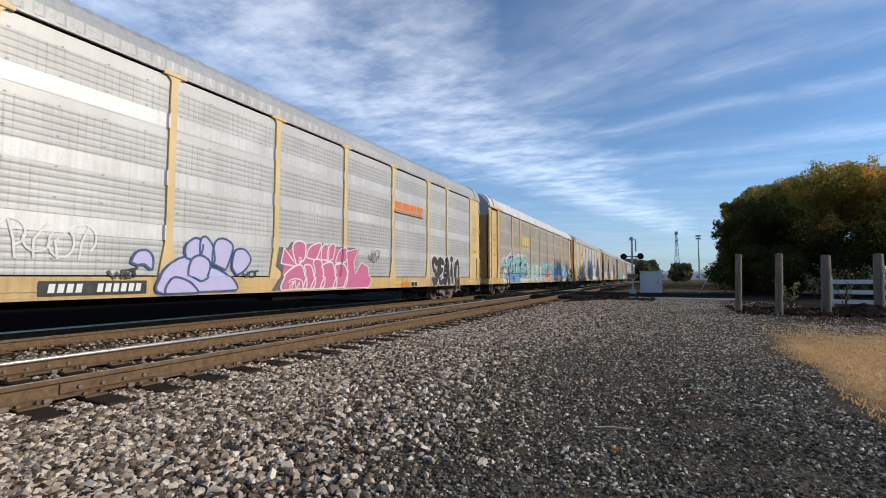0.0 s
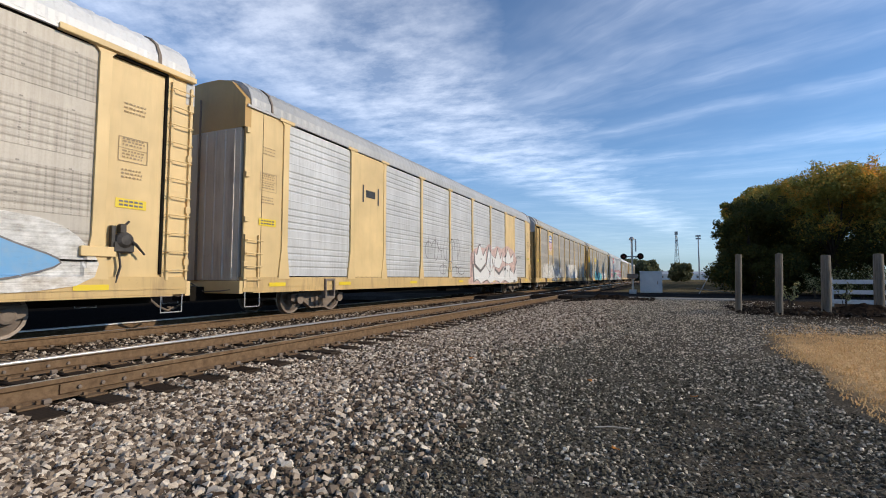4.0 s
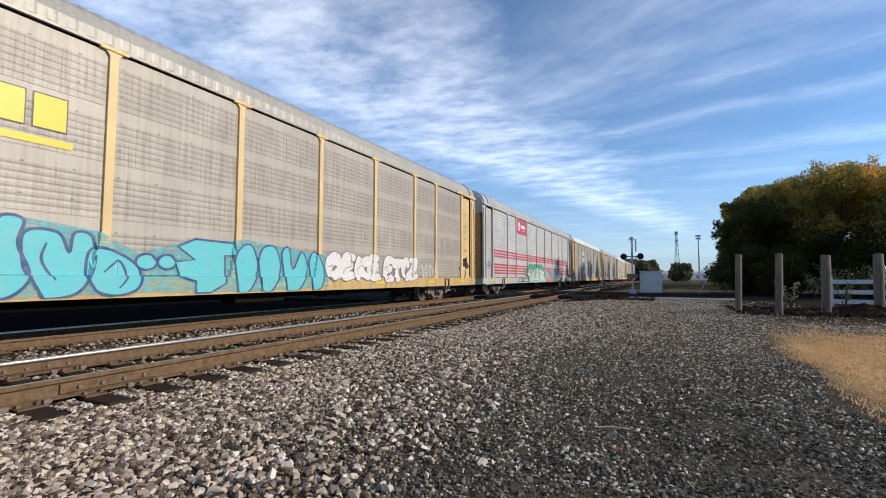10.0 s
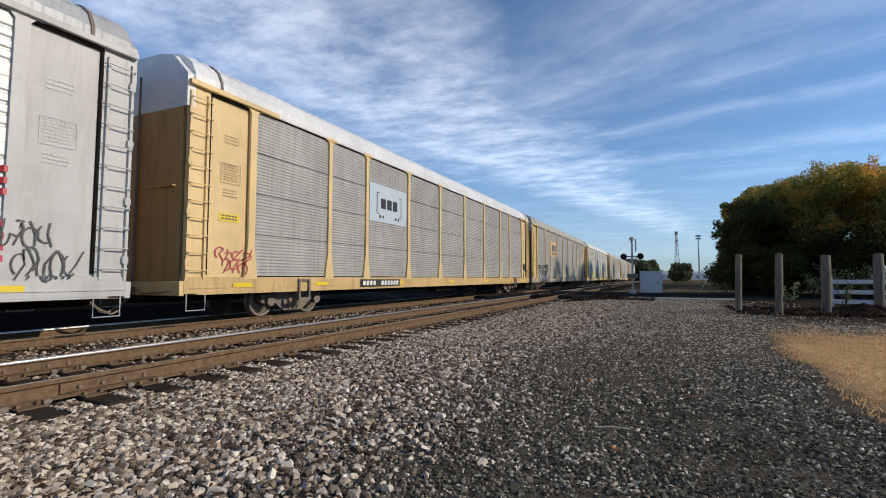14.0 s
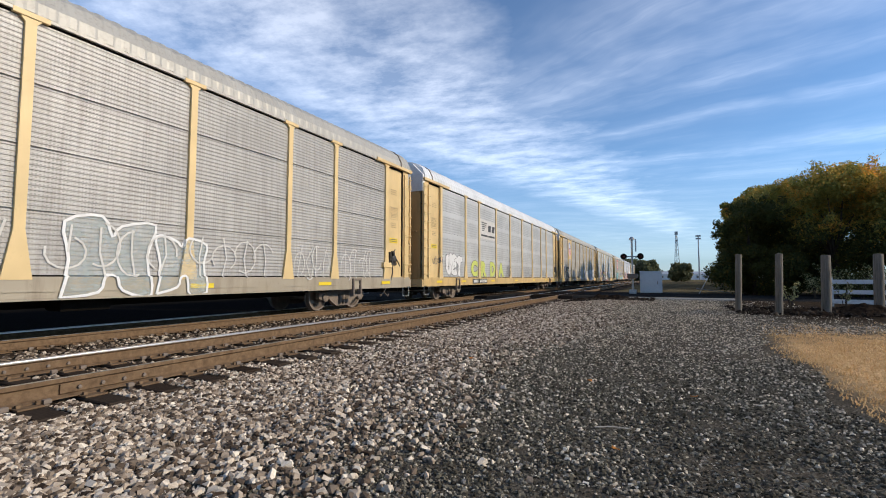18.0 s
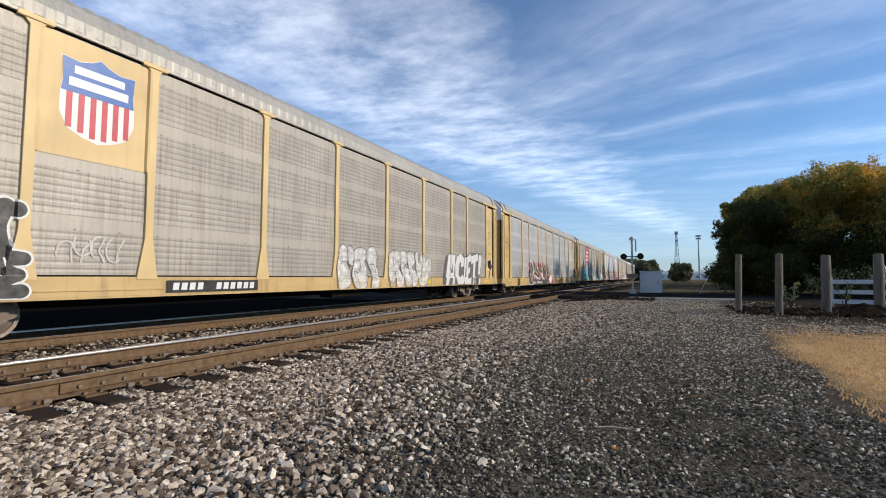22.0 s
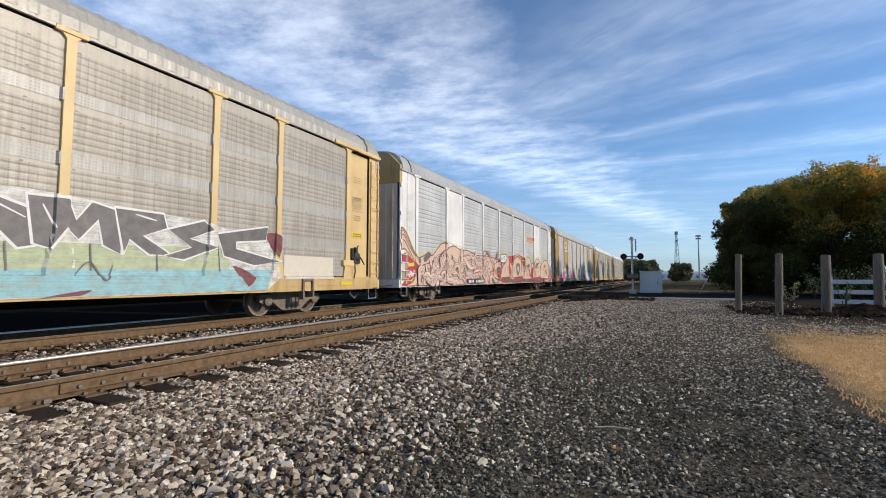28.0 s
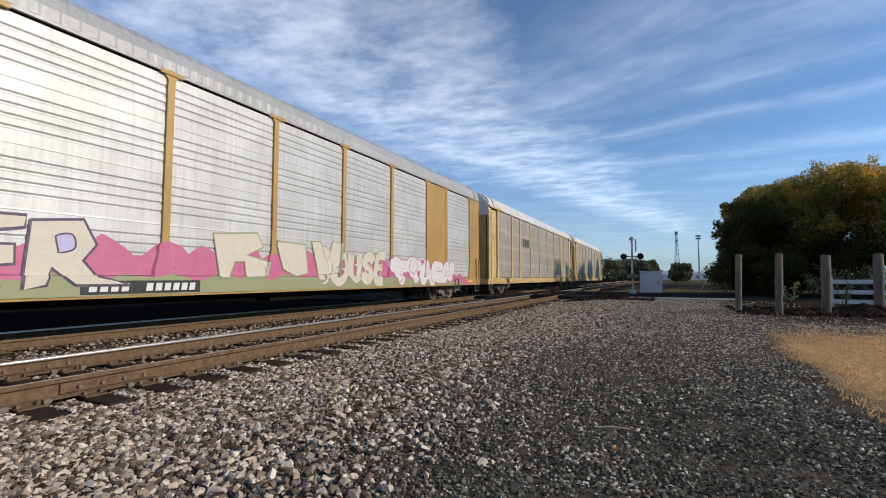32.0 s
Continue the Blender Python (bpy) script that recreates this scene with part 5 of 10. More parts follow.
def piece_0(p):
    p.plate("smoke", None, 0, -1.55, 0.71, -1.16, 1.18, -1.44, 1.34, -1.34, 1.86, -0.99, 1.85, -0.86, 2.02, -0.32, 1.98, 0.34, 2.07, 0.97, 2, 2.2, 2.02, 1.93, 1.47, 0.38, 1.18, -1.12, 0.72)
    p.plate("pink", None, 0, -1.2, 0.71, -1.14, 1.16, -1.07, 1.71, -0.67, 1.98, 0.34, 1.99, 1.46, 1.94, 2.16, 1.97, 1.98, 1.33, 2.73, 1.21, 2.66, 0.71)
    p.plate("pink", "white", 0.045, -1.11, 1.85, -1.22, 1.42, -0.62, 1.35, -0.84, 1.57)
    p.blob("pink", "white", 0.045, -0.77, 1.68, -0.79, 1.94, -0.58, 2.07, -0.32, 1.98, -0.33, 1.6, -0.55, 1.43, -0.65, 1.35)
    p.blob("pink", "white", 0.04, -0.25, 1.61, -0.11, 1.93, 0.34, 2.06, 0.24, 1.75, 0.07, 1.54)
    p.blob("pink", "white", 0.04, 0.36, 1.58, 0.4, 1.97, 0.61, 2.04, 0.69, 1.84, 0.63, 1.52)
    p.blob("pink", "white", 0.04, 0.63, 1.52, 0.65, 1.9, 0.9, 2.1, 0.97, 1.93, 0.83, 1.55)
    p.blob("pink", "white", 0.04, 1.02, 1.5, 1.18, 1.88, 1.46, 1.99, 1.51, 1.71, 1.38, 1.51)
    p.blob("pink", "white", 0.045, -1.22, 0.71, -1.13, 1.06, -0.79, 1.32, -0.45, 1.38, -0.3, 0.96, -0.42, 0.71)
    p.blob("pink", "white", 0.045, -0.45, 0.71, -0.29, 1.17, -0.35, 1.39, -0.06, 1.37, 0.06, 0.95, -0.09, 0.71)
    p.blob("pink", "white", 0.045, -0.14, 0.71, 0.09, 1.18, 0.02, 1.53, 0.36, 1.53, 0.46, 0.95, 0.3, 0.71)
    p.blob("pink", "white", 0.045, 0.28, 0.71, 0.47, 1.18, 0.39, 1.41, 0.86, 1.49, 1.01, 0.94, 0.86, 0.71)
    p.blob("pink", "white", 0.045, 0.84, 0.71, 1.03, 1.19, 0.99, 1.43, 1.38, 1.45, 1.54, 1.07, 1.36, 0.71)
    p.plate("pink", "white", 0.045, 1.32, 0.71, 1.56, 1.2, 1.46, 1.87, 2.15, 2.01, 1.93, 1.53, 1.99, 1.17, 2.34, 1.56, 2.72, 1.42, 2.84, 0.93, 2.67, 0.71)
    p.line("white", 0.03, -0.58, 1.52, -0.55, 1.61, -0.49, 1.59, -0.49, 1.52, -0.55, 1.49, -0.58, 1.52)
    p.line("white", 0.03, -1.04, 0.91, -0.82, 0.94, -0.95, 0.81, -0.9, 0.71, -0.77, 0.98, -0.71, 0.75, -0.6, 0.93, -0.62, 0.75)
    p.line("white", 0.03, -1, 0.96, -0.77, 1.02, -0.5, 0.96, -0.48, 0.8)
    p.blob("lilac", "navy", 0.05, -4.38, 0.71, -4.45, 1.06, -4.23, 1.35, -3.87, 1.48, -3.67, 1.31, -3.19, 1.26, -2.73, 1, -2.76, 0.71)
    p.blob("lilac", "navy", 0.05, -4.98, 1.33, -4.9, 1.53, -4.71, 1.58, -4.58, 1.45, -4.59, 1.2, -4.74, 1.3, -4.89, 1.28)
    p.blob("lilac", "navy", 0.05, -3.87, 1.45, -3.9, 1.72, -3.69, 1.9, -3.51, 1.81, -3.54, 1.56, -3.67, 1.41)
    p.blob("lilac", "navy", 0.05, -3.54, 1.5, -3.56, 1.87, -3.42, 1.94, -3.24, 1.7, -3.23, 1.29)
    p.blob("lilac", "navy", 0.05, -3.25, 1.36, -3.21, 1.83, -2.99, 1.94, -2.74, 1.8, -2.81, 1.46, -2.96, 1.2)
    p.blob("lilac", "navy", 0.05, -2.74, 1.27, -2.67, 1.67, -2.4, 1.72, -2.21, 1.48, -2.42, 1.19, -2.66, 1.12)
    p.blob("lilac", "navy", 0.05, -3.82, 1.09, -3.76, 1.43, -3.54, 1.53, -3.32, 1.38, -3.38, 1.07, -3.62, 0.96)
    p.blob("lilac", "navy", 0.05, -4.32, 0.71, -4.2, 1.04, -3.85, 0.97, -3.63, 0.76, -3.68, 0.71)
    p.edge("black", 0.05, -5.38, 1.17, -5.28, 1.03, -5.23, 1.15, -5.15, 1.03, -5.12, 1.2)
    p.edge("black", 0.05, -4.98, 1.2, -5.08, 1.18, -5.07, 1.05, -4.97, 1.06)
    p.edge("black", 0.05, -5.07, 1.11, -4.99, 1.13)
    p.edge("black", 0.05, -4.99, 1.19, -4.86, 1.23)
    p.edge("black", 0.05, -4.93, 1.2, -4.91, 1.06)
    p.edge("black", 0.045, -2.45, 1.18, -2.36, 1.05, -2.29, 1.18)
    p.edge("black", 0.045, -2.13, 1.21, -2.25, 1.18, -2.23, 1.07, -2.11, 1.08)
    p.edge("black", 0.045, -2.15, 1.19, -1.98, 1.21)
    p.edge("black", 0.045, -2.06, 1.2, -2.06, 1.08)


def piece_1(p):
    p.line("ghost", 0.4, -11.5, 1.62, -10.95, 2.33, -10.4, 2.2, -9.4, 2.6, -8.3, 2.42, -7.3, 2.52, -6.2, 2.56, -5.5, 2.42, -5.15, 1.8, -5.1, 1.3)
    for y, z, q in ((-10.9, 2.75, 0.07), (-10.55, 2.6, 0.05), (-9.1, 2.85, 0.09), (-8.75, 2.66, 0.06), (-9.35, 2.95, 0.05), (-7.9, 2.72, 0.07), (-6.9, 2.74, 0.08), (-6.0, 2.86, 0.06), (-5.3, 2.7, 0.08), (-5.0, 2.45, 0.06), (-11.6, 2.1, 0.07)):
        p.blob("ghost", None, 0, y - q, z, y, z + q, y + q, z, y, z - q)
    p.plate("teal", "navy", 0.05, -11.44, 1.59, -11.18, 1.91, -10.91, 2.28, -10.53, 1.96, -10.27, 2.15, -9.87, 2.38, -9.39, 2.52, -9.88, 2.02, -9.74, 1.71, -9.94, 1.23, -10.19, 1.04, -10.18, 1.68, -10.77, 1.8, -11.17, 1.6)
    p.plate("purple", None, 0, -11.44, 1.58, -11.12, 1.76, -10.86, 1.76, -11.22, 1.54)
    p.plate("purple", None, 0, -10.91, 2.28, -10.71, 2.22, -10.5, 1.94, -10.68, 1.96)
    p.plate("purple", None, 0, -9.79, 2.39, -9.39, 2.52, -9.85, 2.06)
    p.plate("cream", "purple", 0.02, -10.66, 2.19, -10.35, 2.41, -10.23, 2.11, -10.46, 1.96)
    p.plate("cream", "purple", 0.02, -11.06, 1.63, -10.64, 1.66, -10.29, 1.43, -10.5, 1.29, -10.75, 1.34)
    p.plate("blue", "navy", 0.03, -10.75, 1.3, -9.94, 1.23, -10.01, 0.94, -10.21, 1.04, -10.35, 0.71, -10.74, 1.04)
    p.plate("teal", None, 0, -9.94, 1.23, -9.77, 1.83, -9.26, 2.28, -8.4, 2.22, -8.37, 1.21)
    p.plate("teal", None, 0, -10.1, 2.07, -9.76, 2.3, -9.07, 2.5, -8.23, 2.35, -7.46, 2.43, -6.83, 2.42, -6.58, 2.26, -6.35, 2.5, -5.81, 2.52, -5.51, 2.31, -5.63, 1.95, -5.29, 1.77, -5.36, 1.35, -5.76, 1.04, -7.41, 1.04, -8.92, 0.99, -10.05, 1.04)
    p.plate("blue", None, 0, -10.06, 1.27, -8.85, 1.34, -7.42, 1.29, -5.45, 1.34, -5.76, 1.04, -7.41, 1.01, -7.73, 0.71, -9.55, 0.74, -10.05, 1.06)
    p.blob("purple", None, 0, -9.67, 1.88, -9.5, 2.13, -9.27, 2.21, -9.41, 1.95, -9.44, 1.71, -9.59, 1.61)
    p.blob("purple", None, 0, -8.54, 1.68, -8.46, 1.95, -8.09, 2.04, -8.34, 1.75, -8.34, 1.43, -8.5, 1.4)
    p.blob("purple", None, 0, -7.56, 1.86, -7.33, 2.12, -6.67, 2.27, -7.08, 2, -7.44, 1.79)
    p.plate("purple", None, 0, -10.07, 1.49, -9.87, 1.5, -9.57, 1.15, -9.63, 0.99, -10.06, 1.23)
    p.plate("purple", None, 0, -10.08, 1.83, -9.85, 1.81, -9.78, 1.5, -10.06, 1.4)
    p.blob("purple", None, 0, -6.33, 1.87, -6.08, 2.09, -5.8, 2.09, -5.79, 1.91)
    p.blob("purple", None, 0, -9.29, 0.95, -9.1, 1.18, -8.88, 1.14, -8.81, 0.96, -8.99, 0.75)
    p.plate("purple", None, 0, -7.66, 1.52, -7.46, 1.64, -7.39, 1.06, -7.58, 1.04)
    p.blob("purple", None, 0, -7.17, 1.09, -6.79, 1.37, -6.38, 1.45, -6.66, 1.25)
    p.blob("purple", None, 0, -6.08, 1.22, -5.65, 1.61, -5.46, 1.62, -5.69, 1.09)
    p.plate("cream", "purple", 0.02, -9.42, 1.85, -9.26, 2.17, -9.07, 2.17, -8.79, 2, -9.09, 1.92)
    p.plate("cream", "purple", 0.02, -8.27, 1.47, -8.23, 1.81, -7.93, 1.78, -8.01, 1.59)
    p.line("purple", 0.06, -10.09, 1.96, -9.69, 2.31, -9.07, 2.48, -8.43, 2.32)
    p.line("purple", 0.05, -8.43, 2.28, -8.13, 2.39, -7.46, 2.45, -6.67, 2.31, -7.08, 2.08, -7.53, 1.81, -7.43, 1.68, -6.54, 1.75)
    p.line("purple", 0.06, -6.62, 2.13, -6.28, 2.51, -5.65, 2.46, -5.47, 2.14, -5.87, 1.87, -5.33, 1.77, -5.44, 1.21)
    p.line("purple", 0.05, -9.81, 1.86, -9.73, 1.46, -9.43, 1.39, -8.95, 1.65, -8.74, 1.95)
    p.line("purple", 0.05, -8.78, 1.87, -8.78, 1.46, -8.57, 1.22, -8.08, 1.17, -7.86, 1.62, -7.96, 2.05)
    p.line("purple", 0.05, -7.35, 1.04, -7.18, 1.4, -6.5, 1.67, -6.09, 1.59, -6.23, 1.2)
    p.line("purple", 0.05, -8.74, 1.92, -8.86, 1.56, -9.27, 1.34, -9.49, 1.06)
    p.line("navy", 0.03, -9.63, 0.99, -8.74, 0.96, -7.64, 0.95, -7.73, 0.71)
    p.line("cyan", 0.05, -8.98, 2.42, -8.62, 2.38, -8.43, 2.3)
    p.line("cyan", 0.05, -7.46, 2.36, -7.1, 2.43, -6.83, 2.37)


def crested_wave(p):
    p.plate("ghost", None, 0, -0.82, 0.82, -0.88, 2.2, -0.41, 2.34, 0.34, 2.32, 0.47, 1.5, 0.51, 0.71)
    p.blob("ghost", None, 0, 2.62, 1.54, 2.79, 2.35, 3.39, 2.54, 4.5, 2.18, 5.68, 2.41, 6.73, 2.91, 7.43, 2.16, 9.25, 2.13, 11.43, 1.93, 11.65, 0.9, 7.14, 0.79, 4.12, 0.79, 3.09, 1.03)
    p.plate("haze", "smoke", 0.03, -0.82, 2.15, -0.62, 2.16, -0.61, 2.02, -0.81, 1.99)
    p.plate("haze", "smoke", 0.03, -0.54, 2.21, -0.32, 2.23, -0.31, 2.08, -0.53, 2.05)
    p.plate("haze", "smoke", 0.03, -0.3, 2.14, 0.22, 2.19, 0.24, 1.87, -0.28, 1.82)
    p.plate("haze", "smoke", 0.03, 0.12, 2.27, 0.36, 2.28, 0.37, 2.07, 0.13, 2.04)
    p.plate("haze", "smoke", 0.03, -0.82, 1.93, -0.56, 1.94, -0.55, 1.76, -0.81, 1.73)
    p.blob("teal", "smoke", 0.035, -0.86, 1.67, -0.63, 1.77, -0.38, 1.64, -0.12, 1.77, 0.22, 1.67, 0.38, 1.4, 0.19, 1.12, -0.18, 1.19, -0.43, 1.08, -0.68, 1.18, -0.83, 1.11)
    p.blob("cyan", "smoke", 0.03, -0.77, 1.44, -0.54, 1.55, -0.28, 1.42, -0.36, 1.22, -0.6, 1.2)
    p.blob("haze", "smoke", 0.03, -0.18, 1.51, 0.09, 1.59, 0.2, 1.42, -0.01, 1.3)
    p.blob("haze", "smoke", 0.03, -0.84, 1.59, -0.67, 1.64, -0.7, 1.5, -0.83, 1.45)
    p.line("smoke", 0.05, -0.84, 1.31, -0.53, 1.39, -0.19, 1.27, 0.27, 1.42)
    p.line("smoke", 0.04, -0.55, 1.74, -0.37, 1.5, -0.45, 1.16)
    p.plate("white", "smoke", 0.035, -0.81, 1, -0.61, 1.04, -0.62, 0.81, -0.7, 0.92, -0.74, 0.76, -0.8, 0.78)
    p.plate("white", "smoke", 0.035, -0.56, 0.99, -0.35, 1.04, -0.35, 0.81, -0.44, 0.91, -0.48, 0.75, -0.55, 0.77)
    p.plate("white", "smoke", 0.035, -0.3, 0.99, -0.07, 1.04, -0.07, 0.8, -0.17, 0.91, -0.21, 0.74, -0.28, 0.76)
    p.plate("white", "smoke", 0.035, -0.01, 0.99, 0.23, 1.04, 0.22, 0.79, 0.12, 0.9, 0.08, 0.73, -0, 0.75)
    p.plate("ghost_blush", None, 0, 0.47, 1.59, 2.49, 1.74, 2.64, 1.18, 2.47, 0.71, 0.37, 0.71, 0.38, 1.21)
    p.plate("stencil", None, 0, 1, 0.91, 1.82, 0.93, 1.75, 0.71, 1.1, 0.71)
    p.line("smoke", 0.06, 0.56, 0.78, 0.47, 1.17, 0.58, 1.55, 1.07, 1.75, 1.79, 1.73)
    p.blob("red", "smoke", 0.03, 0.74, 1.25, 1.02, 1.5, 1.36, 1.58, 1.8, 1.51, 2.12, 1.23, 1.96, 1.06, 1.6, 1.22, 1.3, 1.24, 1.04, 1.03, 0.84, 1.06)
    p.blob("maroon", None, 0, 0.98, 1.3, 1.33, 1.49, 1.78, 1.41, 1.95, 1.22, 1.52, 1.29, 1.15, 1.21)
    p.blob("white", "smoke", 0.02, 1.07, 1.38, 1.38, 1.51, 1.72, 1.43, 1.52, 1.34, 1.2, 1.31)
    p.line("smoke", 0.05, 0.7, 1.08, 0.63, 1.34, 0.86, 1.54, 1.33, 1.69, 1.8, 1.65, 2.17, 1.34, 2.31, 0.95)
    p.blob("cyan", "smoke", 0.035, -0.06, 1.78, 0.19, 2.05, 0.52, 2.28, 1.03, 2.42, 1.69, 2.38, 2.29, 2.15, 2.55, 1.78, 2.34, 1.73, 1.98, 1.9, 1.47, 1.94, 0.96, 1.87, 0.57, 1.67, 0.25, 1.51)
    p.blob("mint", None, 0, 0.27, 1.88, 0.72, 2.16, 1.3, 2.25, 1.89, 2.14, 1.31, 2.1, 0.69, 1.96)
    p.blob("haze", "smoke", 0.02, 0.27, 2.15, 0.34, 2.24, 0.41, 2.17, 0.35, 2.09)
    p.blob("haze", "smoke", 0.02, 0.49, 2.29, 0.56, 2.39, 0.64, 2.32, 0.57, 2.23)
    p.blob("haze", "smoke", 0.02, 0.75, 2.39, 0.82, 2.49, 0.9, 2.41, 0.83, 2.33)
    p.blob("haze", "smoke", 0.02, 1.02, 2.44, 1.1, 2.54, 1.18, 2.47, 1.1, 2.38)
    p.blob("haze", "smoke", 0.02, 1.33, 2.44, 1.42, 2.54, 1.51, 2.46, 1.42, 2.37)
    p.blob("haze", "smoke", 0.02, 1.67, 2.38, 1.76, 2.49, 1.86, 2.41, 1.77, 2.31)
    p.blob("haze", "smoke", 0.02, 1.98, 2.26, 2.08, 2.36, 2.18, 2.28, 2.08, 2.19)
    p.blob("haze", "smoke", 0.02, 2.25, 2.09, 2.35, 2.2, 2.46, 2.11, 2.36, 2.02)
    p.blob("haze", "smoke", 0.02, 2.44, 1.85, 2.54, 1.96, 2.66, 1.87, 2.55, 1.78)
    p.line("navy", 0.04, 0.09, 1.66, 0.56, 1.97, 1.18, 2.16, 1.86, 2.11, 2.43, 1.82)
    p.blob("blue", "smoke", 0.035, 2.91, 1.83, 3.13, 2.27, 3.87, 2.35, 3.57, 2.03, 3.51, 1.68, 4.4, 1.33, 4.28, 0.94, 3.65, 0.85, 3.34, 1.25, 2.99, 1.42)
    p.blob("blue", "smoke", 0.035, 3.8, 2.15, 4.12, 1.98, 4.34, 1.76, 4.96, 1.94, 5.13, 1.56, 4.8, 0.93, 4.24, 1.03, 4.02, 1.45)
    p.blob("blue", "smoke", 0.035, 5.19, 1.99, 5.68, 2.24, 6.28, 1.99, 6.18, 1.52, 6.03, 0.99, 5.32, 1.03, 5.55, 1.5)
    p.blob("blue", "smoke", 0.035, 6.51, 2.23, 6.73, 2.69, 7.02, 2.23, 7.45, 1.36, 7.27, 0.83, 6.48, 1.03)
    p.blob("blue", "smoke", 0.03, 7.57, 1.82, 8.48, 2.04, 8.94, 1.61, 8.72, 1.03, 7.79, 1.07)
    p.blob("blue", "smoke", 0.03, 9.1, 1.67, 9.92, 2.12, 10.65, 1.67, 11.44, 1.29, 10.38, 0.98, 9.27, 1.08)
    p.blob("cyan", None, 0, 3.07, 1.9, 3.28, 2.16, 3.6, 2.22, 3.32, 1.95, 3.29, 1.67)
    p.blob("cyan", None, 0, 3.68, 1.1, 4.07, 1.23, 4.11, 1.03, 3.84, 0.94)
    p.blob("white", None, 0, 4.39, 1.5, 4.74, 1.65, 4.7, 1.27, 4.48, 1.23)
    p.blob("white", None, 0, 5.7, 1.8, 6.01, 1.86, 5.92, 1.37, 5.71, 1.32)
    p.blob("white", None, 0, 7.98, 1.63, 8.48, 1.69, 8.42, 1.34, 8.06, 1.33)
    p.blob("white", None, 0, 9.67, 1.64, 10.19, 1.66, 10.29, 1.32, 9.68, 1.27)
    p.line("smoke", 0.035, 3.19, 1.64, 3.67, 1.47, 4.03, 1.2, 3.84, 0.94)
    p.line("smoke", 0.035, 6.68, 2.29, 6.88, 1.63, 7.01, 1.03)
    p.line("smoke", 0.03, 5.34, 1.75, 5.85, 1.96, 6.18, 1.75)
    p.plate("yellow", None, 0, 4.71, 1.03, 6.83, 1.03, 6.84, 0.8, 4.72, 0.83)
    p.blob("orange", "smoke", 0.01, 5.27, 0.98, 5.82, 0.98, 5.83, 0.85, 5.27, 0.86)
    p.line("red", 0.035, 2.37, 0.81, 2.49, 0.98, 2.59, 0.81, 2.71, 0.98, 2.84, 0.83, 2.97, 0.98)


def piece_2(p):
    p.plate("ghost_blush", None, 0, 1.09, 1.87, 1.22, 2.33, 1.48, 2.52, 2.4, 2.78, 3.32, 2.72, 4.08, 3.04, 4.67, 2.68, 5.47, 3, 6.41, 2.85, 7.36, 3.14, 8.76, 2.9, 9.64, 2.35, 9.61, 0.8, 7.79, 0.71, 4.03, 0.71, 1.56, 0.71, 0.77, 0.71, 0.76, 0.96, 1.13, 1.04)
    p.plate("white", "smoke", 0.025, 1.65, 2.47, 2.09, 2.3, 2.4, 2.86, 2.6, 2.88, 3.05, 2.28, 3.51, 2.72, 3.48, 1.88, 2.66, 1.47, 1.85, 1.7, 1.75, 1.94)
    p.plate("white", None, 0, 1.48, 1.72, 2.61, 1.34, 3.36, 1.74, 3.73, 1.66, 3.66, 0.95, 2.84, 0.84, 2.56, 0.71, 2.15, 0.91, 1.6, 0.85)
    p.plate("white", "smoke", 0.025, 3.54, 1.81, 4.02, 2.86, 4.36, 2.34, 4.67, 1.85, 5, 2.14, 4.88, 1.86, 4.14, 1.38, 3.51, 1.74)
    p.plate("white", None, 0, 3.61, 1.68, 4.11, 1.34, 4.93, 1.77, 5.04, 0.93, 4.03, 0.73, 3.66, 0.95)
    p.plate("white", "smoke", 0.025, 4.53, 2.39, 5.16, 2.23, 5.56, 2.88, 6.07, 2.24, 6.41, 2.65, 6.45, 2.05, 5.87, 1.61, 5.01, 1.71, 4.72, 1.98)
    p.plate("white", None, 0, 5.02, 1.58, 5.79, 1.24, 6.54, 1.65, 6.67, 0.92, 5.9, 0.71, 5.04, 0.91)
    p.plate("white", "smoke", 0.025, 6.52, 2.44, 6.88, 2.35, 7.53, 2.95, 8.11, 2.35, 8.76, 2.7, 8.69, 2.13, 7.63, 1.94, 6.63, 2.11)
    p.plate("white", "smoke", 0.02, 6.64, 1.73, 7.75, 1.9, 8.79, 1.3, 9.59, 2.25, 9.61, 0.8, 7.78, 0.71, 6.67, 0.89)
    p.edge("smoke", 0.19, 1.65, 2.47, 1.79, 1.75)
    p.edge("smoke", 0.17, 1.78, 1.75, 2.63, 1.41, 3.39, 1.78)
    p.edge("smoke", 0.19, 1.4, 1.76, 1.5, 0.81)
    p.edge("smoke", 0.11, 2.09, 2.32, 2.42, 2.86, 2.65, 2.89)
    p.edge("smoke", 0.1, 3.05, 2.28, 3.51, 2.69)
    p.edge("smoke", 0.13, 3.51, 1.8, 3.98, 2.85)
    p.edge("smoke", 0.03, 3.98, 2.85, 4.7, 1.82)
    p.edge("smoke", 0.03, 3.48, 1.74, 4.11, 1.38, 4.93, 1.77, 5, 2.14)
    p.edge("smoke", 0.1, 4.5, 2.35, 4.65, 1.91)
    p.edge("smoke", 0.12, 5.16, 2.23, 5.58, 2.88)
    p.edge("smoke", 0.1, 6.07, 2.24, 6.43, 2.65)
    p.edge("smoke", 0.16, 5.02, 1.58, 5.79, 1.28, 6.54, 1.65)
    p.edge("smoke", 0.1, 6.94, 2.35, 7.51, 2.92)
    p.edge("smoke", 0.09, 8.16, 2.38, 8.76, 2.7)
    p.edge("smoke", 0.15, 8.79, 1.34, 9.62, 2.23)
    p.edge("smoke", 0.06, 7.8, 1.74, 7.87, 0.88)
    p.edge("smoke", 0.05, 2.63, 2.09, 2.84, 2.1)
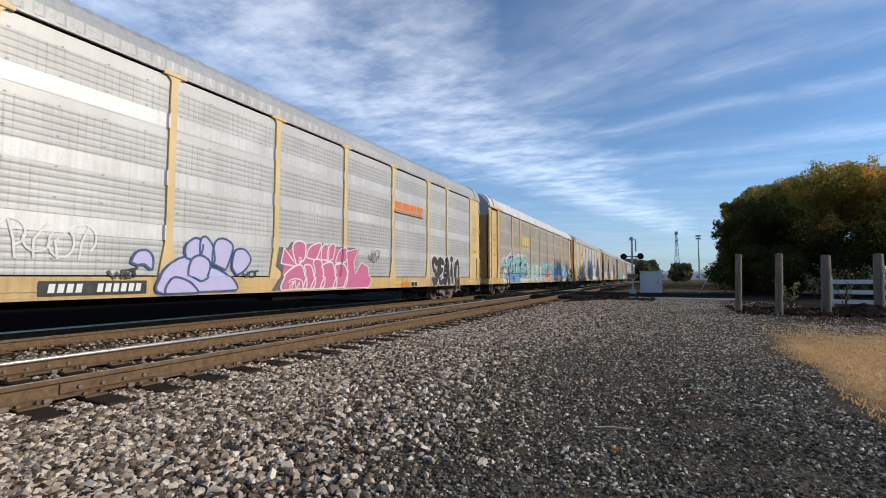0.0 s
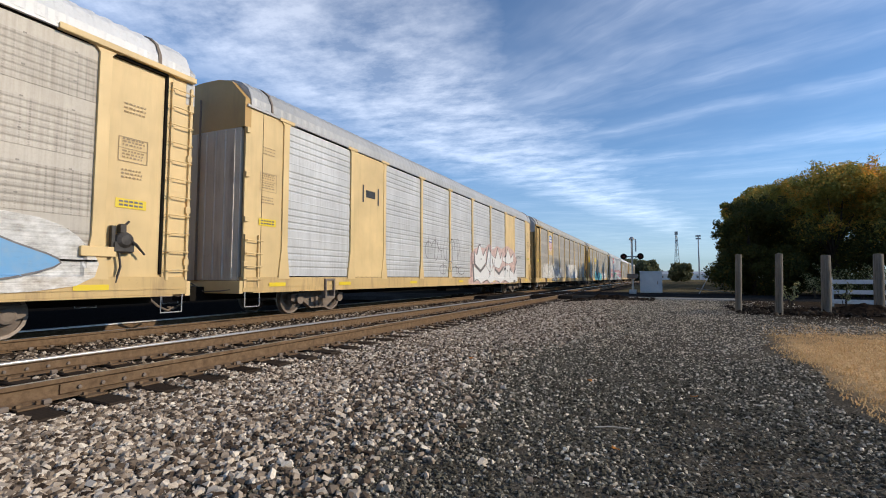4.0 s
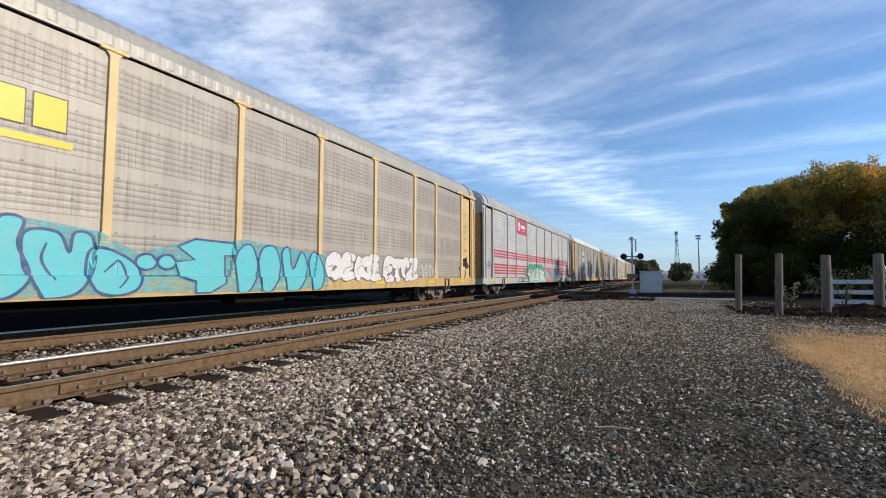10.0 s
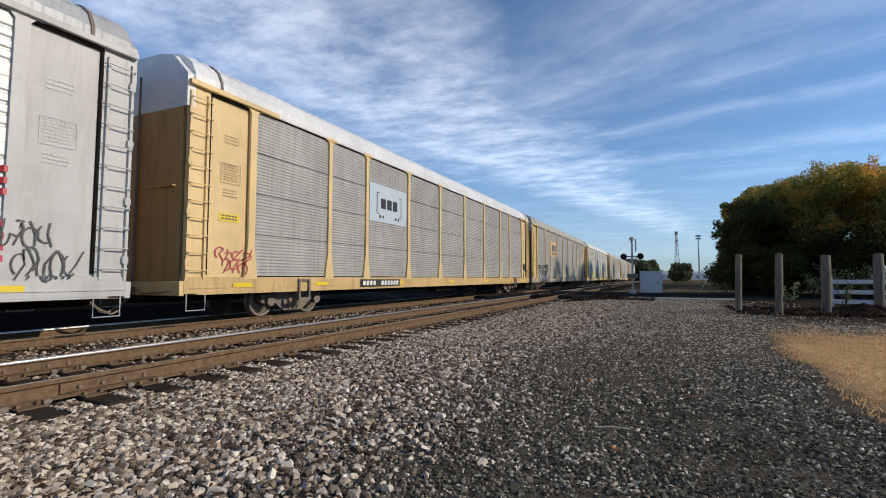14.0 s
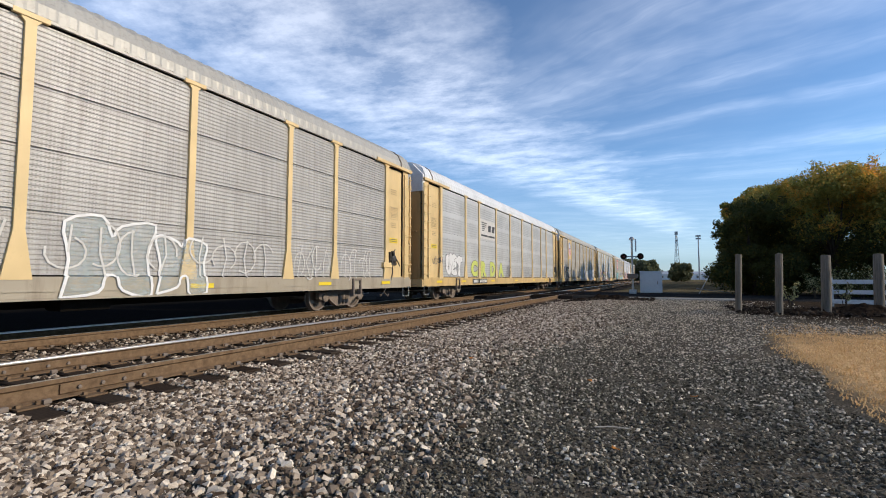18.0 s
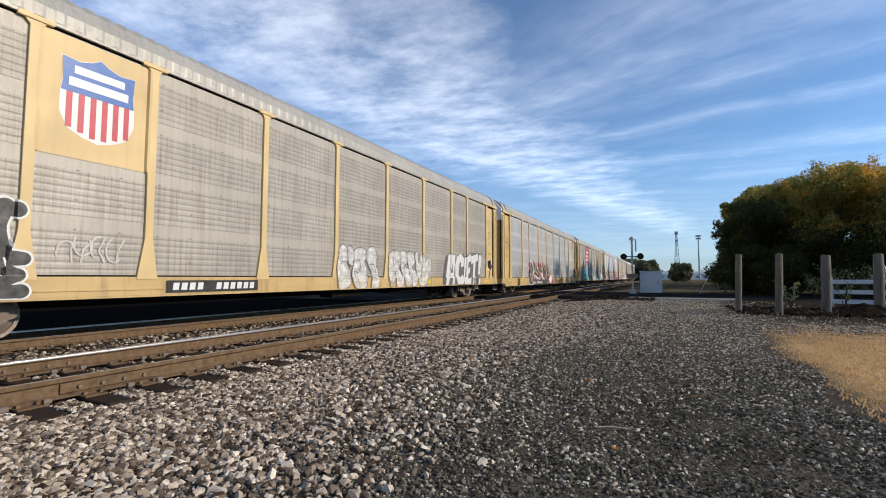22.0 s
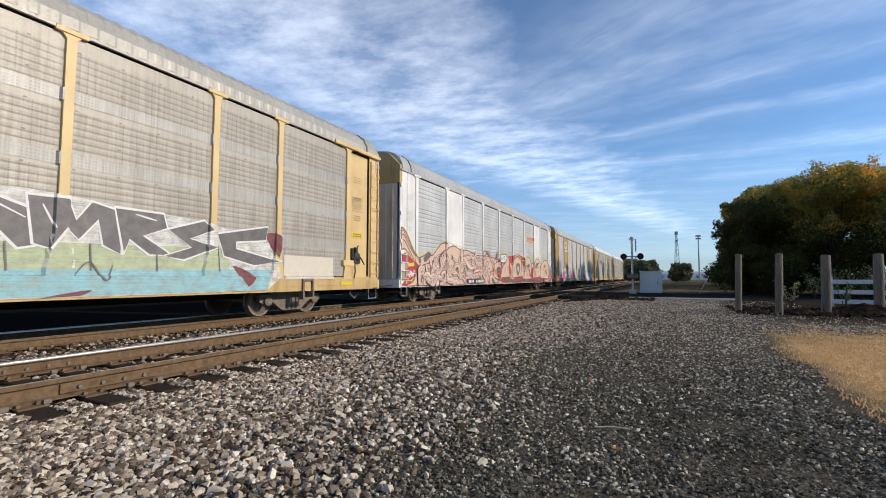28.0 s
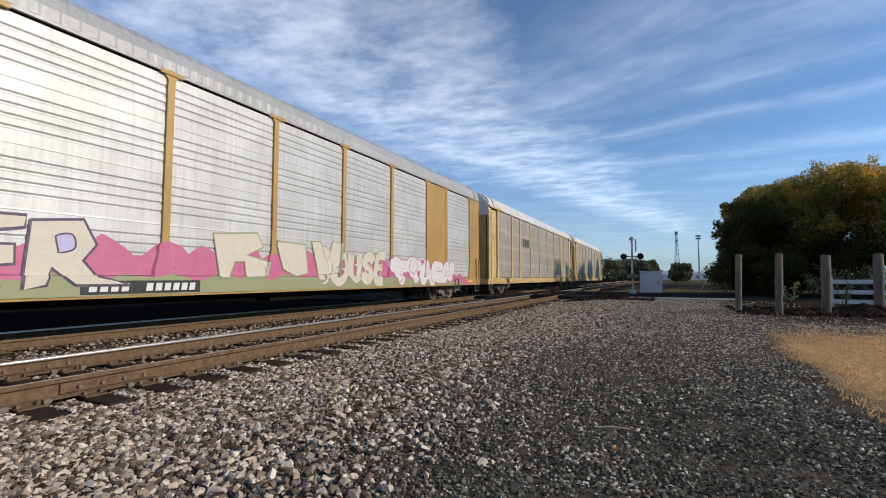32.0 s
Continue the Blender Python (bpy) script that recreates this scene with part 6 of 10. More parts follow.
    p.edge("smoke", 0.05, 3.98, 2.17, 4.05, 1.68)
    p.plate("smoke", None, 0, 6.64, 1.71, 7.11, 1.7, 6.9, 1.46)
    p.plate("smoke", None, 0, 7.25, 1.63, 7.52, 1.51, 7.25, 1.36)
    p.plate("smoke", None, 0, 7.95, 1.74, 8.47, 1.39, 7.9, 1.57)
    p.plate("smoke", None, 0, 8.67, 0.9, 9.08, 0.9, 9.03, 0.71, 8.59, 0.71)
    p.edge("smoke", 0.03, 1.3, 1.78, 1.85, 1.73)
    p.line("smoke", 0.05, 1.56, 0.85, 1.97, 0.94, 2.56, 0.71)
    p.line("smoke", 0.06, 2.79, 0.74, 3.4, 0.9, 4.06, 0.71)
    p.line("smoke", 0.06, 5.2, 0.86, 5.54, 0.82, 5.83, 0.71)
    p.line("smoke", 0.06, 6.28, 0.71, 6.88, 0.86, 7.5, 0.71)
    p.line("smoke", 0.025, 1.12, 2.1, 1.3, 2.16, 1.28, 1.89, 1.59, 1.97, 1.61, 1.85, 1.45, 1.86, 1.46, 2.05, 1.51, 2.18)


def piece_3(p):
    p.plate("milk", None, 0, -0.1, 2.25, 0.37, 2.48, 0.58, 2.17, 0.64, 2.53, 1.19, 2.47, 1.97, 2.51, 2.02, 2.05, 2.12, 2.06, 2.14, 2.46, 3.8, 2.5, 3.96, 2.23, 4.06, 2.5, 4.82, 2.54, 4.96, 2.07, 5.04, 2.54, 5.62, 2.5, 5.63, 1.97, 6, 1.92, 6.07, 1.04, 4.24, 1.01, 1.17, 1, 0.36, 1.13, -0.06, 1.23)
    p.plate("drab", None, 0, 2.04, 2, 2.22, 2.02, 2.24, 2.22, 2.12, 2.56, 2.07, 2.55)
    p.plate("drab", None, 0, 3.9, 2.51, 4.11, 2.5, 4.2, 2.06, 4.02, 2.05)
    p.plate("drab", None, 0, 4.9, 2.54, 5.08, 2.56, 5.06, 1.59, 5, 1.58)
    p.plate("drab", None, 0, 0.54, 2.38, 0.63, 2.39, 0.61, 2.11)
    p.plate("drab", None, 0, 2.13, 1.64, 2.23, 1.64, 2.22, 1.24)
    p.plate("drab", None, 0, 3.52, 1.69, 3.65, 1.7, 3.63, 1.35)
    p.line("drab", 0.09, 0.45, 1.88, 0.6, 1.79, 0.87, 1.78, 0.99, 1.63)
    p.line("coral", 0.05, 0.94, 2, 1.09, 2, 1.23, 2.06)
    p.line("chalk", 0.07, 7.32, 1.92, 6.94, 2.26, 6.67, 1.88, 6.92, 1.24, 7.6, 0.99, 8.33, 1.44, 8.26, 1.98, 7.7, 2.19, 7.19, 2.08)
    p.line("chalk", 0.06, 7.92, 2.22, 8.31, 2.49, 8.78, 2.38, 8.98, 1.83, 8.63, 1.08)
    p.line("chalk", 0.06, 9.16, 2.03, 9.82, 2.23, 10.25, 1.79, 9.91, 1.24, 9.18, 1.08)
    p.blob("chalk", None, 0, 7.15, 1.66, 7.72, 1.56, 7.41, 1.38)
    p.line("ghost", 0.04, 6, 1.89, 6.37, 1.86, 6.5, 1.23)


def piece_4(p):
    p.plate("ghost_cyan", None, 0, -7.14, 1.17, -7.06, 1.61, -6.86, 2.02, -6.57, 2.15, -6.01, 2.07, -5.23, 1.98, -4.41, 1.88, -3.67, 1.51, -2.86, 1.78, -1.14, 1.96, 1.81, 1.71, 1.82, 0.77, -1.11, 0.71, -3.65, 0.75, -6.51, 0.71, -6.95, 0.73)
    p.blob("cyan", "navy", 0.06, -6.96, 1.17, -6.95, 1.62, -6.68, 1.98, -6.33, 2.07, -6.13, 1.79, -5.98, 1.31, -6.09, 0.95, -6.4, 0.71, -6.75, 0.82)
    p.blob("cyan", "navy", 0.05, -6.17, 1.3, -6.26, 1.9, -6, 1.98, -5.86, 1.68, -5.73, 2, -5.45, 1.96, -5.51, 1.57, -5.34, 1.07, -5.62, 0.73, -6.02, 0.8)
    p.blob("cyan", "navy", 0.05, -5.42, 1.19, -5.44, 1.77, -4.99, 1.8, -4.82, 1.47, -4.75, 1.82, -4.48, 1.76, -4.46, 1.21, -4.71, 0.77, -5.26, 0.73)
    p.blob("cyan", "navy", 0.05, -4.56, 1.07, -4.49, 1.55, -4.05, 1.5, -3.66, 1.22, -3.69, 0.84, -4.11, 0.71, -4.47, 0.85)
    p.line("navy", 0.05, -6.92, 1.56, -6.55, 1.64, -6.42, 1.3, -6.77, 1.18, -6.16, 1.06)
    p.line("navy", 0.04, -6.73, 1.8, -6.38, 1.83, -6.3, 1.48)
    p.line("navy", 0.04, -5.93, 1.68, -5.87, 1, -5.75, 1.31)
    p.line("navy", 0.04, -5.14, 1.62, -5.2, 1.33, -5.01, 1)
    p.line("navy", 0.04, -4.3, 1.14, -4.04, 1.36, -3.89, 1.07, -4.03, 0.85)
    p.line("teal", 0.06, -6.64, 0.95, -6.4, 0.89, -6.26, 1.06)
    p.blob("navy", None, 0, -3.29, 1.36, -3.38, 1.22, -3.58, 1.18, -3.74, 1.27, -3.74, 1.43, -3.59, 1.53, -3.38, 1.5)
    p.blob("cyan", None, 0, -3.35, 1.36, -3.41, 1.25, -3.56, 1.22, -3.69, 1.29, -3.69, 1.41, -3.57, 1.48, -3.42, 1.46)
    p.blob("navy", None, 0, -2.89, 1.37, -2.97, 1.23, -3.17, 1.2, -3.32, 1.29, -3.33, 1.43, -3.18, 1.53, -2.98, 1.5)
    p.blob("cyan", None, 0, -2.95, 1.37, -3.01, 1.27, -3.16, 1.24, -3.27, 1.31, -3.27, 1.41, -3.16, 1.48, -3.02, 1.46)
    p.plate("cyan", "navy", 0.05, -2.9, 1.7, -2.52, 1.88, -1.54, 1.85, -1.46, 1.56, -1.77, 1.55, -1.75, 0.91, -2.14, 0.71, -2.49, 0.71, -2.5, 0.96, -2.84, 1.07, -2.95, 1.38, -2.51, 1.43)
    p.blob("cyan", "navy", 0.045, -1.53, 1.42, -1.35, 1.77, -1, 1.82, -0.82, 1.26, -1.11, 0.71, -1.46, 0.72)
    p.blob("cyan", "navy", 0.045, -0.79, 1.44, -0.63, 1.81, -0.26, 1.82, -0.07, 1.27, -0.39, 0.71, -0.75, 0.79)
    p.blob("cyan", "navy", 0.045, -0.04, 1.65, 0.21, 1.85, 0.38, 1.27, 0.71, 1.77, 0.93, 1.28, 0.56, 0.71, 0.07, 0.78)
    p.blob("cyan", "navy", 0.045, 1, 1.48, 1.24, 1.79, 1.58, 1.29, 1.48, 0.76, 1.08, 0.76)
    p.line("ghost_cyan", 0.05, -8.9, 1.85, -8.87, 1.6, -8.89, 1.24)
    p.line("ghost_cyan", 0.05, -8.55, 1.9, -8.57, 1.52, -8.69, 1.31)
    p.line("ghost_cyan", 0.05, -8.6, 1.66, -8.43, 1.39)
    p.line("ghost_cyan", 0.06, -8.29, 1.91, -8.25, 1.45, -8.06, 1.44, -7.93, 1.58, -8.06, 1.55, -8.01, 1.28, -7.7, 1.42)
    p.line("teal", 0.05, -7.16, 1.63, -7.4, 1.59, -7.53, 1.35, -7.46, 1.11, -7.28, 1.08)
    p.line("orange", 0.05, -7.39, 1.43, -7.25, 1.28, -7.35, 1.19)


def piece_5(p):
    p.plate("green", "smoke", 0.03, -4.84, 1.25, -4.82, 1.67, -4.02, 1.8, -3.93, 2, -3.49, 2.13, -3.3, 2.04, -2.87, 2.13, -2.72, 2.03, -2.31, 2.14, -1.53, 2.09, -0.55, 2.13, 0.21, 2.12, 0.84, 1.94, 1.35, 1.64, 1.27, 1.07, 0.25, 0.82, -2.82, 0.83, -3.82, 0.71, -4.19, 0.71, -4.14, 0.91, -4.43, 1.16)
    p.plate("mint", None, 0, -3.89, 0.96, -3.5, 1.28, -1.19, 1.34, 1.2, 1.23, 1.1, 0.71, -1.48, 0.71, -3.87, 0.71)
    p.plate("white", "black", 0.035, -4.63, 1.44, -4.18, 1.4, -3.96, 1.52, -3.8, 1.63, -3.46, 1.76, -3.47, 1.04, -3.75, 1.15, -3.99, 1.19, -4.35, 1.26)
    p.plate("mint", "black", 0.035, -3.39, 1.72, -3.07, 1.8, -3, 1.18, -2.79, 0.71, -3.24, 0.71, -3.52, 0.93)
    p.plate("white", "black", 0.035, -3, 1.61, -2.83, 1.76, -2.7, 1.3, -2.38, 1.67, -2.23, 1.78, -2.25, 0.94, -2.58, 0.75, -2.8, 0.93)
    p.plate("mint", "black", 0.035, -2.2, 1.68, -1.9, 1.82, -1.91, 1.32, -1.61, 0.91, -2.11, 0.86, -2.25, 1.19)
    p.plate("white", "black", 0.035, -1.84, 1.77, -1.13, 1.88, -1.01, 1.59, -1.42, 1.46, -1.08, 0.93, -1.3, 0.71, -1.54, 1.17, -1.67, 0.71, -1.9, 0.94)
    p.plate("mint", "black", 0.03, -0.98, 1.61, -0.5, 1.78, -0.42, 1.55, -0.75, 1.35, -0.3, 1.21, -0.4, 0.76, -0.9, 0.71)
    p.plate("white", "black", 0.03, -0.35, 1.72, -0.13, 1.8, -0.02, 1.36, 0.14, 1.82, 0.36, 1.74, 0.36, 0.89, -0.19, 0.75)
    p.plate("white", "black", 0.03, 0.42, 1.68, 1.1, 1.52, 0.99, 1.28, 0.66, 1.35, 0.78, 0.89, 0.39, 0.81)
    p.line("black", 0.08, -4.61, 1.4, -4.26, 1.16, -3.98, 0.91)
    p.edge("black", 0.1, -3.4, 1.7, -3.37, 1.06)
    p.edge("black", 0.09, -3.04, 1.56, -2.83, 1.04, -2.94, 0.81)
    p.edge("black", 0.07, -2.28, 1.68, -2.33, 0.94)
    p.edge("black", 0.07, -1.92, 1.67, -2.01, 1.07)
    p.edge("black", 0.06, -1.04, 1.53, -0.85, 0.93)
    p.edge("black", 0.05, 0.32, 1.68, 0.4, 1.07)
    p.blob("cyan", None, 0, -3.08, 1.46, -3.11, 1.33, -3.21, 1.3, -3.28, 1.38, -3.29, 1.52, -3.22, 1.6, -3.12, 1.58)
    p.blob("cyan", None, 0, -2.36, 1.19, -2.4, 1.07, -2.48, 1.04, -2.56, 1.12, -2.56, 1.25, -2.5, 1.32, -2.41, 1.3)
    p.blob("cyan", None, 0, -1.16, 1.67, -1.2, 1.6, -1.31, 1.57, -1.4, 1.62, -1.4, 1.7, -1.32, 1.76, -1.21, 1.75)
    p.blob("cyan", None, 0, -0.48, 1.07, -0.52, 0.97, -0.62, 0.95, -0.71, 1.01, -0.71, 1.12, -0.63, 1.19, -0.53, 1.17)
    p.blob("haze", None, 0, -3.56, 1.44, -3.59, 1.34, -3.68, 1.31, -3.75, 1.38, -3.75, 1.49, -3.69, 1.56, -3.6, 1.54)


def piece_7(p):
    p.plate("black", None, 0, -11.76, 1.23, -11.61, 1.65, -11.65, 2.16, -11.09, 2.16, -11.05, 1.9, -10.88, 1.89, -10.86, 2.13, -10.63, 2.12, -10.07, 2.13, -9.51, 2.15, -8.96, 2.2, -8.01, 2.25, -8.09, 1.9, -8.01, 0.71, -9.65, 0.72, -10.02, 0.71, -11.35, 0.71, -11.54, 0.96, -11.59, 1.24)
    p.blob("haze", "white", 0.03, -11.04, 0.96, -11.12, 1.27, -10.96, 1.4, -10.88, 1.22, -10.91, 0.96)
    p.blob("haze", None, 0, -10.4, 1.51, -10.43, 1.43, -10.49, 1.41, -10.54, 1.46, -10.55, 1.55, -10.5, 1.6, -10.43, 1.59)
    p.blob("haze", "white", 0.02, -10.17, 1.06, -10.09, 1.47, -9.99, 1.18, -10.06, 0.99)
    p.blob("haze", "white", 0.02, -9.4, 1.68, -9.29, 1.94, -9.15, 1.7, -9.27, 1.61)
    p.blob("haze", "white", 0.02, -8.63, 1.07, -8.5, 1.57, -8.31, 1.14, -8.46, 0.91)
    p.blob("haze", None, 0, -9.59, 1.81, -9.62, 1.7, -9.71, 1.67, -9.78, 1.74, -9.78, 1.86, -9.72, 1.95, -9.63, 1.93)
    p.line("white", 0.045, -11.39, 1.92, -11.41, 1.56, -11.55, 1.26, -11.72, 1.22, -11.74, 1.43, -11.55, 1.7)
    p.line("white", 0.045, -10.84, 1.57, -10.9, 1.73, -11.12, 1.68, -11.23, 1.29, -11.11, 1.08, -10.92, 0.96, -11.32, 0.71)
    p.line("white", 0.045, -10.58, 2.03, -10.55, 1.5, -10.46, 1.17, -10.29, 1, -10.52, 0.71)
    p.line("white", 0.04, -10.5, 2.04, -10.13, 1.98, -10.02, 1.64, -10.1, 1.35)
    p.line("white", 0.04, -9.72, 1.9, -9.68, 1.54, -9.62, 1.19, -9.8, 0.75)
    p.line("white", 0.04, -9.46, 0.92, -9.3, 1.17, -8.92, 1.22, -8.66, 0.94, -8.83, 0.71)
    p.line("white", 0.04, -8.2, 1.75, -7.95, 1.42, -8.21, 0.72)
    p.edge("white", 0.03, -11.63, 2.16, -11.09, 2.17)
    p.edge("white", 0.03, -10.86, 2.13, -10.63, 2.14)
    p.blob("blue", None, 0, -11.32, 1.11, -11.35, 1.01, -11.43, 0.98, -11.49, 1.05, -11.5, 1.17, -11.44, 1.24, -11.36, 1.21)
    p.blob("blue", None, 0, -11.21, 0.98, -11.24, 0.89, -11.3, 0.86, -11.36, 0.93, -11.37, 1.03, -11.31, 1.09, -11.24, 1.07)
    p.blob("blue", None, 0, -10.73, 1.15, -10.76, 1.05, -10.83, 1.03, -10.9, 1.09, -10.9, 1.2, -10.84, 1.27, -10.77, 1.25)
    p.blob("blue", None, 0, -10.27, 1.24, -10.3, 1.15, -10.37, 1.13, -10.44, 1.19, -10.44, 1.29, -10.38, 1.35, -10.31, 1.33)
    p.blob("blue", None, 0, -9.8, 0.85, -9.84, 0.76, -9.92, 0.74, -9.99, 0.8, -9.99, 0.91, -9.93, 0.97, -9.85, 0.95)
    p.blob("blue", None, 0, -9.15, 1.09, -9.19, 0.98, -9.29, 0.95, -9.38, 1.03, -9.38, 1.15, -9.3, 1.23, -9.2, 1.21)
    p.blob("blue", None, 0, -8.09, 0.89, -8.13, 0.78, -8.24, 0.76, -8.33, 0.83, -8.34, 0.95, -8.25, 1.03, -8.14, 1)
    p.blob("blue", None, 0, -9.75, 0.95, -9.77, 0.89, -9.82, 0.87, -9.86, 0.91, -9.86, 0.98, -9.82, 1.02, -9.77, 1.01)
    p.blob("blue", None, 0, -8.75, 0.94, -8.78, 0.86, -8.86, 0.84, -8.92, 0.9, -8.92, 0.98, -8.86, 1.04, -8.79, 1.02)
    p.blob("white", None, 0, -11.61, 0.96, -11.61, 0.95, -11.63, 0.94, -11.64, 0.95, -11.64, 0.97, -11.63, 0.98, -11.61, 0.98)
    p.blob("white", None, 0, -11.16, 0.84, -11.16, 0.82, -11.18, 0.82, -11.19, 0.83, -11.19, 0.85, -11.18, 0.86, -11.16, 0.85)
    p.blob("white", None, 0, -10.52, 1.28, -10.53, 1.27, -10.55, 1.26, -10.56, 1.27, -10.56, 1.29, -10.55, 1.3, -10.53, 1.3)
    p.blob("white", None, 0, -10.17, 0.89, -10.18, 0.88, -10.2, 0.87, -10.22, 0.88, -10.22, 0.9, -10.2, 0.92, -10.18, 0.91)
    p.blob("white", None, 0, -9.65, 1.3, -9.66, 1.29, -9.68, 1.28, -9.69, 1.29, -9.7, 1.31, -9.68, 1.33, -9.66, 1.32)
    p.blob("white", None, 0, -8.52, 1.33, -8.53, 1.31, -8.56, 1.31, -8.58, 1.32, -8.58, 1.34, -8.56, 1.36, -8.53, 1.35)


def piece_9(p):
    p.plate("smoke", None, 0, 6.11, 0.71, 6.35, 1.59, 6.5, 2.01, 6.85, 2.21, 7.62, 2.17, 7.69, 1.91, 7.81, 2.16, 8.58, 2.27, 8.77, 2.13, 9.57, 2.35, 10.56, 2.4, 11.24, 2.39, 10.8, 1.54, 10.87, 0.71, 9.62, 0.71, 8.64, 0.71, 7.31, 0.71)
    p.plate("white", "smoke", 0.02, 6.41, 0.71, 6.81, 2.17, 7.62, 2.14, 7.38, 0.71, 7.12, 0.71, 7.19, 1.04, 6.86, 1.02, 6.71, 0.71)
    p.plate("smoke", None, 0, 6.97, 1.27, 7.15, 1.75, 7.21, 1.29)
    p.plate("white", "smoke", 0.02, 7.57, 1.66, 7.81, 2.1, 8.29, 2.28, 8.67, 2.05, 8.64, 1.63, 8.31, 1.55, 8.27, 1.87, 8.06, 1.69, 7.98, 1.19, 8.16, 1.07, 8.54, 1.22, 8.68, 0.94, 8.42, 0.71, 7.8, 0.71, 7.6, 1.04)
    p.plate("white", "smoke", 0.02, 8.74, 2.06, 9.57, 2.32, 9.62, 1.92, 9.15, 1.81, 9.11, 1.54, 9.5, 1.6, 9.46, 1.28, 9.09, 1.23, 9.1, 0.99, 9.55, 1.07, 9.48, 0.71, 8.61, 0.71, 8.69, 1.46)
    p.plate("white", "smoke", 0.02, 9.62, 2.18, 10.63, 2.38, 10.58, 1.96, 10.29, 1.91, 10.08, 0.71, 9.75, 0.71, 9.95, 1.83, 9.64, 1.77)
    p.plate("white", "smoke", 0.02, 10.71, 2.23, 10.95, 2.36, 11.2, 2.19, 10.89, 1.23, 10.62, 1.22)
    p.blob("white", "smoke", 0.02, 10.56, 0.98, 10.81, 1.01, 10.8, 0.71, 10.49, 0.71)
    p.blob("ghost", "smoke", 0.03, -1.44, 1.39, -1.21, 2.05, -0.94, 2.04, -0.79, 1.78, -0.85, 1.55, -0.7, 1.24, -0.75, 0.86, -0.95, 0.71, -1.4, 0.71)
    p.blob("ghost", "smoke", 0.03, -0.77, 1.47, -0.87, 2, -0.65, 2.08, -0.53, 1.9, -0.51, 1.53, -0.66, 1.41)
    p.blob("ghost", "smoke", 0.03, -0.52, 1.62, -0.49, 1.95, -0.17, 2.06, 0.14, 1.97, 0.21, 1.72, 0.07, 1.59, 0.22, 1.26, 0.1, 0.71, -0.44, 0.71, -0.65, 1.15)
    p.blob("ghost", "smoke", 0.03, 0.15, 1.75, 0.27, 2.04, 0.61, 2.13, 0.83, 1.82, 0.74, 1.53, 0.91, 1.17, 0.87, 0.72, 0.43, 0.71, 0.5, 1.17, 0.3, 1.45)
    p.line("smoke", 0.03, -0.51, 1.53, -0.24, 1.64, -0.16, 1.4, -0.3, 1.2, -0.5, 1.25, -0.33, 0.97, -0.29, 0.71)
    p.line("smoke", 0.03, -1.19, 1.53, -0.92, 1.55, -0.75, 1.31)
    p.line("smoke", 0.03, 0.39, 1.48, 0.64, 1.49, 0.76, 1.2)
    p.blob("ghost", "smoke", 0.035, 1.5, 1.18, 1.54, 1.76, 1.74, 2.02, 2.06, 2.11, 2.36, 2.01, 2.46, 1.64, 2.29, 1.44, 2.63, 1.07, 2.53, 0.71, 2.11, 0.71, 2.03, 1.04, 1.79, 0.74, 1.63, 0.75)
    p.blob("ghost", "smoke", 0.035, 2.37, 1.95, 2.55, 2.09, 2.85, 2.05, 2.92, 1.66, 2.72, 1.5, 3.12, 1.34, 3.22, 0.8, 2.82, 0.71, 2.63, 1.07, 2.43, 1.45)
    p.blob("ghost", "smoke", 0.035, 2.9, 1.86, 3.05, 2.11, 3.41, 2.03, 3.54, 1.7, 3.35, 1.41, 3.71, 1.28, 3.64, 0.78, 3.29, 0.71, 3.18, 1.07)
    p.blob("ghost", "smoke", 0.035, 3.55, 1.91, 3.66, 2.12, 3.85, 2, 3.86, 1.64, 4.03, 2.01, 4.28, 1.96, 4.55, 1.22, 4.47, 0.76, 3.94, 0.71, 3.69, 1.21)
    p.blob("ghost", "smoke", 0.025, 4.48, 1.67, 4.61, 1.9, 4.93, 1.85, 5, 1.46, 4.74, 1.22, 4.89, 1.06, 4.54, 1.09)
    p.line("smoke", 0.04, 1.87, 1.81, 1.92, 1.52)
    p.line("smoke", 0.03, 2.08, 1.43, 2.04, 1.06)
    p.line("smoke", 0.03, 4.72, 1.76, 4.77, 1.53)


